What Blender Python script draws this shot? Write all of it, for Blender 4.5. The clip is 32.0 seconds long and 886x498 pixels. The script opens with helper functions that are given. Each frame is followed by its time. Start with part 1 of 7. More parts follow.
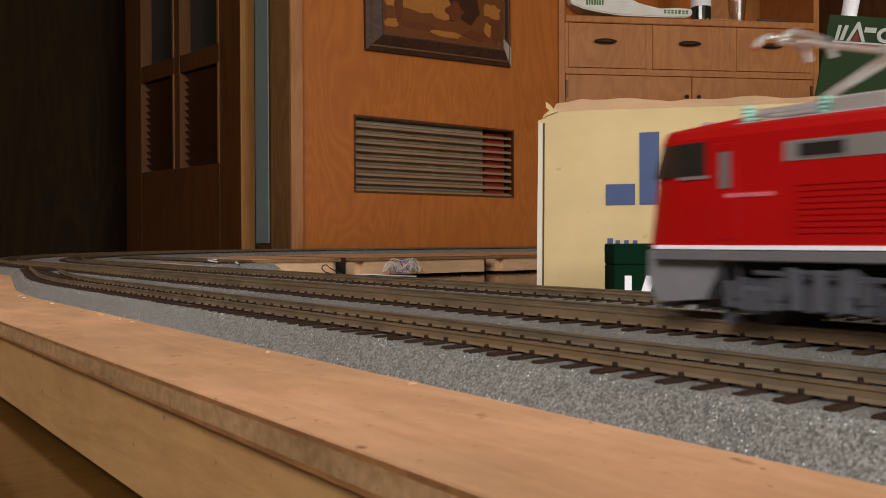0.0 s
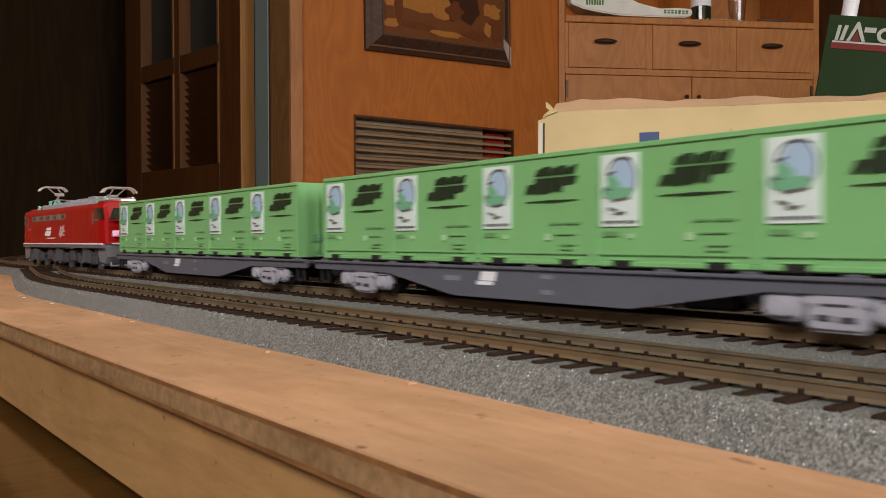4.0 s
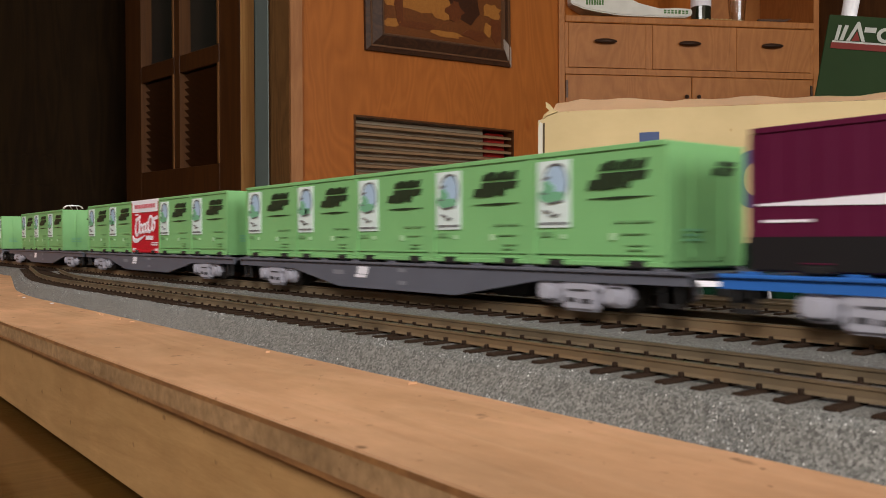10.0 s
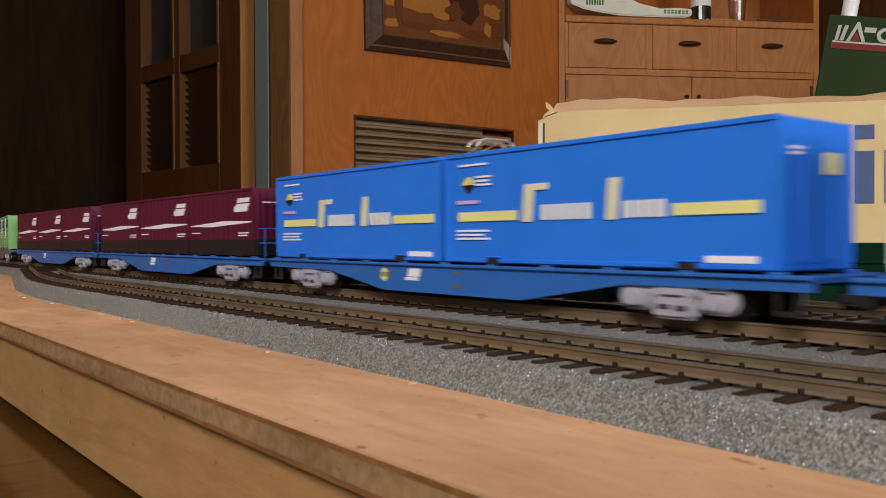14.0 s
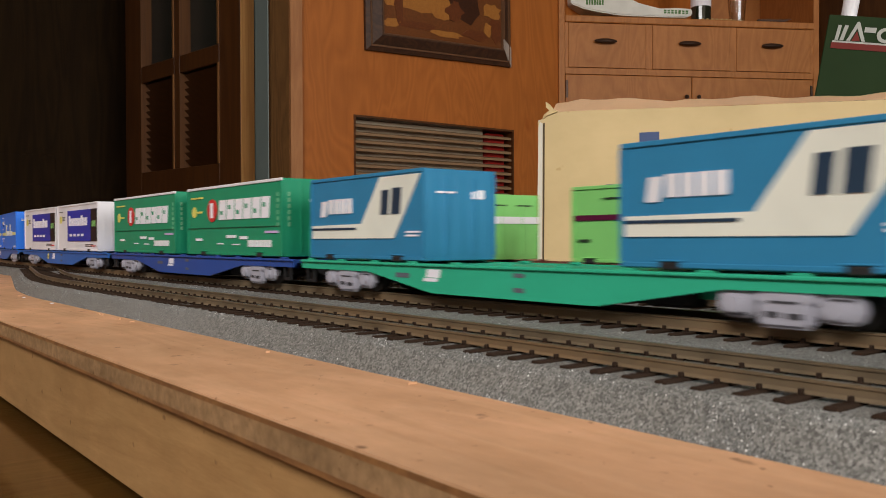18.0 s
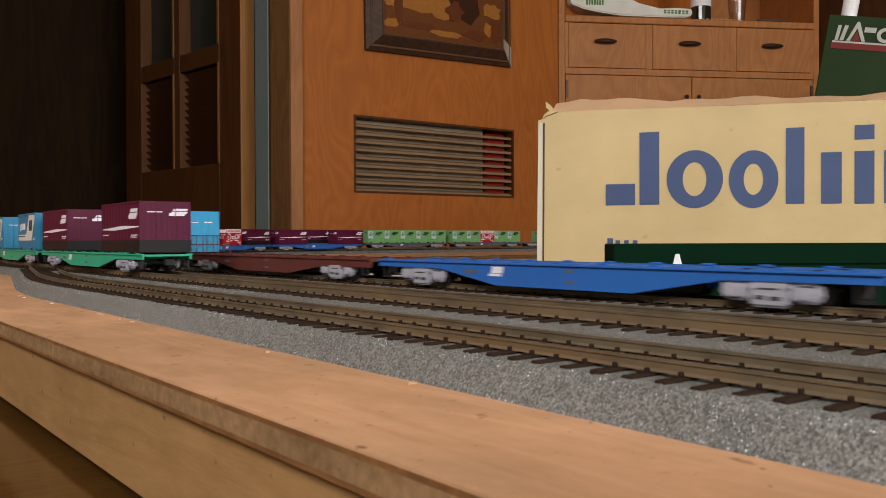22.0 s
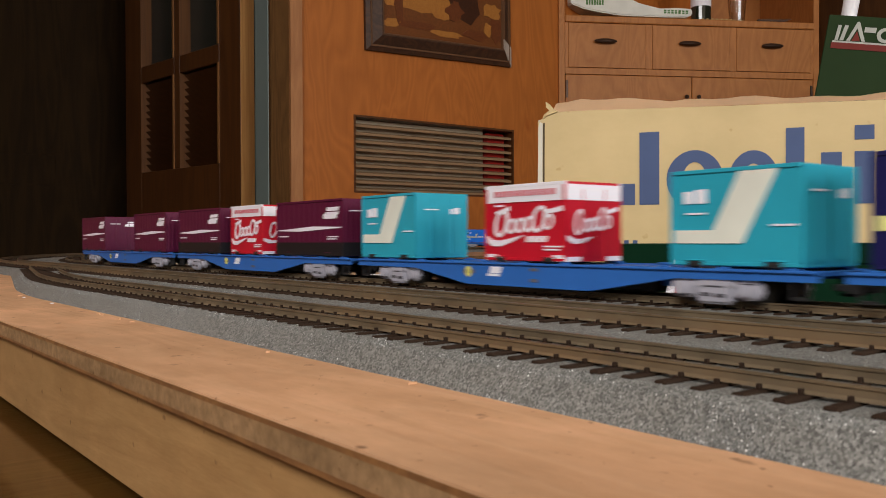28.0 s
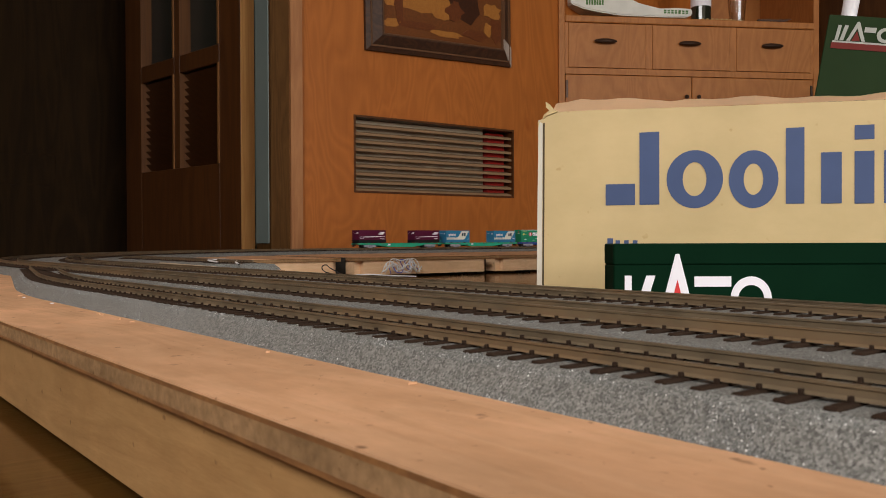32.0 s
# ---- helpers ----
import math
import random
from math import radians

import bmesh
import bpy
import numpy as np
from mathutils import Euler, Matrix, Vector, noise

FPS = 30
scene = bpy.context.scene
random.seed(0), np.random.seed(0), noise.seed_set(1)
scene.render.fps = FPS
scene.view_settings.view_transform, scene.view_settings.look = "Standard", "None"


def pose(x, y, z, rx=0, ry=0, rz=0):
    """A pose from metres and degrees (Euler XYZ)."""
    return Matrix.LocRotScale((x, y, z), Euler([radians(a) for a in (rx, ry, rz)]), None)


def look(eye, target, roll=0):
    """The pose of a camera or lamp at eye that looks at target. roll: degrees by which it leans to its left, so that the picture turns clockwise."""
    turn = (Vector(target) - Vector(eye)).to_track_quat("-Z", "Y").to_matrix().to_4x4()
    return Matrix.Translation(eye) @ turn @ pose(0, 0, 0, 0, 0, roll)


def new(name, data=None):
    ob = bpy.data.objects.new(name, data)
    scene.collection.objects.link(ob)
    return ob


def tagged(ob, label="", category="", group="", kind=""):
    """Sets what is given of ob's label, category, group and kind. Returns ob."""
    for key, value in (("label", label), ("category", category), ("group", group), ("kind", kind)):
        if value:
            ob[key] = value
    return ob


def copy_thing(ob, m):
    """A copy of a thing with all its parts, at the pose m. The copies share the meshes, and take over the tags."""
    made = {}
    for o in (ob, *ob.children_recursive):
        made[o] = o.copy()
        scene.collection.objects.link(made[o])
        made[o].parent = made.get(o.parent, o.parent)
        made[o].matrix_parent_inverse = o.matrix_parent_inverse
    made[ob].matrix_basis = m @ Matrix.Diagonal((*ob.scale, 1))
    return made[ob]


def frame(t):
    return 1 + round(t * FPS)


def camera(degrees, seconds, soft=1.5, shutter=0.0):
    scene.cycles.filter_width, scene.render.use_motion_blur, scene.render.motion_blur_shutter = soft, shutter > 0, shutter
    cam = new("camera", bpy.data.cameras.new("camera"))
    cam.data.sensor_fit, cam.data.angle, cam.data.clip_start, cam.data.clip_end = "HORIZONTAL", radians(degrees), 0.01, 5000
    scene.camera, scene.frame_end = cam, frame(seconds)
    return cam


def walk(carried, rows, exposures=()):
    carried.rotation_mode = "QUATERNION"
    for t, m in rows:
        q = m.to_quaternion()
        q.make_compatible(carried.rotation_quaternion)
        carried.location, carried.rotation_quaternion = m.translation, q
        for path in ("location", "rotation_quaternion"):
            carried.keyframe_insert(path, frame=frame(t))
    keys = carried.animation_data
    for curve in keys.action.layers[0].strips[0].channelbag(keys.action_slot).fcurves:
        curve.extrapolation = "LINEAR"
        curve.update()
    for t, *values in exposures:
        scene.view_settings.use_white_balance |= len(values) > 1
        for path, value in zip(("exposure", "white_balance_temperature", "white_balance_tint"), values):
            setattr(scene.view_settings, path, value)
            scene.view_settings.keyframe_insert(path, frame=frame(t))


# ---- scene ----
cam = camera(54.26, 32.0, soft=0.82, shutter=0.5)
EYE = Vector((0.0, -0.18194, 0.06772))
YAW, PITCH = radians(52.644), radians(-0.609)
AIM = Vector((-math.sin(YAW) * math.cos(PITCH), math.cos(YAW) * math.cos(PITCH), math.sin(PITCH)))
SEAT = look(EYE, EYE + AIM, -0.198)
walk(cam, [(0.0, SEAT), (32.0, SEAT)], exposures=[(0.0, 0.0), (32.0, 0.0)])
cam.data.dof.use_dof, cam.data.dof.focus_distance, cam.data.dof.aperture_fstop = True, 0.60, 82.0

# ---- light: daylight from the window behind and to the side of the camera ----
world = bpy.data.worlds.new("world")
scene.world = world
world.use_nodes = True
wn = world.node_tree
sky = wn.nodes.new("ShaderNodeTexSky")
sky.sky_type, sky.sun_disc = "NISHITA", False
sky.sun_elevation, sky.sun_rotation = radians(38), radians(-39)
wn.links.new(sky.outputs[0], wn.nodes["Background"].inputs[0])
wn.nodes["Background"].inputs[1].default_value = 0.1
sun_data = bpy.data.lights.new("sun", "SUN")
sun_data.energy, sun_data.angle, sun_data.color = 2.0, radians(0.5), (1.0, 0.95, 0.88)
sun = new("sun", sun_data)
sun.matrix_world = look((-4, 5, 5), (0, 0, 0))


def window_light(name, at, target, sx, sy, watts, colour):
    d = bpy.data.lights.new(name, "AREA")
    d.shape, d.size, d.size_y, d.energy, d.color = "RECTANGLE", sx, sy, watts, colour
    ob = new(name, d)
    ob.matrix_world = look(at, target)
    return ob


window_light("window_daylight", (4.55, 0.2, 1.3), (0.0, 0.2, 1.0), 3.3, 1.5, 142, (1.0, 0.97, 0.92))
window_light("window_daylight", (0.9, -1.92, 1.78), (0.9, 0.0, 0.6), 1.9, 1.0, 84, (1.0, 0.97, 0.92))

# ---- materials ----


def nodes_of(name):
    m = bpy.data.materials.new(name)
    m.use_nodes = True
    t = m.node_tree
    return m, t, t.nodes["Principled BSDF"]


def add(t, kind, **inputs):
    n = t.nodes.new(kind)
    for k, v in inputs.items():
        n.inputs[k.replace("_", " ")].default_value = v
    return n


def coords(t, scale):
    c = t.nodes.new("ShaderNodeTexCoord")
    mp = t.nodes.new("ShaderNodeMapping")
    mp.inputs["Scale"].default_value = scale
    t.links.new(c.outputs["Object"], mp.inputs[0])
    return mp.outputs[0]


def ramp(t, source, stops):
    r = t.nodes.new("ShaderNodeValToRGB")
    while len(r.color_ramp.elements) < len(stops):
        r.color_ramp.elements.new(0.5)
    for e, (p, c) in zip(r.color_ramp.elements, stops):
        e.position, e.color = p, (*c, 1)
    t.links.new(source, r.inputs[0])
    return r.outputs[0]


def bump(t, b, source, strength, distance):
    n = t.nodes.new("ShaderNodeBump")
    n.inputs["Strength"].default_value, n.inputs["Distance"].default_value = strength, distance
    t.links.new(source, n.inputs["Height"])
    t.links.new(n.outputs[0], b.inputs["Normal"])


def shade(c, k):
    return tuple(min(1.0, v * k) for v in c)


def plain(name, colour, rough=0.5, metal=0.0, grain=400.0, wear=0.12, relief=0.00008, coat=0.0, spec=0.35):
    """Paint or plastic: fine grain and a larger, faint unevenness."""
    m, t, b = nodes_of(name)
    big = add(t, "ShaderNodeTexNoise", Scale=grain * 0.08, Detail=3.0)
    t.links.new(coords(t, (1, 1, 1)), big.inputs["Vector"])
    col = ramp(t, big.outputs[0], [(0.3, shade(colour, 1 - wear)), (0.7, shade(colour, 1 + wear * 0.6))])
    t.links.new(col, b.inputs["Base Color"])
    fine = add(t, "ShaderNodeTexNoise", Scale=grain, Detail=2.0)
    t.links.new(coords(t, (1, 1, 1)), fine.inputs["Vector"])
    bump(t, b, fine.outputs[0], 0.35, relief)
    b.inputs["Roughness"].default_value, b.inputs["Metallic"].default_value = rough, metal
    b.inputs["Coat Weight"].default_value = coat
    b.inputs["Specular IOR Level"].default_value = spec
    return m


def wood(name, light, dark, axis=(1, 1, 1), scale=1.0, rough=0.42, contrast=0.5, coat=0.0, spec=0.4, figure=14.0):
    """Wood with stretched grain and cathedral figure; axis holds small numbers along the grain."""
    m, t, b = nodes_of(name)
    v = coords(t, axis)
    warp = add(t, "ShaderNodeTexNoise", Scale=2.2 * scale, Detail=3.0, Distortion=0.6)
    t.links.new(v, warp.inputs["Vector"])
    rings = t.nodes.new("ShaderNodeMath")
    rings.operation = "MULTIPLY"
    rings.inputs[1].default_value = figure
    t.links.new(warp.outputs[0], rings.inputs[0])
    frac = t.nodes.new("ShaderNodeMath")
    frac.operation = "PINGPONG"
    frac.inputs[1].default_value = 1.0
    t.links.new(rings.outputs[0], frac.inputs[0])
    pores = add(t, "ShaderNodeTexNoise", Scale=60.0 * scale, Detail=4.0)
    t.links.new(coords(t, tuple(a if a > 0.5 else a * 0.35 for a in axis)), pores.inputs["Vector"])
    mixn = t.nodes.new("ShaderNodeMath")
    mixn.operation = "MULTIPLY_ADD"
    mixn.inputs[1].default_value = 0.55
    t.links.new(pores.outputs[0], mixn.inputs[0])
    half = t.nodes.new("ShaderNodeMath")
    half.operation = "MULTIPLY"
    half.inputs[1].default_value = 0.45
    t.links.new(frac.outputs[0], half.inputs[0])
    t.links.new(half.outputs[0], mixn.inputs[2])
    mid = tuple((a + c) / 2 for a, c in zip(light, dark))
    col = ramp(t, mixn.outputs[0], [(0.5 - contrast * 0.45, dark), (0.5, mid), (0.5 + contrast * 0.4, light)])
    t.links.new(col, b.inputs["Base Color"])
    bump(t, b, mixn.outputs[0], 0.25, 0.0004)
    b.inputs["Roughness"].default_value = rough
    b.inputs["Coat Weight"].default_value = coat
    b.inputs["Specular IOR Level"].default_value = spec
    return m


PANEL = wood("panel_veneer", (0.475, 0.150, 0.030), (0.362, 0.108, 0.020), (2.3, 2.3, 0.50), 1.0, 0.42, 0.9, 0.0, 0.4, 36.0)
LIT_REVEAL = wood("lit_reveal_wood", (0.125, 0.048, 0.013), (0.085, 0.031, 0.009), (9, 9, 0.5), 1.2, 0.6, 0.8)
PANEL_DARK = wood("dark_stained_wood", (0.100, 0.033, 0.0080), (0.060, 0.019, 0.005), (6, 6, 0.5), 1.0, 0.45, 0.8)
CABINET = wood("cabinet_veneer", (0.455, 0.178, 0.050), (0.34, 0.122, 0.030), (2.6, 4, 0.75), 1.0, 0.48, 0.9, 0.0, 0.25, 34.0)
TRIM = wood("worn_trim_wood", (0.42, 0.19, 0.075), (0.30, 0.12, 0.045), (8, 8, 0.6), 1.2, 0.5, 0.8)
EDGE = wood("lit_door_edge_wood", (0.52, 0.26, 0.09), (0.40, 0.18, 0.055), (9, 9, 0.5), 1.2, 0.5, 0.8)
JAMB = wood("jamb_wood", (0.108, 0.050, 0.015), (0.068, 0.030, 0.009), (9, 9, 0.6), 1.2, 0.7, 0.8, 0.0, 0.1)
PLY = wood("plywood_face", (0.80, 0.465, 0.275), (0.69, 0.375, 0.205), (1.4, 9, 9), 2.2, 0.62, 1.0)
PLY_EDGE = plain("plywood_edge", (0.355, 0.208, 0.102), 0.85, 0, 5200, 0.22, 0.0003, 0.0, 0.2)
PLY_LINE = wood("ply_line", (0.26, 0.115, 0.036), (0.13, 0.052, 0.016), (4, 9, 9), 3.0, 0.75, 0.9)
BEAD = wood("lit_bead_wood", (0.23, 0.098, 0.029), (0.15, 0.062, 0.019), (9, 9, 0.5), 1.2, 0.5, 0.8)
# Lighter copy of the batten wood: window light on the far faces, painted in.
LIT_BATTEN = wood("lit_batten_wood", (0.84, 0.56, 0.35), (0.75, 0.47, 0.27), (9, 1.6, 9), 2.0, 0.6, 0.9)
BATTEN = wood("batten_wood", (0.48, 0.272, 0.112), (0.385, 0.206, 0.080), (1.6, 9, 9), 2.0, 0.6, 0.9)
FLOOR = wood("floor_boards", (0.098, 0.046, 0.010), (0.076, 0.034, 0.008), (7, 0.7, 7), 1.0, 0.12, 0.8, 0.0, 0.5)
WALL = plain("dim_plaster", (0.30, 0.25, 0.19), 0.8, 0, 60, 0.1, 0.0006)
CEIL = plain("ceiling_board", (0.40, 0.34, 0.26), 0.85, 0, 40, 0.06, 0.0005)
# Near-black base colour paints in the shade of the unlit passage.
SHADE_WALL = wood("panelling_in_shade", (0.036, 0.018, 0.006), (0.020, 0.010, 0.004), (5, 5, 0.5), 1.0, 0.85, 0.8, 0.0, 0.15)
VENT_DARK = plain("dim_slat", (0.50, 0.27, 0.11), 0.7, 0, 120, 0.14, 0.0001, 0.0, 0.2)
GREY_STRIP = plain("pale_plaster", (0.19, 0.225, 0.212), 0.8, 0, 60, 0.08, 0.0001, 0.0, 0.1)
SLAT = plain("grey_board", (0.52, 0.42, 0.30), 0.55, 0, 120, 0.08)
SLAT_DARK = plain("brown_slat", (0.27, 0.165, 0.09), 0.6, 0, 120, 0.14, 0.0001, 0.0, 0.2)
PANE = plain("dusty_pane", (0.030, 0.028, 0.022), 0.25, 0, 30, 0.2, 0.00002)
BROWN_WALL = wood("brown_panelling", (0.090, 0.036, 0.011), (0.055, 0.021, 0.007), (6, 6, 0.5), 1.0, 0.55, 0.8, 0.0, 0.2)
RED_CLOTH = plain("red_cloth", (0.36, 0.014, 0.010), 0.5)
DARK = plain("dark_void", (0.012, 0.010, 0.008), 0.7)
FRAME_DARK = wood("picture_frame_wood", (0.07, 0.028, 0.012), (0.03, 0.012, 0.006), (3, 3, 3), 2.0, 0.6, 0.8)
FRAME_LIP = plain("picture_frame_lip", (0.12, 0.055, 0.025), 0.5, 0.0)
FRAME_SHEEN = plain("frame_sheen", (0.55, 0.52, 0.48), 0.45, 0.3)
INLAY_PALE = wood("pale_veneer", (0.40, 0.165, 0.034), (0.30, 0.11, 0.022), (4, 14, 14), 1.4, 0.4, 0.8)
INLAY_RED = wood("reddish_veneer", (0.15, 0.042, 0.011), (0.10, 0.026, 0.008), (4, 14, 14), 1.4, 0.4, 0.8)
INLAY_DARK = wood("dark_veneer", (0.055, 0.017, 0.006), (0.032, 0.010, 0.004), (4, 14, 14), 1.4, 0.4, 0.8)
CARD = plain("buff_cardboard", (0.66, 0.50, 0.265), 0.8, 0, 90, 0.07, 0.0004)
CARD_SEAM = plain("split_card", (0.085, 0.062, 0.035), 0.9, 0, 90, 0.2)
CARD_EDGE = plain("cardboard_edge", (0.72, 0.66, 0.56), 0.85, 0, 90, 0.12, 0.0005)
# Flap colour is raised to paint in the light on its upper face.
CARD_IN_LIT = plain("lit_cardboard_inside", (0.92, 0.66, 0.42), 0.85, 0, 90, 0.14, 0.0005)
INK = plain("blue_print", (0.068, 0.100, 0.215), 0.7, 0, 200, 0.08)
GREENBOX = plain("dark_green_card", (0.0025, 0.018, 0.008), 0.8, 0, 200, 0.12, 0.00005, 0.0, 0.04)
# Darker copies of the white and red print, with the tall box's shade in them.
SHADED_WHITE = plain("shaded_white_print", (0.40, 0.40, 0.37), 0.7, 0, 400, 0.12)
SHADED_RED = plain("shaded_red_print", (0.15, 0.014, 0.009), 0.7, 0, 400, 0.12)
GREENBOX2 = plain("green_card", (0.022, 0.040, 0.016), 0.75, 0, 120, 0.15, 0.00008, 0.0, 0.08)
WHITE = plain("white_print", (0.86, 0.83, 0.90), 0.55, 0, 300, 0.03)
REDPRINT = plain("red_print", (0.62, 0.03, 0.03), 0.55)
METALDARK = plain("aged_bronze", (0.055, 0.03, 0.02), 0.4, 0.6)
CLOTH = plain("embroidered_cloth", (0.72, 0.70, 0.64), 0.9, 0, 300, 0.08, 0.0006)
CLOTHGREEN = plain("green_embroidery", (0.10, 0.20, 0.07), 0.9)
GLASSY = plain("bottle_glass", (0.015, 0.02, 0.012), 0.08, 0, 50, 0.05, 0.00001, 0.5)
LACE = plain("gilt_doily", (0.50, 0.37, 0.16), 0.6, 0, 500, 0.2)
WIRE_W = plain("white_wire", (0.80, 0.79, 0.80), 0.5)
WIRE_K = plain("black_wire", (0.015, 0.013, 0.015), 0.5)
WIRE_B = plain("blue_wire", (0.10, 0.12, 0.42), 0.5)
RAIL = plain("weathered_rail", (0.148, 0.110, 0.069), 0.55, 0.1, 900, 0.35, 0.00006)
def rust(m, tint):
    """Patches of rust laid over a metal."""
    t = m.node_tree
    b = t.nodes["Principled BSDF"]
    src = b.inputs["Base Color"].links[0].from_socket
    n = add(t, "ShaderNodeTexNoise", Scale=26.0, Detail=5.0, Roughness=0.7)
    t.links.new(coords(t, (0.35, 1, 1)), n.inputs["Vector"])
    amount = ramp(t, n.outputs[0], [(0.48, (0.0, 0.0, 0.0)), (0.68, (0.75, 0.75, 0.75))])
    mx = t.nodes.new("ShaderNodeMix")
    mx.data_type = "RGBA"
    t.links.new(amount, mx.inputs["Factor"])
    t.links.new(src, mx.inputs[6])
    mx.inputs[7].default_value = (*tint, 1)
    t.links.new(mx.outputs[2], b.inputs["Base Color"])


rust(RAIL, (0.205, 0.124, 0.062))
RAILTOP = plain("rail_head", (0.165, 0.125, 0.08), 0.42, 0.5, 900, 0.3, 0.00003)
TIE = plain("dark_sleeper", (0.030, 0.018, 0.012), 0.85, 0, 900, 0.4, 0.0002, 0.0, 0.1)
# container and wagon paints
LIME = plain("light_green_paint", (0.207, 0.465, 0.185), 0.5, 0, 700, 0.05)
LIME2 = plain("leaf_green_paint", (0.225, 0.58, 0.165), 0.5, 0, 700, 0.05)
PLUM = plain("plum_paint", (0.094, 0.0050, 0.034), 0.5, 0, 700, 0.06, 0.00008, 0.0, 0.3)
PLUMBASE = plain("black_band", (0.010, 0.009, 0.011), 0.55)
SKYB = plain("sky_blue_paint", (0.038, 0.34, 0.62), 0.5, 0, 700, 0.05)
TEAL = plain("teal_paint", (0.028, 0.205, 0.39), 0.5, 0, 700, 0.05)
TEAL2 = plain("turquoise_paint", (0.022, 0.35, 0.48), 0.5, 0, 700, 0.05)
CREAM = plain("cream_paint", (0.78, 0.78, 0.69), 0.55)
AZURE = plain("azure_paint", (0.018, 0.185, 0.80), 0.5, 0, 700, 0.05)
YELLOW = plain("yellow_paint", (0.78, 0.70, 0.16), 0.55)
PALEG = plain("pale_straw_paint", (0.70, 0.69, 0.46), 0.55)
PALEY = plain("pale_yellow_paint", (0.80, 0.76, 0.30), 0.55)
CWHITE = plain("white_paint", (0.80, 0.78, 0.82), 0.5)
ROYAL = plain("royal_blue_print", (0.02, 0.035, 0.40), 0.5)
FOREST_DARK = plain("dark_green_seam", (0.006, 0.10, 0.05), 0.6)
FOREST = plain("forest_green_paint", (0.011, 0.270, 0.138), 0.5, 0, 700, 0.05)
NAVY = plain("navy_paint", (0.009, 0.008, 0.075), 0.5, 0, 700, 0.06, 0.00008, 0.0, 0.3)
NAVYMARK = plain("dark_blue_print", (0.018, 0.040, 0.075), 0.5)
COKE = plain("scarlet_paint", (0.53, 0.007, 0.024), 0.5)
PINK = plain("faded_red_print", (0.62, 0.16, 0.20), 0.55)
BLACKP = plain("black_print", (0.02, 0.035, 0.016), 0.6)
FINEP = plain("dark_green_print", (0.15, 0.31, 0.13), 0.6)
COIL_PALE = plain("faded_grey_print", (0.22, 0.22, 0.25), 0.6)
SLOT_SHADE = plain("slot_shade", (0.055, 0.052, 0.06), 0.6)
GLOBE = plain("pale_blue_print", (0.37, 0.50, 0.66), 0.6)
PALE = plain("pale_green_sticker", (0.42, 0.62, 0.38), 0.6)
LEAF = plain("mid_green_print", (0.17, 0.42, 0.25), 0.6)
PANELW = plain("white_label", (0.68, 0.78, 0.76), 0.6)
W_GREY = plain("grey_wagon_paint", (0.115, 0.118, 0.148), 0.5, 0, 700, 0.08)
W_BLUE = plain("blue_wagon_paint", (0.026, 0.135, 0.47), 0.5, 0, 700, 0.06)
W_DBLUE = plain("deep_blue_wagon_paint", (0.025, 0.075, 0.32), 0.5, 0, 700, 0.06)
W_GREEN = plain("sea_green_wagon_paint", (0.03, 0.42, 0.25), 0.5, 0, 700, 0.06)
W_BROWN = plain("oxide_wagon_paint", (0.125, 0.032, 0.026), 0.55, 0, 700, 0.08)
BOGIE = plain("light_grey_bogie", (0.37, 0.36, 0.42), 0.55, 0, 700, 0.18)
UNDER = plain("black_running_gear", (0.018, 0.017, 0.018), 0.6)
WHEEL = plain("blackened_wheel", (0.06, 0.055, 0.05), 0.4, 0.6)
L_RED = plain("red_loco_paint", (0.355, 0.0025, 0.003), 0.40, 0, 700, 0.05, 0.00005, 0.04, 0.25)
L_GREY = plain("loco_grey", (0.125, 0.122, 0.130), 0.45)
L_ROOF = plain("loco_roof_grey", (0.33, 0.33, 0.36), 0.5)
L_GEAR = plain("loco_bogie_grey", (0.062, 0.063, 0.074), 0.5, 0, 700, 0.3)
L_SKIRT = plain("loco_skirt_grey", (0.190, 0.188, 0.200), 0.5, 0, 700, 0.12)
L_BAND = plain("loco_band_grey", (0.190, 0.175, 0.170), 0.5, 0, 700, 0.10)
L_GLASS = plain("dark_cab_glass", (0.02, 0.018, 0.016), 0.08, 0, 50, 0.05, 0.00001, 0.4)
CHROME = plain("bright_metal", (0.86, 0.83, 0.82), 0.28, 0.75)
INSUL = plain("pale_green_insulator", (0.30, 0.62, 0.52), 0.4)
LILAC = plain("lilac_print", (0.60, 0.42, 0.72), 0.55)
LAMP, lt, lb = nodes_of("tail_lamp_glow")
lb.inputs["Base Color"].default_value = (0.9, 0.05, 0.15, 1)
lb.inputs["Emission Color"].default_value = (1.0, 0.10, 0.30, 1)
lb.inputs["Emission Strength"].default_value = 3.0


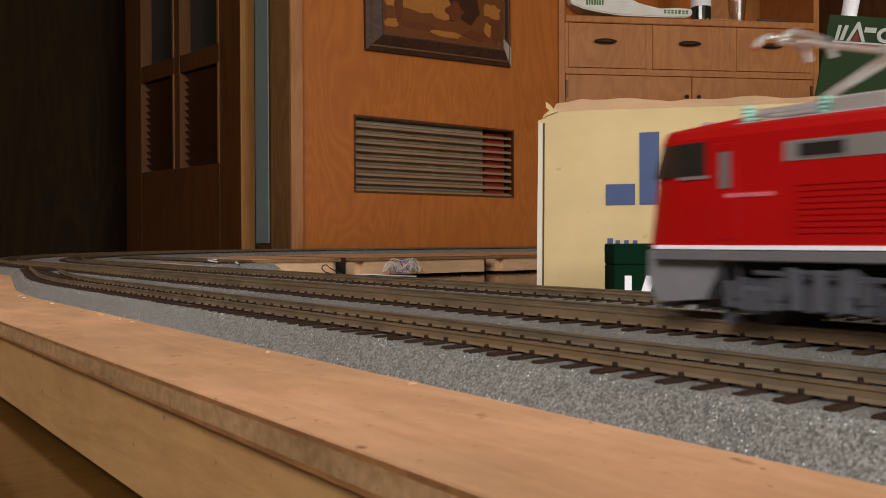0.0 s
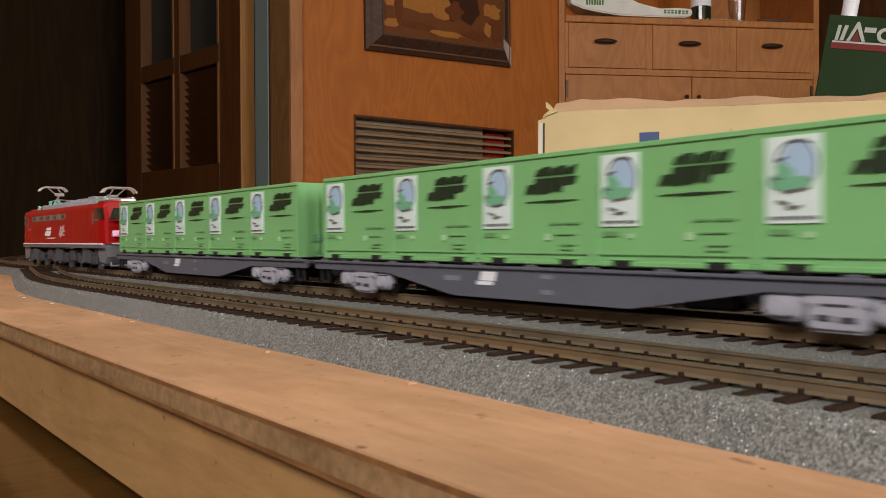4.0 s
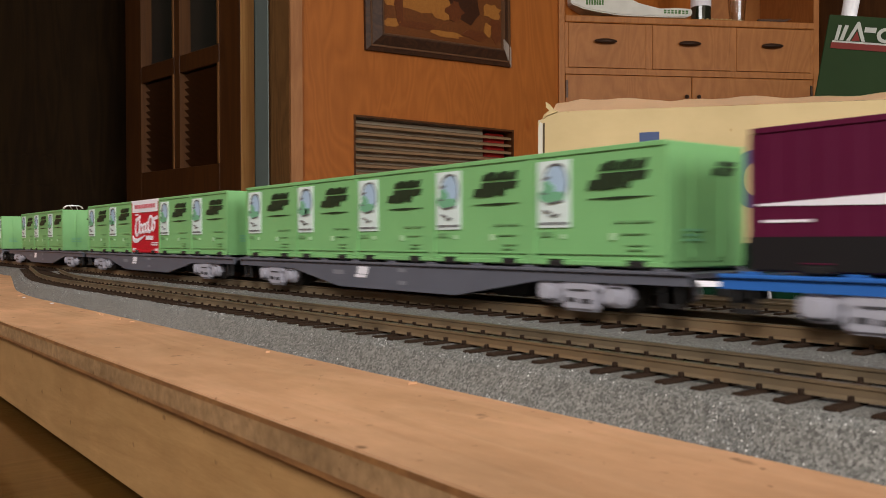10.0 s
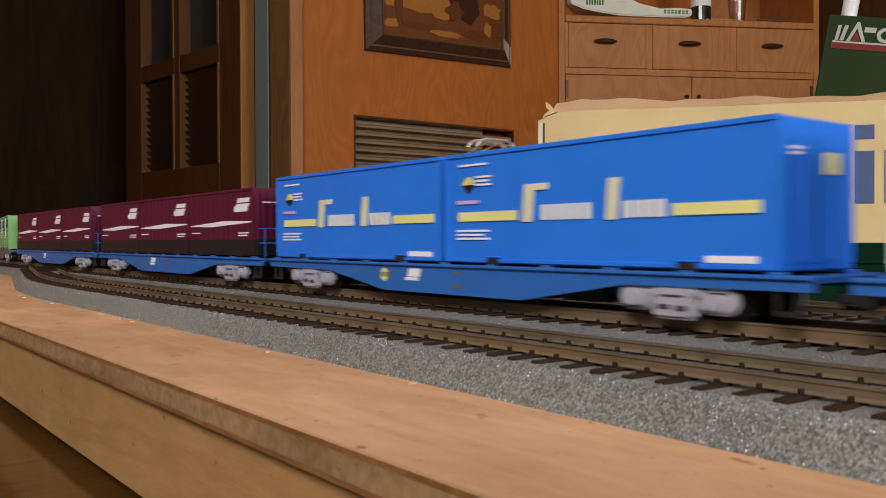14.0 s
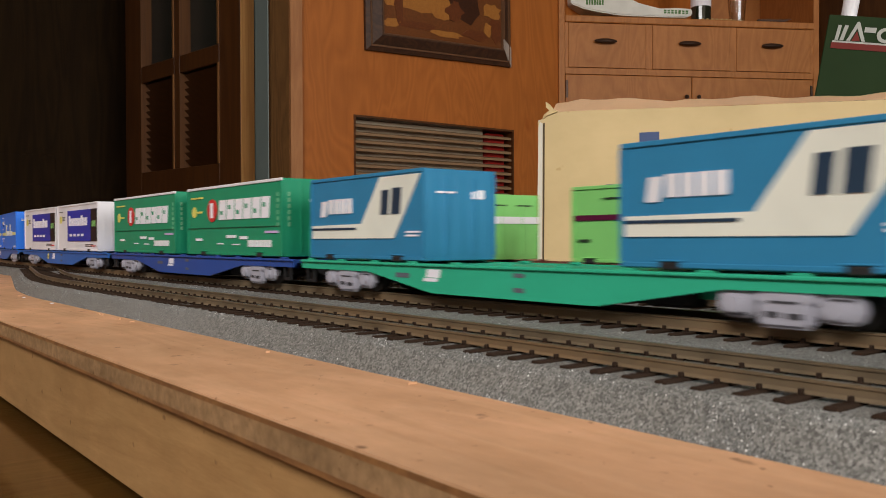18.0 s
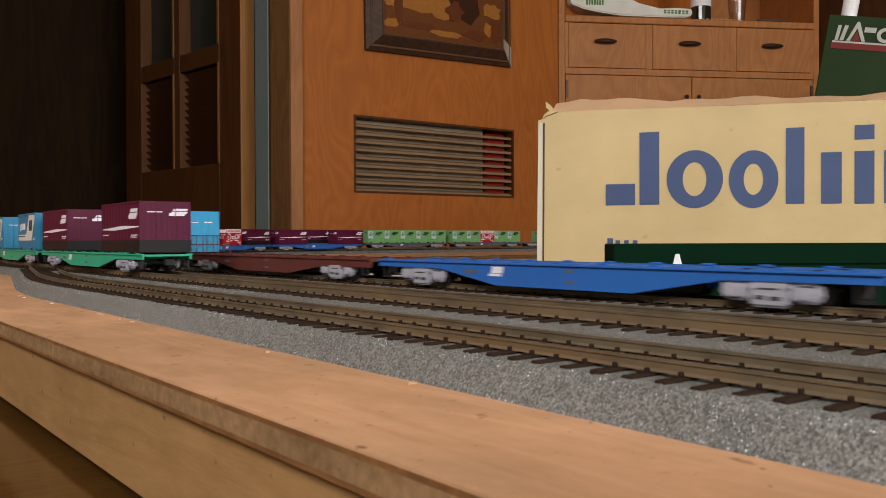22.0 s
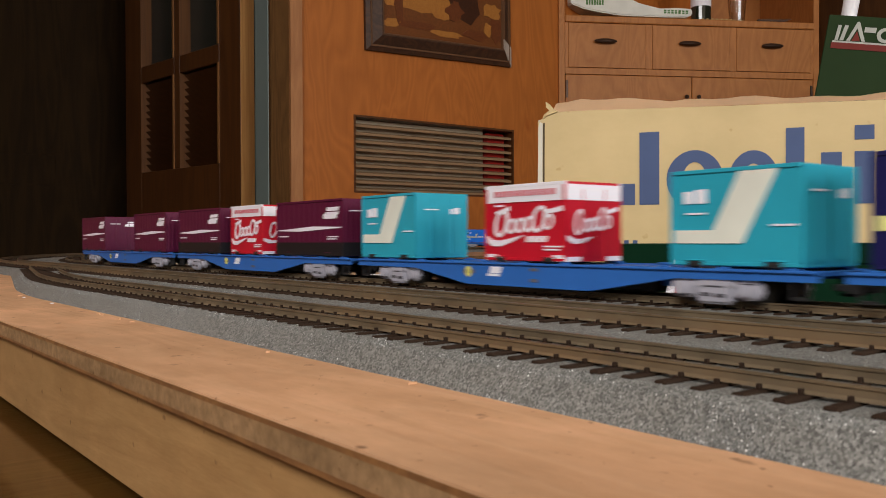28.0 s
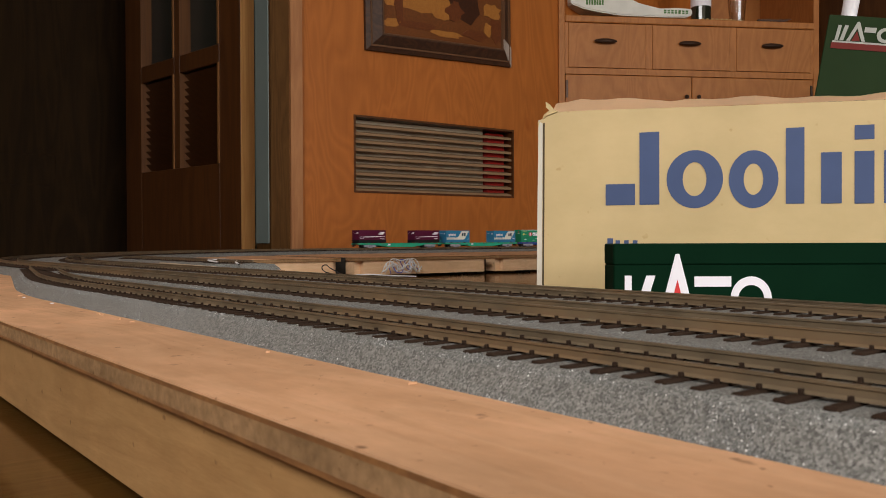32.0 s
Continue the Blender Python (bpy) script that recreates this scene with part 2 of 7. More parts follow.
def ballast_material():
    m, t, b = nodes_of("grey_ballast")
    v = coords(t, (1, 1, 1))
    cell = add(t, "ShaderNodeTexVoronoi", Scale=2500.0)
    t.links.new(v, cell.inputs["Vector"])
    big = add(t, "ShaderNodeTexNoise", Scale=14.0, Detail=4.0)
    t.links.new(v, big.inputs["Vector"])
    col = ramp(t, cell.outputs["Color"], [(0.1, (0.07, 0.07, 0.067)), (0.5, (0.165, 0.165, 0.157)), (0.9, (0.29, 0.29, 0.28))])
    mx = t.nodes.new("ShaderNodeMix")
    mx.data_type, mx.blend_type = "RGBA", "MULTIPLY"
    mx.inputs["Factor"].default_value = 0.6
    tone = ramp(t, big.outputs[0], [(0.3, (0.70, 0.68, 0.64)), (0.7, (1.0, 1.0, 1.0))])
    t.links.new(col, mx.inputs[6])
    t.links.new(tone, mx.inputs[7])
    t.links.new(mx.outputs[2], b.inputs["Base Color"])
    bump(t, b, cell.outputs["Distance"], 0.3, 0.0002)
    b.inputs["Roughness"].default_value = 0.85
    return m


def grain_material():
    m, t, b = nodes_of("ballast_grains")
    g = t.nodes.new("ShaderNodeNewGeometry")
    col = ramp(t, g.outputs["Random Per Island"], [(0.0, (0.040, 0.040, 0.039)), (0.35, (0.105, 0.105, 0.100)), (0.72, (0.180, 0.180, 0.175)), (0.90, (0.27, 0.27, 0.265)), (1.0, (0.72, 0.72, 0.70))])
    t.links.new(col, b.inputs["Base Color"])
    b.inputs["Roughness"].default_value = 0.5
    return m


BALLAST, GRAINS = ballast_material(), grain_material()
PAINTING = wood("middle_veneer", (0.17, 0.056, 0.014), (0.12, 0.036, 0.009), (4, 14, 14), 1.4, 0.4, 0.8)


def mottle(m, size, low, specks):
    """Lays large soft blotches and a few dark specks over a wood."""
    t = m.node_tree
    b = t.nodes["Principled BSDF"]
    src = b.inputs["Base Color"].links[0].from_socket
    v = coords(t, (0.6, 1, 1))
    n = add(t, "ShaderNodeTexNoise", Scale=size, Detail=6.0, Roughness=0.65)
    t.links.new(v, n.inputs["Vector"])
    tone = ramp(t, n.outputs[0], [(0.32, (low, low, low * 0.97)), (0.62, (1.0, 1.0, 1.0))])
    sp = add(t, "ShaderNodeTexNoise", Scale=size * 4.5, Detail=2.0)
    t.links.new(coords(t, (1, 1, 1)), sp.inputs["Vector"])
    spot = ramp(t, sp.outputs[0], [(0.25, (specks, specks * 0.9, specks * 0.8)), (0.31, (1.0, 1.0, 1.0))])
    for tex in (tone, spot):
        mx = t.nodes.new("ShaderNodeMix")
        mx.data_type, mx.blend_type = "RGBA", "MULTIPLY"
        mx.inputs["Factor"].default_value = 1.0
        t.links.new(src, mx.inputs[6])
        t.links.new(tex, mx.inputs[7])
        src = mx.outputs[2]
    t.links.new(src, b.inputs["Base Color"])


mottle(PLY, 9.0, 0.76, 0.9)
mottle(PLY, 30.0, 0.78, 0.40)
mottle(PLY, 90.0, 0.90, 0.55)
mottle(PLY_EDGE, 240.0, 0.86, 0.6)
mottle(PLY_EDGE, 40.0, 0.66, 0.5)
mottle(BATTEN, 7.0, 0.72, 0.8)
mottle(BATTEN, 45.0, 0.82, 0.55)
mottle(LIT_BATTEN, 12.0, 0.85, 0.6)
mottle(PANEL, 2.0, 0.90, 0.9)
mottle(CARD, 14.0, 0.90, 0.85)
mottle(CABINET, 3.0, 0.85, 0.9)


# ---- mesh helpers ----


def part(name, bm, material, parent=None, label=""):
    """Links a bmesh as one mesh object, under parent where there is one."""
    me = bpy.data.meshes.new(name)
    bm.to_mesh(me)
    bm.free()
    me.materials.append(material)
    ob = new(name, me)
    if parent:
        ob.parent = parent
    return tagged(ob, label)


def share(name, me, parent=None, m=None):
    ob = new(name, me)
    if parent:
        ob.parent = parent
    if m:
        ob.matrix_basis = m
    return ob


def box(bm, x0, x1, y0, y1, z0, z1, bevel=0.0, seg=1):
    r = bmesh.ops.create_cube(bm, size=1.0)
    vs = r["verts"]
    bmesh.ops.scale(bm, vec=(abs(x1 - x0), abs(y1 - y0), abs(z1 - z0)), verts=vs)
    bmesh.ops.translate(bm, vec=((x0 + x1) / 2, (y0 + y1) / 2, (z0 + z1) / 2), verts=vs)
    if bevel:
        es = {e for v in vs for e in v.link_edges}
        bmesh.ops.bevel(bm, geom=list(es), offset=bevel, segments=seg, affect="EDGES")
    return bm


def boxes(*rows, bevel=0.0):
    bm = bmesh.new()
    for r in rows:
        box(bm, *r, bevel=bevel)
    return bm


def prism(bm, pts, axis, a, b):
    """Extrudes a flat outline: axis 'y' takes (x, z) points, 'x' takes (y, z), 'z' takes (x, y)."""
    def put(p, h):
        return {"y": (p[0], h, p[1]), "x": (h, p[0], p[1]), "z": (p[0], p[1], h)}[axis]
    lo = [bm.verts.new(put(p, a)) for p in pts]
    hi = [bm.verts.new(put(p, b)) for p in pts]
    n = len(pts)
    bm.faces.new(lo)
    bm.faces.new(hi[::-1])
    for i in range(n):
        bm.faces.new((lo[i], hi[i], hi[(i + 1) % n], lo[(i + 1) % n]))
    bmesh.ops.recalc_face_normals(bm, faces=bm.faces)
    return bm


def cyl(bm, p, q, r, seg=10):
    p, q = Vector(p), Vector(q)
    d = q - p
    m = Matrix.Translation((p + q) / 2) @ d.to_track_quat("Z", "Y").to_matrix().to_4x4()
    bmesh.ops.create_cone(bm, cap_ends=True, segments=seg, radius1=r, radius2=r, depth=d.length, matrix=m)
    return bm


def tube(bm, pts, r, seg=6):
    for a, b in zip(pts[:-1], pts[1:]):
        cyl(bm, a, b, r, seg)
    return bm


def disc_pts(cx, cz, rx, rz, n=20):
    return [(cx + rx * math.cos(2 * math.pi * i / n), cz + rz * math.sin(2 * math.pi * i / n)) for i in range(n)]


def empty(name, m=None):
    ob = new(name)
    ob.empty_display_size = 0.02
    if m:
        ob.matrix_basis = m
    return ob


# ---- the line of the tracks: a rounded rectangle round the room ----
S0, R0, RB, XE = 0.882, 0.875, 0.60, 1.0
WL = 0.62
NL = 2.432


def on_line(s, off):
    """Place and heading at s metres along the line whose near straight lies at y = off."""
    parts = [(S0 + XE, 0), (0, R0 - off), (WL, 0), (0, RB - off), (NL, 0), (0, RB - off), (WL, 0), (0, R0 - off)]
    total = sum(a + b * math.pi / 2 for a, b in parts)
    d = (s + XE) % total
    p, h = Vector((XE, off, 0)), math.pi
    for length, r in parts:
        if r:
            length = r * math.pi / 2
        u = min(d, length)
        if r:
            c = p + r * Vector((math.sin(h), -math.cos(h), 0))
            h2 = h - u / r
            p = c - r * Vector((math.sin(h2), -math.cos(h2), 0))
            h = h2
        else:
            p = p + u * Vector((math.cos(h), math.sin(h), 0))
        d -= u
        if d <= 1e-9:
            break
    return p, h


def line_length(off):
    return S0 + XE + 2 * WL + NL + math.pi * (R0 - off) + math.pi * (RB - off)


RAILZ, DECKZ, BOARDZ, TIEZ = 0.0475, 0.060, 0.037, 0.0452

# ---- the room ----


def wall(name, rows, material, label):
    return tagged(part(name, boxes(*rows), material, None), label, kind="structure")


XW = -2.15
part("floor", boxes((-3.6, 4.8, -2.2, 3.8, -0.08, 0.0)), FLOOR)
tagged(bpy.data.objects["floor"], "dark polished wooden floor, glossy and worn", kind="structure")
wall("ceiling", [(-3.6, 4.8, -2.2, 3.8, 2.45, 2.55)], CEIL, "plain pale ceiling board of the room")
LV = (1.135, 1.757, 0.206, 0.432)
wall("wall_west", [(XW - 0.12, XW, 0.962, LV[0], 0, 2.45), (XW - 0.12, XW, LV[1], 3.8, 0, 2.45),
                   (XW - 0.12, XW, LV[0], LV[1], 0, LV[2]), (XW - 0.12, XW, LV[0], LV[1], LV[3], 2.45),
                   (XW - 0.12, XW, 0.06, 0.87, 2.05, 2.45), (XW - 0.12, XW, -2.2, 0.06, 0, 2.45)],
     PANEL, "orange-brown wood veneer wall panelling")
wall("wall_north", [(-3.6, 4.75, 3.6, 3.75, 0, 2.45), (-3.62, -3.5, 1.6, 3.6, 0, 2.45)], BROWN_WALL, "dark brown wood panelling")
wall("wall_south", [(XW, 0.2, -2.1, -1.95, 0, 2.45), (2.2, 4.6, -2.1, -1.95, 0, 2.45), (0.2, 2.2, -2.1, -1.95, 0, 1.22),
                    (0.2, 2.2, -2.1, -1.95, 2.34, 2.45)], WALL, "plain plaster wall with a window")
wall("wall_east", [(4.6, 4.75, -1.95, -1.5, 0, 2.45), (4.6, 4.75, 1.9, 3.6, 0, 2.45), (4.6, 4.75, -1.5, 1.9, 0, 0.5),
                   (4.6, 4.75, -1.5, 1.9, 2.1, 2.45)], WALL, "plain plaster wall with a window")
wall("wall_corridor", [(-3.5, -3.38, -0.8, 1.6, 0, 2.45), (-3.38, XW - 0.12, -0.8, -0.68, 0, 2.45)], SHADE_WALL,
     "wood panelling of the passage, its shade painted in as near-black")
wall("wall_passage", [(-3.38, XW - 0.12, 1.02, 1.12, 0, 2.45)], GREY_STRIP, "pale grey plaster wall in the passage")
wall("trim", [(XW - 0.14, XW + 0.015, 0.926, 0.962, 0, 2.1)], TRIM, "worn orange wood trim beside the doorway")
wall("door_jamb", [(XW - 0.085, XW + 0.006, 0.870, 0.926, 0, 2.08), (XW - 0.13, XW + 0.01, 0.0, 0.06, 0, 2.08)], JAMB,
     "brown wooden door jamb")
wall("jamb_lining", [(XW - 0.083, XW - 0.004, 0.8665, 0.8695, 0.06, 2.08)], GREY_STRIP, "pale grey strip lining the door jamb")
for nm, rows in (("window_1", [(4.62, 4.66, -1.5, 1.9, 0.5, 0.56), (4.62, 4.66, -1.5, 1.9, 2.04, 2.1), (4.62, 4.66, 0.17, 0.23, 0.56, 2.04)]),
                 ("window_2", [(0.2, 2.2, -2.05, -2.01, 1.22, 1.27), (0.2, 2.2, -2.05, -2.01, 2.29, 2.34), (1.17, 1.23, -2.05, -2.01, 1.27, 2.29)])):
    wall(nm, rows, TRIM, "wooden window frame letting in daylight")


def vent(name, x0, y0, y1, z0, z1, n, material, label, deep=0.09, around=PANEL_DARK):
    """A louvred opening: a surround and tilted slats."""
    v = empty(name, pose(x0, (y0 + y1) / 2, z0))
    w, h = (y1 - y0) / 2, z1 - z0
    part("surround", boxes((-deep, 0.002, -w, -w + 0.006, 0, h), (-deep, 0.002, w - 0.006, w, 0, h),
                           (-deep, 0.002, -w + 0.006, w - 0.006, 0, 0.006), (-deep, 0.002, -w + 0.006, w - 0.006, h - 0.006, h)), around, v)
    bm = bmesh.new()
    prism(bm, [(-0.030, 0.006), (-0.006, 0.0), (-0.006, 0.0075), (-0.030, 0.0135)], "y", -w + 0.006, w - 0.006)
    slat = part("slat", bm, material, v)
    slat.location = (0, 0, 0.004)
    for i in range(1, n):
        share("slat", slat.data, v, pose(0, 0, 0.004 + i * (h - 0.014) / n))
    return tagged(v, label, "vent")


vent("louvred_vent", XW, *LV, 9, SLAT_DARK, "grey-brown slatted vent set in the wood wall")
# what shows between the slats
cl = tagged(part("storage_bag", boxes((XW - 0.080, XW - 0.0315, 1.662, 1.7495, LV[2] + 0.0062, LV[3] - 0.012), bevel=0.008), RED_CLOTH), "red storage bag behind the slatted vent", "bag")
wall("baseboard", [(XW - 0.075, XW - 0.045, LV[0] + 0.007, 1.660, LV[2] + 0.007, LV[3] - 0.007)], SLAT, "grey-brown board behind the vent")
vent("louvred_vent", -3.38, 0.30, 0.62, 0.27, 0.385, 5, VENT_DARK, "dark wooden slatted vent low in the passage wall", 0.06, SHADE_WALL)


def open_door():
    d = empty("open_door", pose(-2.335, 0.869, 0.008, 0, 0, 180 + 8.0))
    L, T, H = 0.727, 0.044, 1.99
    A, B, C, D = 0.115, 0.351, 0.386, 0.612
    Z0, Z1, Z2, Z3 = 0.290, 0.590, 0.645, 1.88
    bm = boxes((0, A, -T, 0, 0, H), (B, C, -T, 0, Z0, H), (D, L, -T, 0, 0, H), (A, D, -T, 0, 0, Z0),
               (A, B, -T, 0, Z1, Z2), (C, D, -T, 0, Z1, Z2), (A, B, -T, 0, Z3, H), (C, D, -T, 0, Z3, H), bevel=0.0015)
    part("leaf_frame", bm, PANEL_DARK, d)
    # Edge colour is raised well above the leaf's: light painted on.
    part("lock_edge", boxes((-0.004, 0.0, -T, 0, 0, H)), EDGE, d, "pale wooden door edge, the light on it painted in")
    for a, b in ((A, B), (C, D)):
        part("pane", boxes((a, b, -T * 0.98, -T * 0.84, Z2, Z3)), PANE, d, "dark glass pane")
        for z0, z1 in ((Z0, Z1), (Z2, Z3)):
            # Lighter strips paint the lit bead edges and lit reveals of the openings.
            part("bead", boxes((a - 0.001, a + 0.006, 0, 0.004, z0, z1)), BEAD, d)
            part("lit_reveal", boxes((b - 0.003, b, -T * 0.84, 0.002, z0, z1)), LIT_REVEAL, d)
        bm = bmesh.new()
        prism(bm, [(-0.040, 0.0), (-0.036, 0.0), (-0.014, 0.022), (-0.018, 0.022)], "x", a, b - 0.003)
        slat = part("slat", bm, PANEL_DARK, d)
        slat.location = (0, 0, Z0 + 0.004)
        for i in range(1, 13):
            share("slat", slat.data, d, pose(0, 0, Z0 + 0.004 + i * 0.0225))
    bm = bmesh.new()
    cyl(bm, (0.05, 0, 0.95), (0.05, 0.05, 0.95), 0.012, 12)
    bmesh.ops.create_uvsphere(bm, u_segments=12, v_segments=8, radius=0.026, matrix=Matrix.Translation((0.05, 0.06, 0.95)))
    part("door_knob", bm, METALDARK, d)
    return tagged(d, "open dark wooden door with glass panes and louvres", "door")


open_door()


def picture():
    """The frame's moulding rises towards the panel; the panel is inlaid with veneers."""
    p = empty("framed_picture", pose(XW + 0.001, 1.447, 0.638, 1.6, 1.5, 0))
    YL, YR, ZB, ZT = -0.275, 0.288, -0.008, 0.43

    def member(bm, k, profile):
        corners = [((YL, ZB), (1, 1)), ((YR, ZB), (-1, 1)), ((YR, ZT), (-1, -1)), ((YL, ZT), (1, -1))]
        ends = []
        for (y, z), (sy, sz) in (corners[k], corners[(k + 1) % 4]):
            ends.append([bm.verts.new((h, y + sy * o, z + sz * o)) for o, h in profile])
        n = len(profile)
        for q in range(n):
            r = (q + 1) % n
            bm.faces.new((ends[0][q], ends[1][q], ends[1][r], ends[0][r]))
        bm.faces.new(ends[0])
        bm.faces.new(list(reversed(ends[1])))
        bmesh.ops.recalc_face_normals(bm, faces=bm.faces)
        return bm
    for k in range(4):
        side = part("frame_side", member(bmesh.new(), k, [(0, 0), (0, 0.010), (0.012, 0.017), (0.018, 0.016), (0.043, 0.032), (0.048, 0.032), (0.051, 0.022), (0.051, 0.0)]), FRAME_DARK, p)
        part("outer_lip", member(bmesh.new(), k, [(0.012, 0.015), (0.012, 0.0195), (0.017, 0.0195), (0.018, 0.015)]), FRAME_LIP, side)
        part("inner_lip", member(bmesh.new(), k, [(0.046, 0.026), (0.046, 0.0335), (0.0495, 0.0335), (0.0525, 0.024)]), FRAME_LIP, side)
    # Added pale piece that paints the reflection on the right-hand moulding.
    bm = bmesh.new()
    cap = [(0.0335, YR - 0.050, ZB + 0.050), (0.0110, YR + 0.001, ZB - 0.001), (0.0110, YR + 0.001, ZB + 0.062), (0.0335, YR - 0.050, ZB + 0.082)]
    back = [bm.verts.new((h - 0.004, y, z)) for h, y, z in cap]
    front = [bm.verts.new((h + 0.0015, y, z)) for h, y, z in cap]
    bm.faces.new(front)
    bm.faces.new(list(reversed(back)))
    for k in range(4):
        bm.faces.new((front[k], back[k], back[(k + 1) % 4], front[(k + 1) % 4]))
    bmesh.ops.recalc_face_normals(bm, faces=bm.faces)
    part("corner_sheen", bm, FRAME_SHEEN, p, "pale corner piece, a painted sheen on the frame")
    panel = part("picture_panel", boxes((0.004, 0.022, YL + 0.051, YR - 0.051, ZB + 0.051, ZT - 0.051)), PAINTING, p, "marquetry landscape in brown wood tones")
    rng = random.Random(11)

    def veneer(y, z, ry, rz, mat, level, n=15):
        pts = []
        for k in range(n):
            a, r = 2 * math.pi * k / n, rng.uniform(0.66, 1.12)
            pts.append((min(max(y + ry * r * math.cos(a), YL + 0.052), YR - 0.052), min(max(z + rz * r * math.sin(a), ZB + 0.052), ZT - 0.052)))
        bm = bmesh.new()
        prism(bm, pts, "x", 0.0215, 0.0222 + 0.0004 * level)
        part("veneer", bm, mat, panel)
    for y, z, ry, rz, mat, level in (
            (-0.07, 0.155, 0.17, 0.045, INLAY_PALE, 1), (-0.01, 0.125, 0.045, 0.022, INLAY_PALE, 2), (-0.17, 0.30, 0.09, 0.08, INLAY_PALE, 1), (0.12, 0.31, 0.12, 0.06, INLAY_PALE, 1),
            (-0.165, 0.150, 0.019, 0.085, INLAY_RED, 3), (-0.085, 0.205, 0.10, 0.040, INLAY_DARK, 3), (0.085, 0.165, 0.072, 0.058, INLAY_DARK, 4), (0.045, 0.140, 0.038, 0.030, INLAY_RED, 5),
            (0.195, 0.157, 0.042, 0.026, INLAY_PALE, 5), (0.176, 0.100, 0.017, 0.026, INLAY_PALE, 5), (0.215, 0.105, 0.028, 0.050, INLAY_RED, 3), (-0.10, 0.080, 0.075, 0.011, INLAY_RED, 3),
            (0.015, 0.066, 0.065, 0.011, INLAY_PALE, 4), (0.13, 0.075, 0.055, 0.020, INLAY_RED, 4), (-0.19, 0.078, 0.035, 0.014, INLAY_PALE, 2), (0.02, 0.26, 0.07, 0.07, INLAY_DARK, 4), (-0.19, 0.245, 0.04, 0.05, INLAY_RED, 4)):
        veneer(y, z, ry, rz, mat, level)
    return tagged(p, "dark wooden frame with a brown marquetry landscape", "picture")


picture()

# ---- the sideboard, at an angle in the corner ----
CAB = Matrix.Translation((-2.142, 1.961, 0)) @ Matrix.Rotation(math.atan2(0.871, 0.491), 4, "Z")


def sideboard():
    c = empty("sideboard", CAB)
    L, D, Z1, Z2 = 0.97, 0.40, 0.655, 0.822
    for x in (0.0, L - 0.022):
        part("side_panel", boxes((x, x + 0.022, 0.0, D, 0, 2.0), bevel=0.0015), CABINET, c)
    part("back_panel", boxes((0.0225, L - 0.0225, D - 0.012, D, 0, 2.0)), CABINET, c)
    part("floor_panel", boxes((0.0225, L - 0.0225, 0.02, D - 0.0125, 0.05, 0.07)), CABINET, c)
    part("cross_rail", boxes((0.0225, L - 0.0225, 0.0008, D - 0.0125, Z1 - 0.012, Z1 + 0.010), bevel=0.0008), CABINET, c)
    part("plinth", boxes((0.0225, L - 0.0225, 0.03, 0.05, 0.0, 0.05)), CABINET, c)
    part("shelf_top", boxes((0.022, L - 0.022, -0.006, D - 0.012, Z2, Z2 + 0.024), bevel=0.003), CABINET, c)
    part("rail_stile", boxes((0.0225, 0.0338, 0.0012, 0.02, Z1 + 0.0105, Z2 - 0.0005)), CABINET, c)
    ws = (0.022, 0.327, 0.640, 0.948)
    for a, b in zip(ws[:-1], ws[1:]):
        part("drawer_front", boxes((a + 0.0125, b - 0.0125, -0.001, 0.017, Z1 + 0.0115, Z2 - 0.0015), bevel=0.0012), CABINET, c)
        part("rail_stile", boxes((b - 0.0118, b + 0.0118, 0.0012, 0.02, Z1 + 0.0105, Z2 - 0.0005)), CABINET, c)
        m = (a + b) / 2
        bm = bmesh.new()
        bmesh.ops.create_uvsphere(bm, u_segments=14, v_segments=8, radius=1, matrix=Matrix.Translation((m - 0.01, -0.012, 0.757)) @ Matrix.Diagonal((0.042, 0.012, 0.009, 1)))
        cyl(bm, (m - 0.03, 0, 0.757), (m - 0.03, -0.012, 0.757), 0.004)
        cyl(bm, (m + 0.012, 0, 0.757), (m + 0.012, -0.012, 0.757), 0.004)
        part("drawer_handle", bm, METALDARK, c, "dark bronze drawer handle")
    for a, b, k in ((0.024, 0.484, 0.462), (0.486, 0.946, 0.508)):
        part("cupboard_door", boxes((a, b, 0.0, 0.018, 0.072, Z1 - 0.014), bevel=0.002), CABINET, c)
        bm = bmesh.new()
        bmesh.ops.create_uvsphere(bm, u_segments=12, v_segments=8, radius=0.0075, matrix=Matrix.Translation((k, -0.010, 0.570)))
        cyl(bm, (k, 0, 0.570), (k, -0.008, 0.570), 0.004)
        part("door_knob", bm, METALDARK, c, "small dark knob")
    for x in (0.028, 0.938):
        part("hinge", boxes((x - 0.004, x + 0.004, -0.004, 0.0, 0.56, 0.62)), METALDARK, c)
    return tagged(c, "tall light-brown wooden sideboard with drawers and cupboards", "sideboard")


sideboard()


def in_cab(x, y, z, rz=0):
    return CAB @ pose(x, y, z, 0, 0, rz)


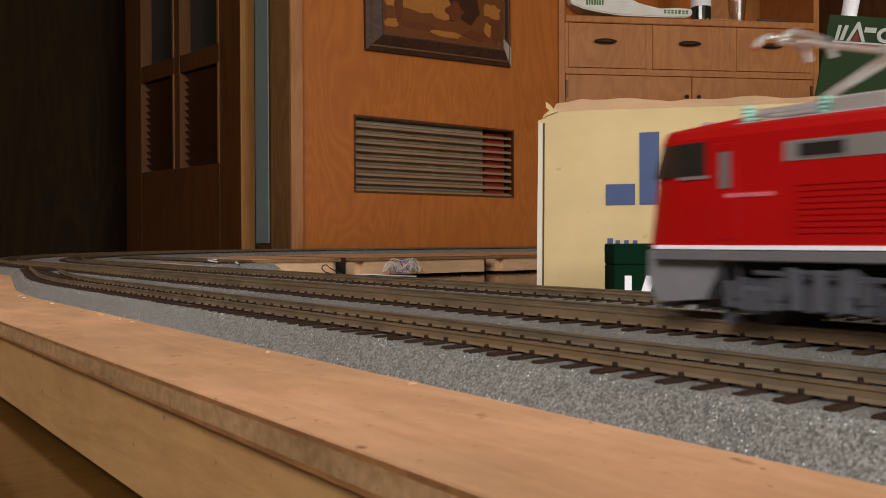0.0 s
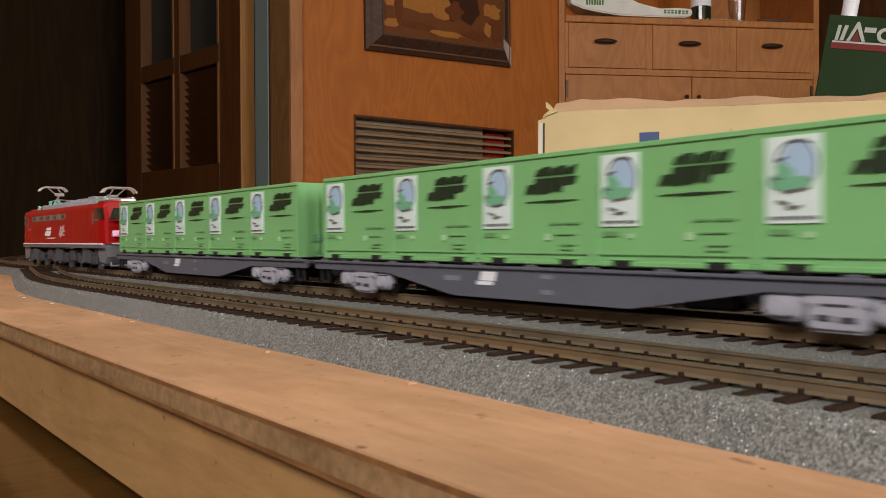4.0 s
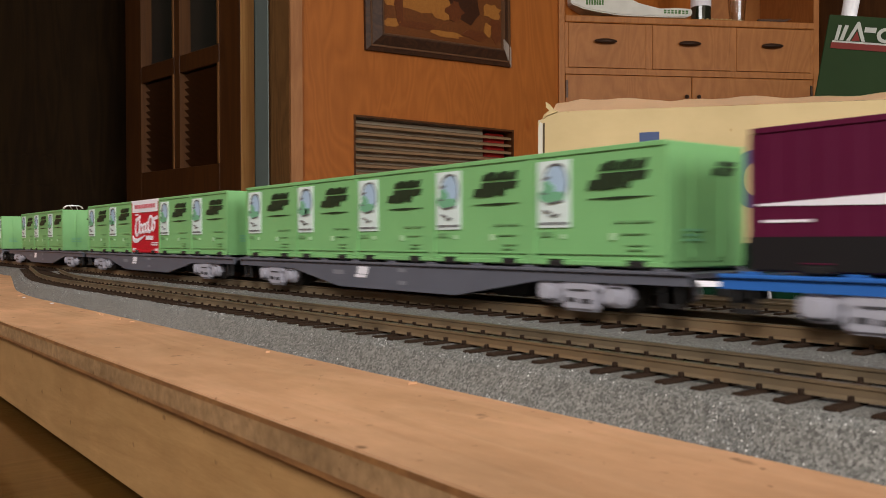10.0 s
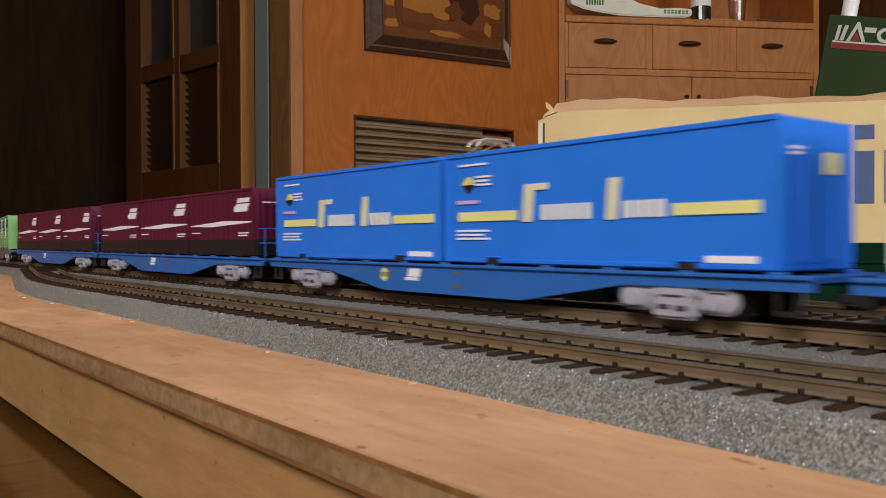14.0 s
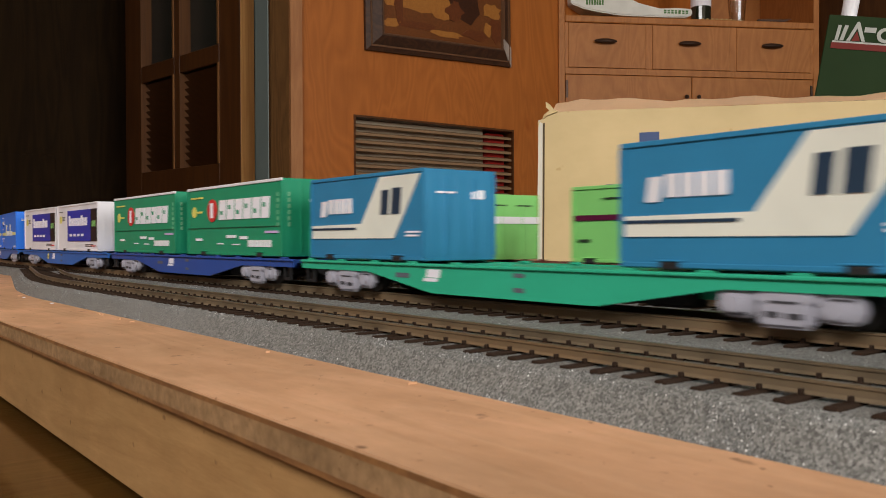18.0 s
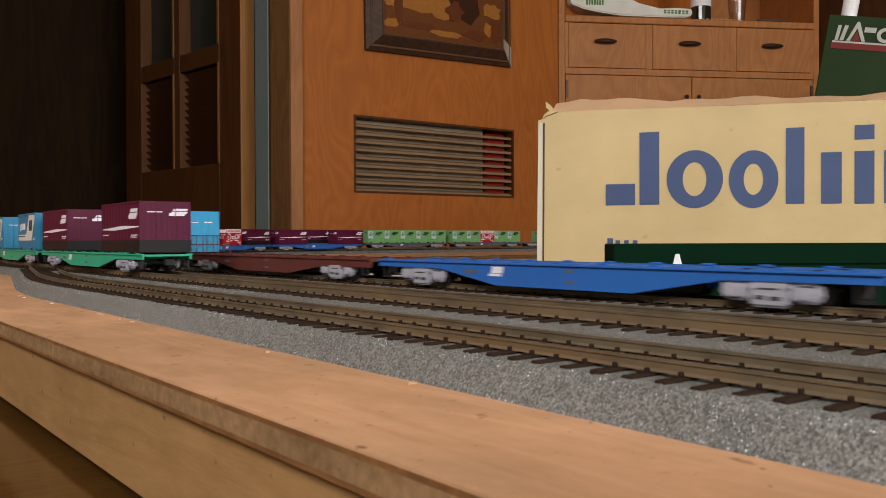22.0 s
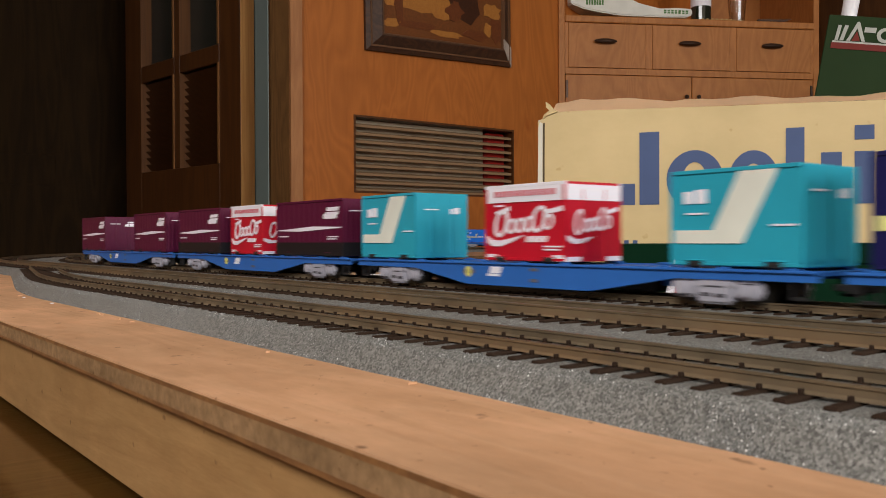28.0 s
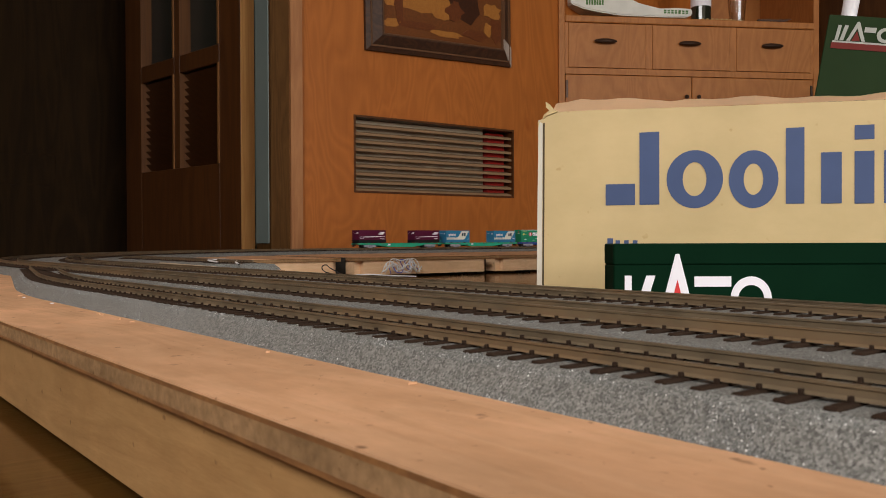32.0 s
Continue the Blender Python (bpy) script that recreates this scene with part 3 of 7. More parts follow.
def cloth():
    """A folded cloth, thick at one end, its tongue lying on the shelf."""
    def at(px, pz):
        return ((px - 989) * 0.00212, max(0.0, (34 - pz) * 0.00205))
    outline = [at(*q) for q in ((1008, 16), (1030, 24), (1060, 29), (1090, 33), (1150, 34), (1205, 33), (1217, 28), (1216, 18), (1190, 17), (1160, 19), (1125, 11), (1095, -2), (1060, -12), (1008, -14))]
    bm = bmesh.new()
    prism(bm, outline, "y", -0.012, 0.14)
    bmesh.ops.bevel(bm, geom=bm.edges[:], offset=0.004, segments=2, affect="EDGES")
    ob = part("folded_cloth", bm, CLOTH)
    ob.matrix_basis = in_cab(0.0, 0.0, 0.8465)
    for x0, x1, z0, z1 in ((1033, 1064, -6, 19), (1166, 1210, 21, 28)):
        for k in range(7):
            for r in range(2):
                a, b = x0 + (x1 - x0) * (k + 0.1) / 7, x0 + (x1 - x0) * (k + 0.75) / 7
                p, q = z0 + (z1 - z0) * (r + 0.08 + 0.1 * (k % 2)) / 2, z0 + (z1 - z0) * (r + 0.85) / 2
                (ax, az), (bx, bz) = at(a, q), at(b, p)
                part("embroidery", boxes((ax, bx, -0.0135, -0.0115, az, bz)), CLOTHGREEN, ob)
    return tagged(ob, "folded white cloth with green embroidery on the sideboard", "cloth")


cloth()


def bottle(at, r, h, glass, band):
    prof = [(0, 0), (r, 0.0), (r, h * 0.6), (r * 0.45, h * 0.75), (r * 0.4, h), (0, h)]
    bm = bmesh.new()
    vs = [bm.verts.new((a, 0, z)) for a, z in prof]
    es = [bm.edges.new((u, v)) for u, v in zip(vs[:-1], vs[1:])]
    bmesh.ops.spin(bm, geom=vs + es, cent=(0, 0, 0), axis=(0, 0, 1), angle=2 * math.pi, steps=20)
    bmesh.ops.remove_doubles(bm, verts=bm.verts, dist=0.0002)
    ob = part("bottle", bm, glass)
    ob.matrix_basis = at
    if band:
        bm = bmesh.new()
        bmesh.ops.create_cone(bm, segments=20, radius1=r * 1.02, radius2=r * 1.02, depth=h * 0.3, matrix=Matrix.Translation((0, 0, h * 0.36)))
        part("paper_label", bm, WHITE, ob, "white paper label")
    return ob


tagged(bottle(in_cab(0.555, 0.08, 0.8505), 0.036, 0.28, GLASSY, True), "dark glass bottle with a white label", "bottle")


def doily():
    bm = bmesh.new()
    bmesh.ops.create_cone(bm, cap_ends=True, segments=40, radius1=0.135, radius2=0.13, depth=0.004, matrix=Matrix.Diagonal((1, 0.5, 1, 1)))
    for i in range(48):
        a = 2 * math.pi * i / 48
        bmesh.ops.create_cone(bm, cap_ends=True, segments=6, radius1=0.008, radius2=0.004, depth=0.007, matrix=Matrix.Translation((0.135 * math.cos(a), 0.0675 * math.sin(a), 0.001)))
    ob = part("doily", bm, LACE)
    ob.matrix_basis = in_cab(0.60, 0.075, 0.848)
    return tagged(ob, "gilt woven doily under the bottle", "doily")


doily()


def tumbler():
    bm = bmesh.new()
    bmesh.ops.create_cone(bm, cap_ends=False, segments=20, radius1=0.026, radius2=0.034, depth=0.10, matrix=Matrix.Translation((0, 0, 0.05)))
    bmesh.ops.solidify(bm, geom=bm.faces[:], thickness=0.002)
    m, t, b = nodes_of("clear_glass")
    b.inputs["Transmission Weight"].default_value, b.inputs["Roughness"].default_value = 1.0, 0.03
    ob = part("drinking_glass", bm, m)
    ob.matrix_basis = in_cab(0.70, 0.09, 0.8505)
    return tagged(ob, "clear drinking glass on the sideboard", "glass")


tumbler()


def comb():
    bm = bmesh.new()
    prism(bm, [(0, 0), (0.10, 0.004), (0.13, 0.014), (0.10, 0.012), (0, 0.010)], "y", 0.0, 0.012)
    ob = part("letter_opener", bm, METALDARK)
    ob.matrix_basis = in_cab(0.74, 0.01, 0.8465)
    return tagged(ob, "dark letter opener lying on the sideboard", "letter opener")


comb()

# ---- the cartons that stand inside the loop ----


def slab(bm, pts, depth):
    prism(bm, pts, "y", -depth, 0)
    return bm


def ring(o, i, y0, y1):
    """A flat band between two outlines in the (x, z) plane."""
    bm = bmesh.new()
    rows = [[bm.verts.new((a, y, z)) for a, z in line] for line, y in ((o, y0), (o, y1), (i, y1), (i, y0))]
    n = len(o)
    for k in range(n):
        q = (k + 1) % n
        for r in range(4):
            s = (r + 1) % 4
            bm.faces.new((rows[r][k], rows[r][q], rows[s][q], rows[s][k]))
    bmesh.ops.recalc_face_normals(bm, faces=bm.faces)
    return bm


def carton():
    """The big buff carton, its open flap standing up a little."""
    c = empty("cardboard_box", pose(-0.725, 0.509, 0, 0, 0, math.degrees(math.atan2(0.525, 0.852))))
    L, D, H, T = 0.60, 0.30, 0.2065, 0.004
    bm = bmesh.new()
    prism(bm, [(0.0003, 0), (L, 0), (L, H), (0.36, H), (0.20, H + 0.0030), (0.06, H + 0.0062), (0.024, H + 0.0066), (0.016, H + 0.0036), (0.009, H + 0.0024), (0.0003, H - 0.0040)], "y", 0, T)
    part("front_panel", bm, CARD, c)
    part("side_panel", boxes((0, T, T, D, 0, H - 0.001)), CARD_EDGE, c)
    part("side_panel", boxes((L - T, L, T, D, 0, H - 0.001)), CARD, c)
    part("back_panel", boxes((T, L - T, D - T, D, 0, H)), CARD, c)
    part("bottom", boxes((T, L - T, T, D - T, 0, T)), CARD, c)
    bm = bmesh.new()
    n = 40
    low, hi = [], []
    for i in range(n + 1):
        x = 0.017 + (L - 0.019) * i / n
        rise = 0.0068 * max(0.0, 1.0 - x / 0.36)
        h = rise + 0.0125 + 0.0016 * math.sin(i * 0.55) + 0.0012 * math.sin(i * 1.37) - 0.004 * min(1.0, i / 26) + (0.003 if 1 < i < 9 else 0)
        low.append(bm.verts.new((x, 0.0015 + 0.0008 * math.sin(i * 0.8), H + 0.0004 + rise)))
        hi.append(bm.verts.new((x, 0.0185 + 0.003 * math.sin(i * 0.5), H + h)))
    for i in range(n):
        bm.faces.new((low[i], low[i + 1], hi[i + 1], hi[i]))
    bmesh.ops.solidify(bm, geom=bm.faces[:], thickness=0.003)
    part("top_flap", bm, CARD_IN_LIT, c, "creased open cardboard flap")
    bm = bmesh.new()
    prism(bm, [(0.006, H - 0.001), (0.012, H + 0.003), (0.024, H + 0.0068), (0.018, H + 0.0105), (0.0135, H + 0.0160), (0.010, H + 0.0185), (0.0105, H + 0.0120), (0.0145, H + 0.0085), (0.008, H + 0.0045)], "y", -0.002, 0.006)
    part("torn_corner", bm, CARD, c, "torn cardboard corner")
    bm = bmesh.new()
    prism(bm, [(-0.0012, 0), (0.0046, 0), (0.0056, H * 0.55), (0.0062, H - 0.006), (0.0030, H - 0.004), (0.0012, H - 0.010), (0.0, H * 0.55)], "y", -0.0014, 0.010)
    part("edge_tape", bm, CARD_EDGE, c, "pale frayed carton edge")
    bm = bmesh.new()
    prism(bm, [(0.0050, 0), (0.0068, 0), (0.0078, H * 0.5), (0.0084, H - 0.005), (0.0066, H - 0.006), (0.0060, H * 0.5)], "y", -0.0006, 0.0005)
    part("split_seam", bm, CARD_SEAM, c, "dark split beside the carton edge")

    def bar(x0, x1, z0, z1):
        return [(x0, z0), (x1, z0), (x1, z1), (x0, z1)]

    def mark(name, *polys):
        bm = bmesh.new()
        for p in polys:
            prism(bm, p, "y", -0.0006, 0.0005)
        part(name, bm, INK, c)
    mark("printed_bar", bar(0.1154, 0.1367, 0.1055, 0.1851))
    mark("printed_block", bar(0.0781, 0.1105, 0.1055, 0.1290))
    for cx, cz, rx, rz, tx, tz in ((0.1738, 0.1322, 0.0294, 0.0313, 0.0170, 0.0130), (0.2336, 0.1305, 0.0247, 0.0305, 0.0150, 0.0140)):
        o, i = disc_pts(cx, cz, rx, rz, 32), disc_pts(cx, cz, rx - tx, rz - tz, 32)
        part("printed_ring", ring(o, i, -0.0006, 0.0005), INK, c)
    mark("printed_bar", bar(0.2653, 0.2832, 0.1040, 0.1827))
    mark("printed_bar", bar(0.2990, 0.3183, 0.1036, 0.1560))
    mark("printed_bar", bar(0.3301, 0.3482, 0.1030, 0.1560))
    mark("printed_square", bar(0.3301, 0.3482, 0.1678, 0.1823))
    mark("printed_bar", bar(0.3570, 0.3750, 0.1030, 0.1560))
    mark("printed_line", bar(0.0799, 0.0862, 0.048, 0.0688), *[bar(0.089 + k * 0.0095, 0.094 + k * 0.0095, 0.052, 0.0665 if k < 3 else 0.0615) for k in range(30)])
    mark("printed_rule", bar(0.0799, 0.36, 0.0455, 0.0470))
    return tagged(c, "buff cardboard carton with large blue print, flap open", "cardboard box")


carton()


def green_carton():
    """The long dark green carton before the big one; white and red shapes on its face."""
    a, b = Vector((-0.540, 0.429)), Vector((-0.387, 0.629))
    rz = math.degrees(math.atan2((b - a).y, (b - a).x))
    c = empty("green_box", pose(a.x, a.y, 0, 0, 0, rz))
    L, D, H = 0.46, 0.045, 0.0635
    part("box_body", boxes((0, L, 0, D, 0, H - 0.02), bevel=0.001), GREENBOX, c)
    part("box_lid", boxes((-0.0003, L + 0.0003, -0.0003, D + 0.0003, H - 0.0197, H), bevel=0.0012), GREENBOX, c)
    def shape(name, polys, mat):
        bm = bmesh.new()
        for p in polys:
            prism(bm, p, "y", -0.0009, -0.0002)
        part(name, bm, mat, c)
    z0 = 0.004
    shape("white_bar", [[(0.0100, z0), (0.0165, z0), (0.0165, 0.0340), (0.0100, 0.0340)]], WHITE)
    shape("white_slant", [[(0.0205, z0), (0.0290, z0), (0.0385, 0.0340), (0.0300, 0.0340)]], WHITE)
    shape("white_peak", [[(0.0440, z0), (0.0730, z0), (0.0605, 0.0540), (0.0570, 0.0540)]], WHITE)
    bm = bmesh.new()
    prism(bm, [(0.0520, z0), (0.0650, z0), (0.0587, 0.030)], "y", -0.0014, -0.0004)
    part("red_peak", bm, REDPRINT, c)
    shape("white_block", [[(0.0745, 0.0235), (0.1085, 0.0235), (0.1085, 0.0330), (0.0745, 0.0330)]], WHITE)
    part("white_ring", ring(disc_pts(0.1270, 0.0125, 0.0190, 0.0205, 28), disc_pts(0.1270, 0.0125, 0.0120, 0.0125, 28), -0.0009, -0.0002), WHITE, c)
    return tagged(c, "long dark green cardboard box with white print", "cardboard box")


green_carton()


def tall_box():
    """The green box that leans behind the carton."""
    rz = math.degrees(math.atan2(0.795, 0.607)) - 22.0
    c = empty("tall_green_box")
    c.matrix_basis = pose(-0.6950, 0.9749, 0.0462, 0, 0, rz) @ pose(0, 0, 0, 0, 9.5, 0)
    W, D, H = 0.28, 0.06, 0.345
    part("box_body", boxes((0, W, 0, D, 0, H), bevel=0.0012), GREENBOX2, c)
    def bar(name, x0, x1, z0, z1, mat, sl=0.0):
        bm = bmesh.new()
        prism(bm, [(x0, z0), (x1, z0), (x1 + sl, z1), (x0 + sl, z1)], "y", -0.001, 0.0005)
        part(name, bm, mat, c)
    zt = H - 0.002
    bar("white_bar", 0.0125, 0.0170, zt - 0.033, zt - 0.012, SHADED_WHITE, 0.002)
    bar("white_bar", 0.0190, 0.0240, zt - 0.033, zt - 0.012, SHADED_WHITE, 0.004)
    bm = bmesh.new()
    prism(bm, [(0.028, zt - 0.033), (0.0325, zt - 0.033), (0.0395, zt - 0.015), (0.0475, zt - 0.033), (0.052, zt - 0.033), (0.0415, zt - 0.006), (0.0385, zt - 0.006)], "y", -0.001, 0.0005)
    part("white_peak", bm, SHADED_WHITE, c)
    bm = bmesh.new()
    prism(bm, [(0.0345, zt - 0.033), (0.0455, zt - 0.033), (0.0397, zt - 0.019)], "y", -0.001, 0.0005)
    part("red_peak", bm, SHADED_RED, c)
    bar("white_bar", 0.049, 0.064, zt - 0.020, zt - 0.013, SHADED_WHITE)
    o, i = disc_pts(0.077, zt - 0.0225, 0.0115, 0.0105, 22), disc_pts(0.077, zt - 0.0225, 0.0065, 0.0060, 22)
    part("white_ring", ring(o, i, -0.001, 0.0005), SHADED_WHITE, c)
    bar("white_rule", 0.010, 0.26, zt - 0.0365, zt - 0.0340, SHADED_WHITE)
    bar("red_rule", 0.009, 0.26, zt - 0.0450, zt - 0.0365, SHADED_RED)
    return tagged(c, "tall green cardboard box leaning over, white print", "cardboard box")


tall_box()


def jar():
    """The small white jar on top of the green box."""
    bm = bmesh.new()
    bmesh.ops.create_cone(bm, cap_ends=True, segments=24, radius1=0.0105, radius2=0.0110, depth=0.036, matrix=Matrix.Translation((0, 0, 0.018)))
    bmesh.ops.bevel(bm, geom=[e for e in bm.edges if e.verts[0].co.z < 0.001 and e.verts[1].co.z < 0.001], offset=0.002, segments=2, affect="EDGES")
    ob = part("white_jar", bm, CWHITE)
    ob.matrix_basis = bpy.data.objects["tall_green_box"].matrix_basis @ pose(0.026, 0.025, 0.345)
    bm = bmesh.new()
    bmesh.ops.create_cone(bm, cap_ends=True, segments=24, radius1=0.0116, radius2=0.0114, depth=0.010, matrix=Matrix.Translation((0, 0, 0.041)))
    part("lid", bm, CREAM, ob)
    return tagged(ob, "small white plastic jar on the tall green box", "jar")


jar()

# ---- the layout boards ----


def board(name, outline, label, side=BATTEN):
    """Plywood sheet on a batten frame."""
    e = empty(name)
    bm = bmesh.new()
    prism(bm, outline, "z", BOARDZ - 0.0009, BOARDZ)
    part("plywood_face", bm, PLY, e)
    bm = bmesh.new()
    prism(bm, outline, "z", BOARDZ - 0.0060, BOARDZ - 0.0009)
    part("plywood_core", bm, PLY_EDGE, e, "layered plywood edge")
    # Dark line under the face; the lower one paints the shadow below the sheet.
    for z in (BOARDZ - 0.0013, BOARDZ - 0.0064):
        bm = bmesh.new()
        wide = [Vector(q) for q in outline]
        mid = sum(wide, Vector((0, 0))) / len(wide)
        prism(bm, [tuple(q + (q - mid).normalized() * 0.00035) for q in wide], "z", z - 0.0002, z + 0.0008)
        part("ply_line", bm, PLY_LINE, e, "dark line along the plywood edge, the lower one a painted shadow")
    n = len(outline)
    cx, cy = sum(p[0] for p in outline) / n, sum(p[1] for p in outline) / n
    for i in range(n):
        p, q = Vector(outline[i]), Vector(outline[(i + 1) % n])
        d = (q - p)
        u = d.normalized()
        nrm = Vector((-u.y, u.x))
        if nrm.dot(Vector((cx, cy)) - p) < 0:
            nrm = -nrm
        bm = bmesh.new()
        ins = 0.0022
        a, b = p + u * 0.014 + nrm * ins, q - u * 0.014 + nrm * ins
        prism(bm, [tuple(a), tuple(b), tuple(b + nrm * 0.012), tuple(a + nrm * 0.012)], "z", 0.0052, BOARDZ - 0.0064)
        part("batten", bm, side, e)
        for k in (0.12, 0.88):
            f = p.lerp(q, k) + nrm * 0.0225
            part("foot", boxes((f.x - 0.008, f.x + 0.008, f.y - 0.008, f.y + 0.008, 0.0, BOARDZ - 0.0066)), DARK, e)
    return tagged(e, label, "layout board")


def arc_pts(cx, cy, r, a0, a1, n):
    return [(cx + r * math.cos(radians(a0 + (a1 - a0) * i / n)), cy + r * math.sin(radians(a0 + (a1 - a0) * i / n))) for i in range(n + 1)]


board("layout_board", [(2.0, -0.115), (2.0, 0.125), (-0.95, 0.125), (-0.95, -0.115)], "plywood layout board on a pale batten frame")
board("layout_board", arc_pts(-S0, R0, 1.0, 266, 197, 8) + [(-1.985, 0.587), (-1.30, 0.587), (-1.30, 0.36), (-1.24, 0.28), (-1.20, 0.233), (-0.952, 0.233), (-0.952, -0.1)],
      "curved corner board of plywood on battens", LIT_BATTEN)
board("layout_board", [(-1.985, 0.621), (-1.985, 0.927), (-1.30, 0.927), (-1.30, 0.621)], "plywood layout board by the panelled wall", LIT_BATTEN)
board("layout_board", [(-1.985, 0.950), (-1.985, 1.70), (-1.30, 1.70), (-1.30, 0.950)], "plywood layout board by the panelled wall", LIT_BATTEN)
board("layout_board", [(-0.949, 0.127), (-0.949, 0.233), (-0.816, 0.233), (-0.816, 0.127)], "small plywood board at the end of the siding")
for y0, y1 in ((0.5875, 0.6205), (0.9275, 0.9495)):
    tagged(part("board_link", boxes((-1.95, -1.34, y0, y1, 0.0, BOARDZ - 0.0005)), DARK), "dark joint piece between two layout boards", "joint")
board("layout_board", [(-1.985, 1.72), (-1.25, 1.72), (-0.9, 1.9), (1.2, 1.9), (1.2, 2.3), (-1.2, 2.3), (-1.72, 2.05)], "plywood layout board behind the cartons")
board("layout_board", [(1.55, 0.13), (2.1, 0.13), (2.1, 2.0), (1.7, 2.3), (1.21, 2.3), (1.21, 1.9), (1.55, 1.7)], "plywood layout board at the room's end")


# ---- tracks ----
def drift(s):
    """The front track swings in towards the next one past half a metre."""
    u = max(0.0, s - 0.48)
    return min(0.0525, 0.62 * u * u if u < 0.145 else 0.01304 + 0.18 * (u - 0.145))


def sweep(bm, f, profile, s0, s1, step, closed=True):
    n = max(1, int(round((s1 - s0) / step)))
    rows = []
    for i in range(n + 1):
        s = s0 + (s1 - s0) * i / n
        p, h = f(s)
        side = Vector((math.sin(h), -math.cos(h), 0))
        rows.append([bm.verts.new(p + side * a + Vector((0, 0, z))) for a, z in profile])
    m = len(profile)
    for i in range(n):
        for j in range(m if closed else m - 1):
            k = (j + 1) % m
            bm.faces.new((rows[i][j], rows[i + 1][j], rows[i + 1][k], rows[i][k]))
    if closed:
        bm.faces.new(rows[0])
        bm.faces.new(rows[-1][::-1])
    return bm


def track(off, s0, s1, near, swing, label, straight=False, tie=0.0, top=0.0):
    def f(s):
        p, h = (Vector((-s, off, 0)), math.pi) if straight else on_line(s, off)
        if swing:
            p = p + Vector((0, drift(s), 0))
            p.z -= 0.0002
            h = h - math.atan(min(0.18, 1.24 * max(0.0, s - 0.48)))
        return p, h
    e = empty("track")
    zt, zr = TIEZ + tie, RAILZ + top
    for g in (-0.00875, 0.00875):
        web = [(g - 0.0011, zt), (g + 0.0011, zt), (g + 0.0004, zt + 0.0005), (g + 0.0004, zr - 0.0007), (g + 0.00065, zr - 0.0005),
               (g + 0.00065, zr - 0.00012), (g - 0.00065, zr - 0.00012), (g - 0.00065, zr - 0.0005), (g - 0.0004, zr - 0.0007), (g - 0.0004, zt + 0.0005)]
        part("rail", sweep(bmesh.new(), f, web, s0, s1, 0.02), RAIL, e)
        part("rail_head", sweep(bmesh.new(), f, [(g - 0.00055, zr - 0.0001), (g + 0.00055, zr - 0.0001), (g + 0.0005, zr), (g - 0.0005, zr)], s0, s1, 0.02), RAILTOP, e)
    bm = boxes((-0.00125, 0.00125, -0.0163, 0.0163, zt - 0.0016, zt - 0.0001), bevel=0.0003)
    for g in (-0.00875, 0.00875):
        for q in (-0.0018, 0.0018):
            box(bm, -0.00032, 0.00032, g + q - 0.0004, g + q + 0.0004, zt - 0.0001, zt + 0.0008)
    first = part("sleeper", bm, TIE, e)
    pitch, s, k = 0.0073, s0 + 0.004, 0
    far = []
    rng = random.Random(int(off * 1000) + 5)
    while s < s1:
        p, h = f(s)
        m = Matrix.Translation(p) @ Matrix.Rotation(h + rng.uniform(-0.025, 0.025), 4, "Z") @ Matrix.Translation((0, rng.uniform(-0.0004, 0.0004), rng.uniform(-0.0002, 0.0001)))
        if near[0] <= s <= near[1]:
            if k == 0:
                first.matrix_basis = m
            else:
                share("sleeper", first.data, e, m)
            k += 1
        else:
            far.append(m)
        s += pitch
    if far:
        co = np.array([v.co for v in first.data.vertices])
        fs = [tuple(p.vertices) for p in first.data.polygons]
        V, F = [], []
        for m in far:
            a = np.array(m)
            base = len(V)
            V += [tuple(x) for x in (co @ a[:3, :3].T + a[:3, 3])]
            F += [tuple(i + base for i in q) for q in fs]
        me = bpy.data.meshes.new("sleeper_run")
        me.from_pydata(V, [], F)
        me.materials.append(TIE)
        share("sleeper_run", me, e)["kind"] = "stuff"
    return tagged(e, label, "model track", "tracks of the layout")


OFF3 = 0.067
LEN2, LEN3 = line_length(0.0), line_length(OFF3)
track(-0.0505, -0.35, 0.80, (-0.1, 0.80), True, "front model track with rusty rails, empty", False, -0.0006, -0.0006)
track(0.0, -XE, -XE + LEN2, (0.0, 1.2), False, "middle model track with dark sleepers", False, 0.0006, 0.0014)
track(OFF3, -XE, -XE + LEN3, (0.0, 1.2), False, "rear model track with dark sleepers", False, 0.0006, 0.0006)

track(0.192, 0.822, 1.19, (0.0, 2.0), False, "short siding track that ends on the corner board", True)


def siding_bed():
    V, F = [], []
    prof = [(0.128, 0.0438), (0.150, 0.0440), (0.170, 0.0441), (0.192, 0.0441), (0.214, 0.0440), (0.222, 0.0432), (0.2285, 0.0390), (0.2315, 0.0365)]
    n = 60
    for i in range(n + 1):
        for y, z in prof:
            x = -0.818 - 0.42 * i / n
            wob = noise.noise(Vector((x * 90, y * 90, 5))) * 0.0008
            V.append((x + wob, y + wob, z + wob if z > 0.037 else z))
    m = len(prof)
    F = [(i * m + j, i * m + j + 1, (i + 1) * m + j + 1, (i + 1) * m + j) for i in range(n) for j in range(m - 1)]
    V += [(v[0], v[1], BOARDZ - 0.0005) for v in V[:m]]
    k = (n + 1) * m
    F += [(j, k + j, k + j + 1, j + 1) for j in range(m - 1)]
    me = bpy.data.meshes.new("siding_ballast")
    me.from_pydata(V, [], F)
    me.materials.append(BALLAST)
    return tagged(share("siding_ballast", me), "grey ballast of the short siding", kind="stuff")


siding_bed()


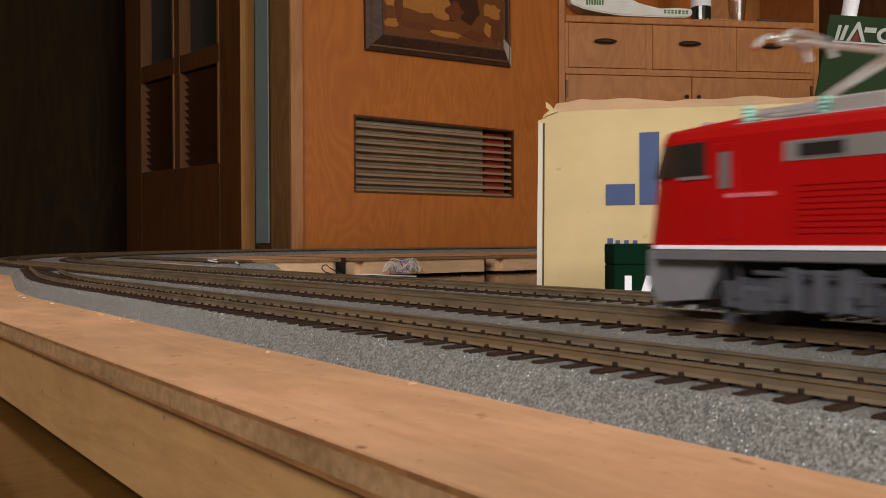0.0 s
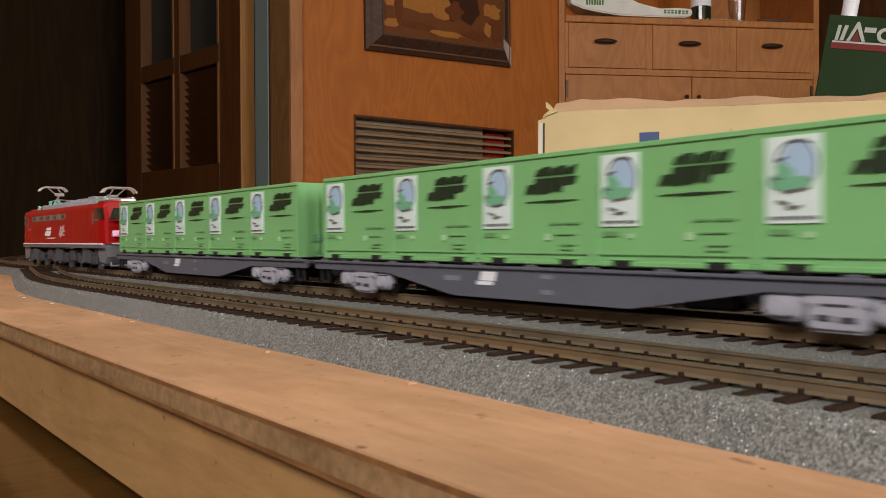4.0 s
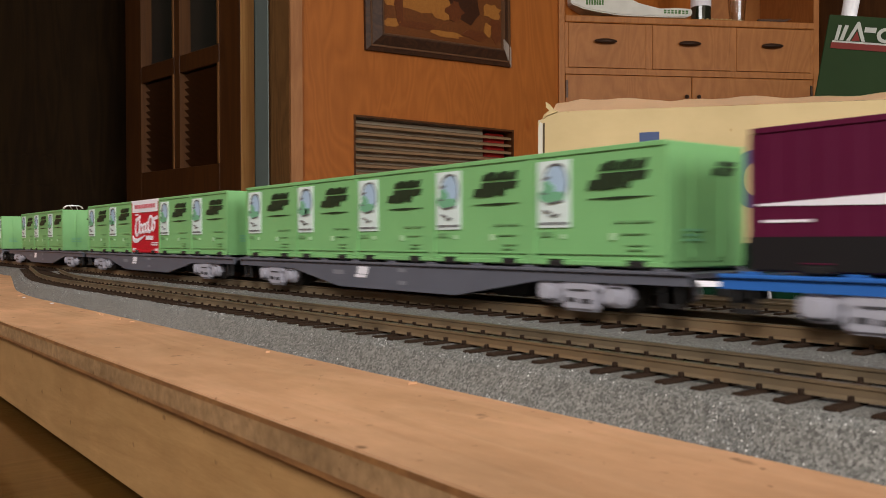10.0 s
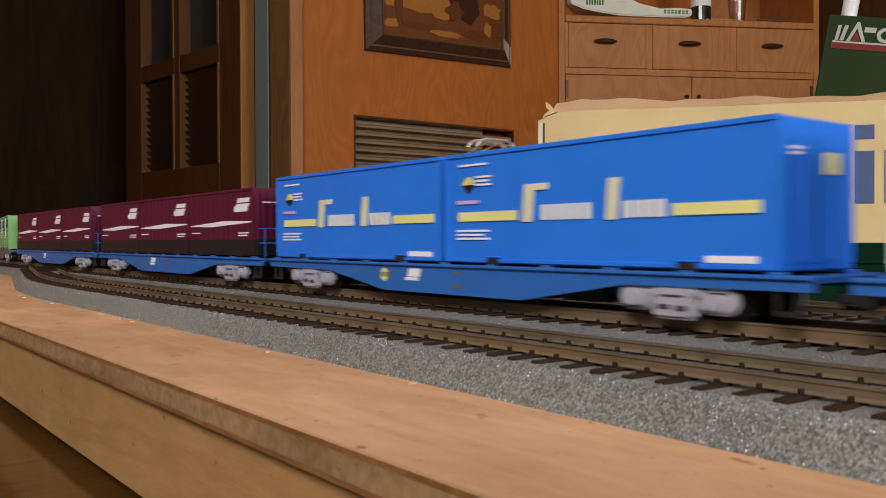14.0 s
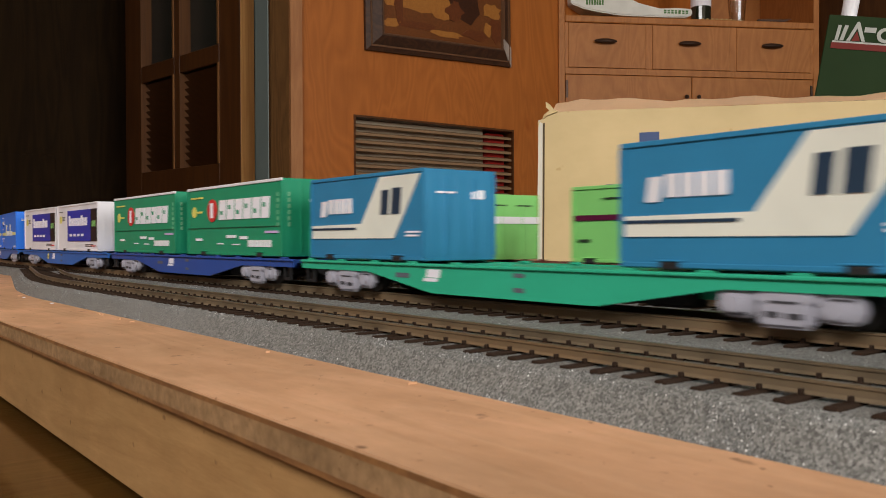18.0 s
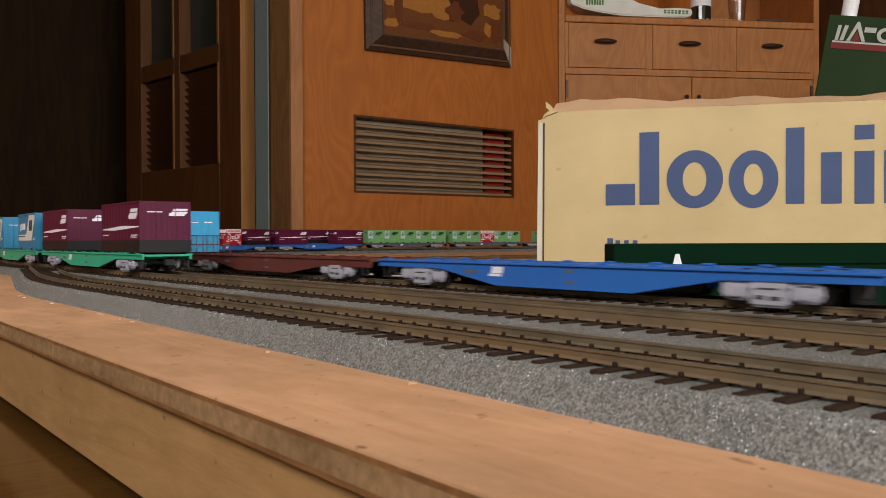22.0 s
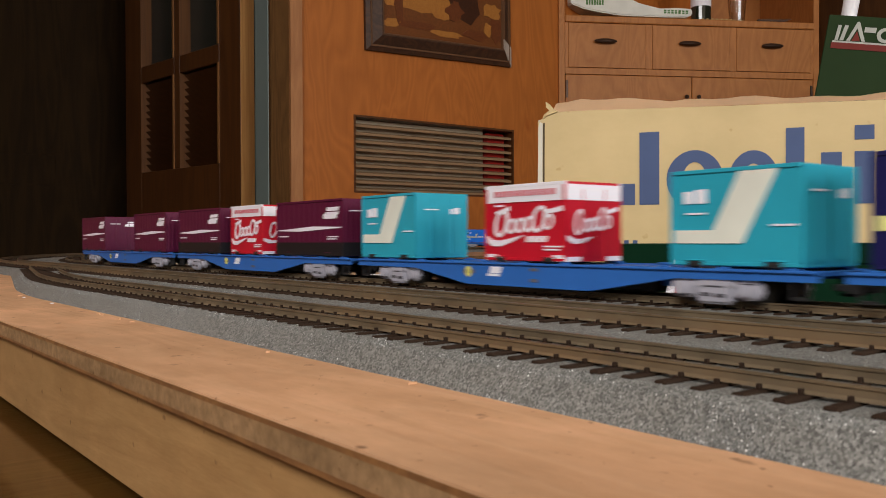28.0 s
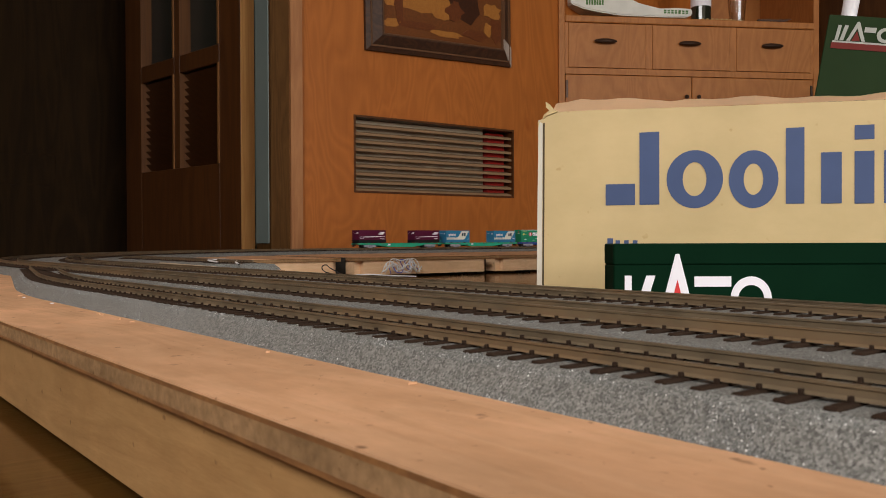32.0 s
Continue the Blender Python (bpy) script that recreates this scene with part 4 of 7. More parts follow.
def wire(name, pts, r, mat, label):
    """A bent wire along a smooth line."""
    cu = bpy.data.curves.new(name, "CURVE")
    cu.dimensions, cu.bevel_depth, cu.bevel_resolution, cu.resolution_u = "3D", r, 2, 6
    sp = cu.splines.new("BEZIER")
    sp.bezier_points.add(len(pts) - 1)
    for b, p in zip(sp.bezier_points, pts):
        b.co, b.handle_left_type, b.handle_right_type = p, "AUTO", "AUTO"
    cu.materials.append(mat)
    me = bpy.data.meshes.new_from_object(bpy.data.objects.new(name, cu))
    return tagged(share(name, me), label, "wire")


rng = random.Random(11)
for k in range(7):
    pts = [(-1.288 + rng.uniform(0, 0.02), 0.665 + 0.075 * q / 7 + rng.uniform(-0.008, 0.008), 0.008 + rng.uniform(0, 0.026) * (1 if 0 < q < 7 else 0.5)) for q in range(8)]
    wire("loose_wire", pts, 0.0008, WIRE_B if k == 2 else WIRE_W, "tangled " + ("blue" if k == 2 else "white") + " wire before the board's edge")
wire("loose_wire", [(-1.286, 0.566, 0.004), (-1.284, 0.590, 0.006), (-1.270, 0.625, 0.008), (-1.262, 0.665, 0.005), (-1.262, 0.720, 0.002)], 0.0013, WIRE_W, "white wire lying on the floor")
wire("loose_wire", [(-1.270, 0.575, 0.008), (-1.285, 0.558, 0.020), (-1.285, 0.548, 0.026), (-1.282, 0.540, 0.020), (-1.275, 0.560, 0.010), (-1.268, 0.585, 0.006)], 0.0009, WIRE_K, "looped black wire by the board")
wire("loose_wire", [(-1.80, 0.640, 0.038), (-1.80, 0.655, 0.047), (-1.80, 0.672, 0.038)], 0.0014, WIRE_W, "short white wire loop on the board")


wire("loose_wire", [(-0.836, 0.169, 0.0452), (-0.915, 0.205, 0.0466), (-0.900, 0.211, 0.0462), (-0.830, 0.185, 0.0456), (-0.765, 0.160, 0.0450)], 0.0010, WIRE_W, "bent white wire lying on the siding ballast")
# Added pale strip that paints the lit ballast between rear track and siding.
strip = prism(bmesh.new(), [(-0.625, 0.0965), (-0.850, 0.1140), (-0.849, 0.1185), (-0.625, 0.0985)], "z", 0.0436, 0.0462)
tagged(part("lit_ballast_strip", strip, SLAT), "pale strip beside the rear track, painted as lit ballast", "strip")


def splinters():
    """A few pale wood chips left on the plywood beside the ballast."""
    r = random.Random(23)
    for k in range(9):
        x, y = -0.14 - 0.4 * r.random(), -0.0755 - 0.003 * r.random()
        n = r.uniform(0.0005, 0.0013)
        bm = bmesh.new()
        prism(bm, [(-n, -0.0003), (n * 0.8, -0.0002), (n, 0.0001), (-n * 0.7, 0.0003)], "z", 0.0, 0.0005)
        ob = part("wood_chip", bm, CWHITE if k % 5 == 0 else PLY)
        ob.matrix_basis = pose(x, y, BOARDZ + 0.00005, 0, 0, r.uniform(0, 180))
        tagged(ob, "tiny pale wood chip on the plywood board", "wood chip", "wood chips on the board")


splinters()


def ballast():
    """One bed under the three tracks, uneven on top, with sloping shoulders."""
    prof = [-0.0744, -0.0720, -0.0694, -0.0674, -0.058, -0.05, -0.044, -0.036, -0.03, -0.024, -0.018, -0.01, 0, 0.01, 0.018, 0.024, 0.03, 0.037, 0.044, 0.052, 0.06, 0.068, 0.076, 0.086, 0.090, 0.093]
    V, F = [], []
    n = 640
    total = LEN2
    for i in range(n + 1):
        # fine steps where the camera stands near, coarse beyond
        s = -0.5 + 2.2 * i / 330 if i <= 330 else 1.7 + (total - XE - 0.5 - 1.7 + XE) * (i - 330) / (n - 330)
        p, h = on_line(s, 0.0)
        side = Vector((math.sin(h), -math.cos(h), 0))
        for j, a in enumerate(prof):
            if a < 0:
                d = drift(s)
                a = a + d * min(1.0, -a / 0.05)
            z = 0.0437 if j < 7 else (0.0450 if a < 0.03 else 0.0451)
            if j == 0 or j == len(prof) - 1:
                z = BOARDZ - 0.001
            elif j == 1 or j == len(prof) - 2:
                z = 0.0389
            elif j == 2 or j == len(prof) - 3:
                z = 0.0424
            q = p + side * a
            wob = noise.noise(Vector((q.x * 60, q.y * 60, 0))) * 0.0003 + noise.noise(Vector((q.x * 240, q.y * 240, 3))) * 0.0002
            V.append((q.x + wob, q.y + (wob * 1.5 if j < 3 else 0), z + wob))
    m = len(prof)
    for i in range(n):
        for j in range(m - 1):
            F.append((i * m + j, (i + 1) * m + j, (i + 1) * m + j + 1, i * m + j + 1))
    me = bpy.data.meshes.new("ballast")
    me.from_pydata(V, [], F)
    me.materials.append(BALLAST)
    return tagged(share("ballast", me), "grey granite ballast under the tracks", kind="stuff")


ballast()


def grains():
    """Loose stones on the bed where the camera stands near."""
    rs = np.random.RandomState(7)
    n = 150000
    oct_v = np.array([(1, 0, 0), (-1, 0, 0), (0, 1, 0), (0, -1, 0), (0, 0, 1), (0, 0, -1)], float)
    oct_f = np.array([(0, 2, 4), (2, 1, 4), (1, 3, 4), (3, 0, 4), (2, 0, 5), (1, 2, 5), (3, 1, 5), (0, 3, 5)])
    x = -(rs.rand(n) ** 1.25) * 0.70 - 0.01
    kind = rs.rand(n)
    y = np.where(kind < 0.68, -0.0738 + rs.rand(n) * 0.0088, np.where(kind < 0.90, -0.0335 + rs.rand(n) * 0.0165, 0.0165 + rs.rand(n) * 0.027))
    u = np.maximum(0, -x - 0.48)
    swing = np.minimum(0.0525, np.where(u < 0.145, 0.62 * u * u, 0.01304 + 0.18 * (u - 0.145)))
    yy = y + np.where(y < 0, swing * np.minimum(1, -y / 0.05), 0)
    d = y + 0.0738
    z = np.where(d < 0.0020, 0.0366 + d * 1.1, np.where(d < 0.0046, 0.0388 + (d - 0.0020) * 1.38, np.where(d < 0.0066, 0.0424 + (d - 0.0046) * 0.60, np.where(d < 0.03, 0.0435, np.where(y < 0.03, 0.0448, 0.0451)))))
    r = 0.00011 + 0.00019 * rs.rand(n) ** 1.8
    q = oct_v[None] * (r[:, None, None] * (0.75 + 0.5 * rs.rand(n, 6, 1)))
    a = rs.rand(n) * 6.28
    c, s = np.cos(a)[:, None], np.sin(a)[:, None]
    qx, qy = q[:, :, 0] * c - q[:, :, 1] * s, q[:, :, 0] * s + q[:, :, 1] * c
    V = np.stack([x[:, None] + qx, yy[:, None] + qy, z[:, None] + q[:, :, 2]], 2).reshape(-1, 3)
    F = (oct_f[None] + (np.arange(n) * 6)[:, None, None]).reshape(-1, 3)
    me = bpy.data.meshes.new("ballast_stones")
    me.from_pydata(V.tolist(), [], F.tolist())
    me.materials.append(GRAINS)
    return tagged(share("ballast_stones", me), "loose grey stones on the ballast shoulder", kind="stuff")


grains()

# ---- containers ----
TH = 0.00022


def art(parent, L, W, H, side_art, end_art):
    """Printed shapes, a little proud of the walls, on both long sides and both ends; a runs to the right as one looks at the wall."""
    for name, mat, polys in side_art:
        for sgn in (1, -1):
            bm = bmesh.new()
            for p in polys:
                prism(bm, [(-sgn * a, z) for a, z in p], "y", sgn * (W / 2 - 0.0002), sgn * (W / 2 + TH))
            tagged(part(name, bm, mat, parent), kind="stuff" if name in ("code_line", "data_line", "word_mark", "script_mark", "code_block") else "")
    for name, mat, polys in end_art:
        for sgn in (1, -1):
            bm = bmesh.new()
            for p in polys:
                prism(bm, [(sgn * a, z) for a, z in p], "x", sgn * (L / 2 - 0.0002), sgn * (L / 2 + TH))
            tagged(part(name, bm, mat, parent), kind="stuff" if name in ("code_line", "data_line", "word_mark", "script_mark", "code_block") else "")


def rect(a0, a1, z0, z1, sl=0.0):
    return [(a0, z0), (a1, z0), (a1 + sl, z1), (a0 + sl, z1)]


def waves(n, w, face, out):
    """A corrugated outline across w: (along, across) points, the face at 0 and ribs proud of it by out."""
    pts = [(-w / 2, face)]
    for k in range(n):
        a = -w / 2 + k * w / n
        q = w / n
        pts += [(a + q * 0.22, face), (a + q * 0.30, face + out), (a + q * 0.70, face + out), (a + q * 0.78, face)]
    return pts + [(w / 2, face), (w / 2, face - 0.0006), (-w / 2, face - 0.0006)]


def shell(name, L, W, H, mat, ribs=0, feet=True, rib_mat=None, top_mat=None, low_mat=None):
    """The container's body with frame rails, corner posts, corrugated walls, door rods and fork pockets."""
    bm = bmesh.new()
    box(bm, -L / 2 + 0.0002, L / 2 - 0.0002, -W / 2 + 0.0002, W / 2 - 0.0002, 0.0006, H, 0.0003)
    ob = part(name, bm, mat)
    for sy in (-1, 1):
        y0, y1 = sorted((sy * (W / 2 - 0.0005), sy * (W / 2 + 0.0003)))
        part("top_rail", boxes((-L / 2, L / 2, y0, y1, H - 0.0012, H + 0.0001), bevel=0.00015), top_mat or mat, ob)
        part("bottom_rail", boxes((-L / 2, L / 2, y0, y1, 0.0008, 0.0020), bevel=0.00015), low_mat or mat, ob)
        for sx in (-1, 1):
            x0, x1 = sorted((sx * (L / 2 - 0.0012), sx * (L / 2 + 0.0002)))
            part("corner_post", boxes((x0, x1, y0, sorted((y0, y1 - 0.00004))[1], 0.0021, H - 0.0013)), mat, ob)
        if ribs:
            bm = bmesh.new()
            prism(bm, [(a, sy * b) for a, b in waves(ribs, L - 0.0030, W / 2 - 0.0001, 0.00011)], "z", 0.0022, H - 0.0014)
            part("side_wall", bm, mat, ob)
    for sx in (-1, 1):
        bm = bmesh.new()
        prism(bm, [(sx * b, a) for a, b in waves(9 if ribs else 5, W - 0.0016, L / 2 - 0.0001, 0.00018 if ribs else 0.00007)], "z", 0.0022, H - 0.0014)
        part("end_wall", bm, mat, ob)
    if feet:
        for sy in (-1, 1):
            for a in (-0.3, 0.3):
                y0, y1 = sorted((sy * (W / 2 - 0.0004), sy * (W / 2 + 0.0005)))
                part("fork_pocket", boxes((a * L - 0.0030, a * L + 0.0030, y0, y1, 0.0002, 0.0022), bevel=0.0004), UNDER, ob)
                part("pocket_hood", boxes((a * L - 0.0036, a * L + 0.0036, min(y0, y1), max(y0, y1), 0.0022, 0.0027), bevel=0.0002), mat, ob)
    for sx in (-1, 1):
        for y in (-0.006, 0.006):
            part("locking_rod", cyl(bmesh.new(), (sx * (L / 2 + 0.0001), y, 0.003), (sx * (L / 2 + 0.0001), y, H - 0.003), 0.00028, 6), rib_mat or mat, ob)
    return ob


def logo(a, z, w, h, thick=1.0):
    """A slanted block mark of two stacked bars."""
    s = w * 0.14
    low = [(a + w * 0.05, z), (a + w * 0.82, z), (a + w * 0.90, z + h * 0.34), (a + w * 0.97, z + h * 0.38), (a + w, z + h * 0.58), (a + w * 0.16, z + h * 0.58), (a + w * 0.14, z + h * 0.44), (a + w * 0.02, z + h * 0.40), (a, z + h * 0.1)]
    return [rect(a + w * 0.20, a + w * 0.95, z + h * 0.67, z + h, s * 0.6), low]


def letters(a, z, w, h):
    """The same mark cut into slanted strokes, too small to read."""
    s = w * 0.06
    top = [rect(a + w * (0.20 + 0.093 * k), a + w * (0.27 + 0.093 * k), z + h * 0.66, z + h * (1.0 if k % 3 else 0.93), s) for k in range(8)]
    low = [rect(a + w * p, a + w * q, z + h * r, z + h * u, s) for p, q, r, u in ((0.0, 0.13, 0.02, 0.36), (0.15, 0.38, 0.0, 0.58), (0.395, 0.47, 0.0, 0.58), (0.485, 0.60, 0.06, 0.58), (0.62, 0.70, 0.02, 0.58), (0.715, 0.93, 0.30, 0.58))]
    return top + low


def lines(a, z, w, n, h=0.0006, gap=0.0012):
    return [rect(a, a + w * (1 - 0.15 * (i % 2)), z - i * gap, z - i * gap + h) for i in range(n)]


W12, H12, L12, L20, L31, H31, L30 = 0.0305, 0.03125, 0.0464, 0.0758, 0.1150, 0.0340, 0.1060


def c_lime():
    ob = shell("container", L12, W12, H12, LIME, 0)
    L = L12 / 2
    side = [("label_panel", PANELW, [rect(-L + 0.0022, -L + 0.0145, 0.0108, 0.0290)]),
            ("data_line", BLACKP, letters(-L + 0.0205, 0.0203, 0.0205, 0.0072)),
            ("underline", BLACKP, [[(-L + 0.0205, 0.0181), (-L + 0.0310, 0.0177), (-L + 0.0412, 0.0182), (-L + 0.0310, 0.0184)]]),
            ("code_line", FINEP, lines(-L + 0.0305, 0.0117, 0.004, 1, 0.0005) + lines(-L + 0.0355, 0.0117, 0.006, 1, 0.0005) + lines(-L + 0.0030, 0.0084, 0.0026, 1, 0.0012) + lines(-L + 0.0060, 0.0084, 0.0018, 1, 0.0012)),
            ("groove", FINEP, [rect(-L + 0.0014, L - 0.0014, 0.0036, 0.0038)]), ("sticker", PALE, [rect(-L + 0.0285, -L + 0.0303, 0.0074, 0.0092), rect(-L + 0.0112, -L + 0.0126, 0.0078, 0.0090)]),
            ("data_line", FINEP, lines(-L + 0.0318, 0.0088, 0.008, 1, 0.0003) + lines(-L + 0.0340, 0.0060, 0.006, 2, 0.0003))]
    art(ob, L12, W12, H12, side, [("logo", BLACKP, logo(0.002, 0.0235, 0.0095, 0.0036)), ("code_line", LEAF, lines(-0.009, 0.0095, 0.007, 3))])
    for sgn in (1, -1):
        def stamp(name, polys, mat, lift, stuff=True):
            bm = bmesh.new()
            for p in polys:
                prism(bm, [(-sgn * (a - L), z) for a, z in p], "y", sgn * W12 / 2, sgn * (W12 / 2 + TH * lift))
            tagged(part(name, bm, mat, ob), kind="stuff" if stuff else "")
        stamp("round_mark", [disc_pts(0.0096, 0.0230, 0.0040, 0.0046, 18)], GLOBE, 2, False)
        stamp("leaf_mark", [disc_pts(0.0052, 0.0196, 0.0022, 0.0016, 12), disc_pts(0.0076, 0.0190, 0.0034, 0.0016, 12), disc_pts(0.0068, 0.0212, 0.0022, 0.0016, 12), disc_pts(0.0104, 0.0192, 0.0024, 0.0014, 12), disc_pts(0.0060, 0.0226, 0.0015, 0.0011, 10)], LEAF, 2.6)
        arc = []
        for k in range(11):
            a0, a1 = radians(-40 + k * 19), radians(-40 + (k + 1) * 19)
            arc.append([(0.0092 + r * math.cos(a), 0.0228 + 1.12 * r * math.sin(a)) for r, a in ((0.0049, a0), (0.0049, a1), (0.0045, a1), (0.0045, a0))])
        stamp("outline_mark", arc, W_GREY, 2.3)
        stamp("dark_mark", [[(0.0046, 0.0242), (0.0072, 0.0248), (0.0074, 0.0244), (0.0048, 0.0236)], [(0.0042, 0.0206), (0.0062, 0.0202), (0.0064, 0.0198), (0.0042, 0.0200)], [(0.0066, 0.0176), (0.0120, 0.0182), (0.0120, 0.0178), (0.0066, 0.0171)], [(0.0072, 0.0276), (0.0110, 0.0281), (0.0128, 0.0272), (0.0110, 0.0276)], [(0.0052, 0.0158), (0.0078, 0.0151), (0.0078, 0.0147), (0.0050, 0.0152)], [(0.0070, 0.0142), (0.0104, 0.0146), (0.0104, 0.0142), (0.0080, 0.0137)]], L_GREY, 3)
        stamp("caption_line", [rect(0.0032 + k * 0.0016, 0.0043 + k * 0.0016, 0.0116, 0.0123) for k in range(7)], L_GREY, 2)
    return tagged(ob, "light green model container with a white emblem panel", "container")


def c_plum(L, base):
    H = H12
    ob = shell("container", L, W12, H, PLUM, 12 if L > 0.06 else 8, True, None, None, PLUMBASE if base else None)
    h = L / 2
    k = L / L20
    side = [("logo", WHITE, logo(h - 0.0205 * k, 0.0208, 0.0165 * k, 0.0062)),
            ("stripe", WHITE, [[(-h + 0.0016, 0.0150), (-h + 0.002, 0.0146), (-h * 0.25, 0.0141), (h - 0.002, 0.0158), (h - 0.0016, 0.0163), (h * 0.15, 0.0169)]]),
            ("code_line", WHITE, lines(-h + 0.003, 0.0110, 0.011 * k, 1) + lines(h - 0.016 * k, 0.0108, 0.011 * k, 2))]
    if base:
        part("lower_band", boxes((-h - 0.00045, h + 0.00045, -W12 / 2 - 0.0004, W12 / 2 + 0.0004, 0.0010, 0.0080)), PLUMBASE, ob, "black lower band")
    end = [("logo", WHITE, logo(0.002, 0.0225, 0.0115, 0.0044)), ("code_line", WHITE, lines(-0.011, 0.0245, 0.009, 1))]
    art(ob, L, W12, H, side, end)
    return tagged(ob, "plum-coloured ribbed model container" + (" with a black lower band" if base else " with white markings"), "container")


def c_scarlet():
    ob = shell("container", L12, W12, H12, COKE, 0, True, None, WHITE)
    L = L12 / 2
    wave = [(-L + 0.0005, 0.0112), (-L + 0.004, 0.0092), (-L + 0.009, 0.0088), (-L + 0.016, 0.0098), (-L + 0.024, 0.0112), (-L + 0.016, 0.0082), (-L + 0.009, 0.0064), (-L + 0.004, 0.0066), (-L + 0.0005, 0.0086)]
    rings = [(0.0098, 0.0158, 0.0042, 0.0058, 0.0015), (0.0160, 0.0146, 0.0028, 0.0032, 0.0012), (0.0211, 0.0149, 0.0028, 0.0032, 0.0012), (0.0262, 0.0153, 0.0028, 0.0033, 0.0012), (0.0318, 0.0172, 0.0040, 0.0054, 0.0014), (0.0372, 0.0160, 0.0027, 0.0032, 0.0011)]
    script = [[(-L + 0.0345, 0.0206), (-L + 0.0400, 0.0212), (-L + 0.0455, 0.0222), (-L + 0.0458, 0.0203), (-L + 0.0410, 0.0196), (-L + 0.0350, 0.0190)], [(-L + 0.0060, 0.0204), (-L + 0.0145, 0.0226), (-L + 0.0150, 0.0210), (-L + 0.0075, 0.0188)]]
    for cx, cz, rx, rz, th in rings:
        for k in range(12):
            a0, a1 = 2 * math.pi * k / 12, 2 * math.pi * (k + 1) / 12 + 0.02
            script.append([(-L + cx + (rx - d) * math.cos(q) + 0.25 * (rz - d) * math.sin(q), cz + (rz - d) * math.sin(q)) for d, q in ((0, a0), (0, a1), (th, a1), (th, a0))])
    side = [("top_band", WHITE, [rect(-L, L, 0.0242, 0.0302)]), ("swash", WHITE, [wave]), ("script_mark", WHITE, script),
            ("small_mark", WHITE, [rect(-L + 0.0245 + k * 0.0030, -L + 0.0268 + k * 0.0030, 0.0082, 0.0106, 0.0008) for k in range(4)] + [rect(-L + 0.0060, -L + 0.0110, 0.0226, 0.0233)]),
            ("lower_corner", WHITE, [[(-L, 0.0008), (-L + 0.013, 0.0008), (-L + 0.011, 0.0020), (-L + 0.006, 0.0032), (-L, 0.0034)], [(L - 0.013, 0.0008), (L, 0.0008), (L, 0.0034), (L - 0.006, 0.0032), (L - 0.011, 0.0020)]]),
            ("code_line", WHITE, lines(L - 0.012, 0.0062, 0.010, 2))]
    side = [q for q in side if q[2]]
    e = W12 / 2
    small = []
    for cx, cz, rx, rz, th in rings:
        for k in range(10):
            a0, a1 = 2 * math.pi * k / 10, 2 * math.pi * (k + 1) / 10 + 0.02
            small.append([(-0.0140 + 0.60 * (cx + (rx - d) * math.cos(q) + 0.25 * (rz - d) * math.sin(q)), cz + (rz - d) * math.sin(q) * 0.9) for d, q in ((0, a0), (0, a1), (th, a1), (th, a0))])
    small.append([(0.0070, 0.0204), (0.0135, 0.0220), (0.0135, 0.0203), (0.0075, 0.0190)])
    end = [("top_band", WHITE, [rect(-e, e, 0.0242, 0.0302)]), ("script_mark", WHITE, small), ("swash", WHITE, [[(-e + 0.0005, 0.0108), (-0.009, 0.0092), (0.000, 0.0104), (-0.006, 0.0078), (-0.011, 0.0074), (-e + 0.0005, 0.0090)]]),
           ("lower_corner", WHITE, [rect(-e, -e + 0.008, 0.0008, 0.0026), rect(e - 0.008, e, 0.0008, 0.0026)])]
    art(ob, L12, W12, H12, side, end)
    for sgn in (1, -1):
        bm = bmesh.new()
        for k in range(9):
            prism(bm, [(-sgn * a, z) for a, z in rect(-L + 0.006 + k * 0.0040, -L + 0.009 + k * 0.0040, 0.0265, 0.0288)], "y", sgn * W12 / 2, sgn * (W12 / 2 + TH * 2))
        tagged(part("band_line", bm, PINK, ob), kind="stuff")
    return tagged(ob, "red and white model container with a script mark", "container")


def c_leaf(stripe):
    H = 0.0285
    ob = shell("container", L12 * 0.97, W12, H, LIME2, 0)
    L = L12 * 0.97 / 2
    mat = CWHITE if stripe == "white" else PLUM
    side = [("band", mat, [rect(-L, L, 0.0160, 0.0190 if stripe == "white" else 0.0180)]), ("code_line", BLACKP, lines(-L + 0.015, 0.0235, 0.010, 1) + lines(-L + 0.003, 0.0082, 0.006, 1, 0.0010) + lines(L - 0.010, 0.005, 0.008, 2))]
    end = [("band", mat, [rect(-W12 / 2, W12 / 2, 0.0160, 0.0190 if stripe == "white" else 0.0180)]), ("code_line", BLACKP, lines(-0.011, 0.0235, 0.008, 1) + lines(0.003, 0.0235, 0.008, 1))]
    art(ob, L * 2, W12, H, side, end)
    return tagged(ob, "leaf-green model container with a " + ("white" if stripe == "white" else "dark red") + " band", "container")


def c_skyblue():
    ob = shell("container", L12, W12, H12, SKYB, 0)
    L = L12 / 2
    art(ob, L12, W12, H12, [("code_line", REDPRINT, lines(-L + 0.005, 0.0225, 0.009, 1)), ("data_line", WHITE, lines(-L + 0.004, 0.0115, 0.008, 2))],
        [("code_line", WHITE, lines(-0.011, 0.0225, 0.010, 1) + lines(0.004, 0.0225, 0.006, 1, 0.0010))])
    return tagged(ob, "plain sky-blue model container", "container")


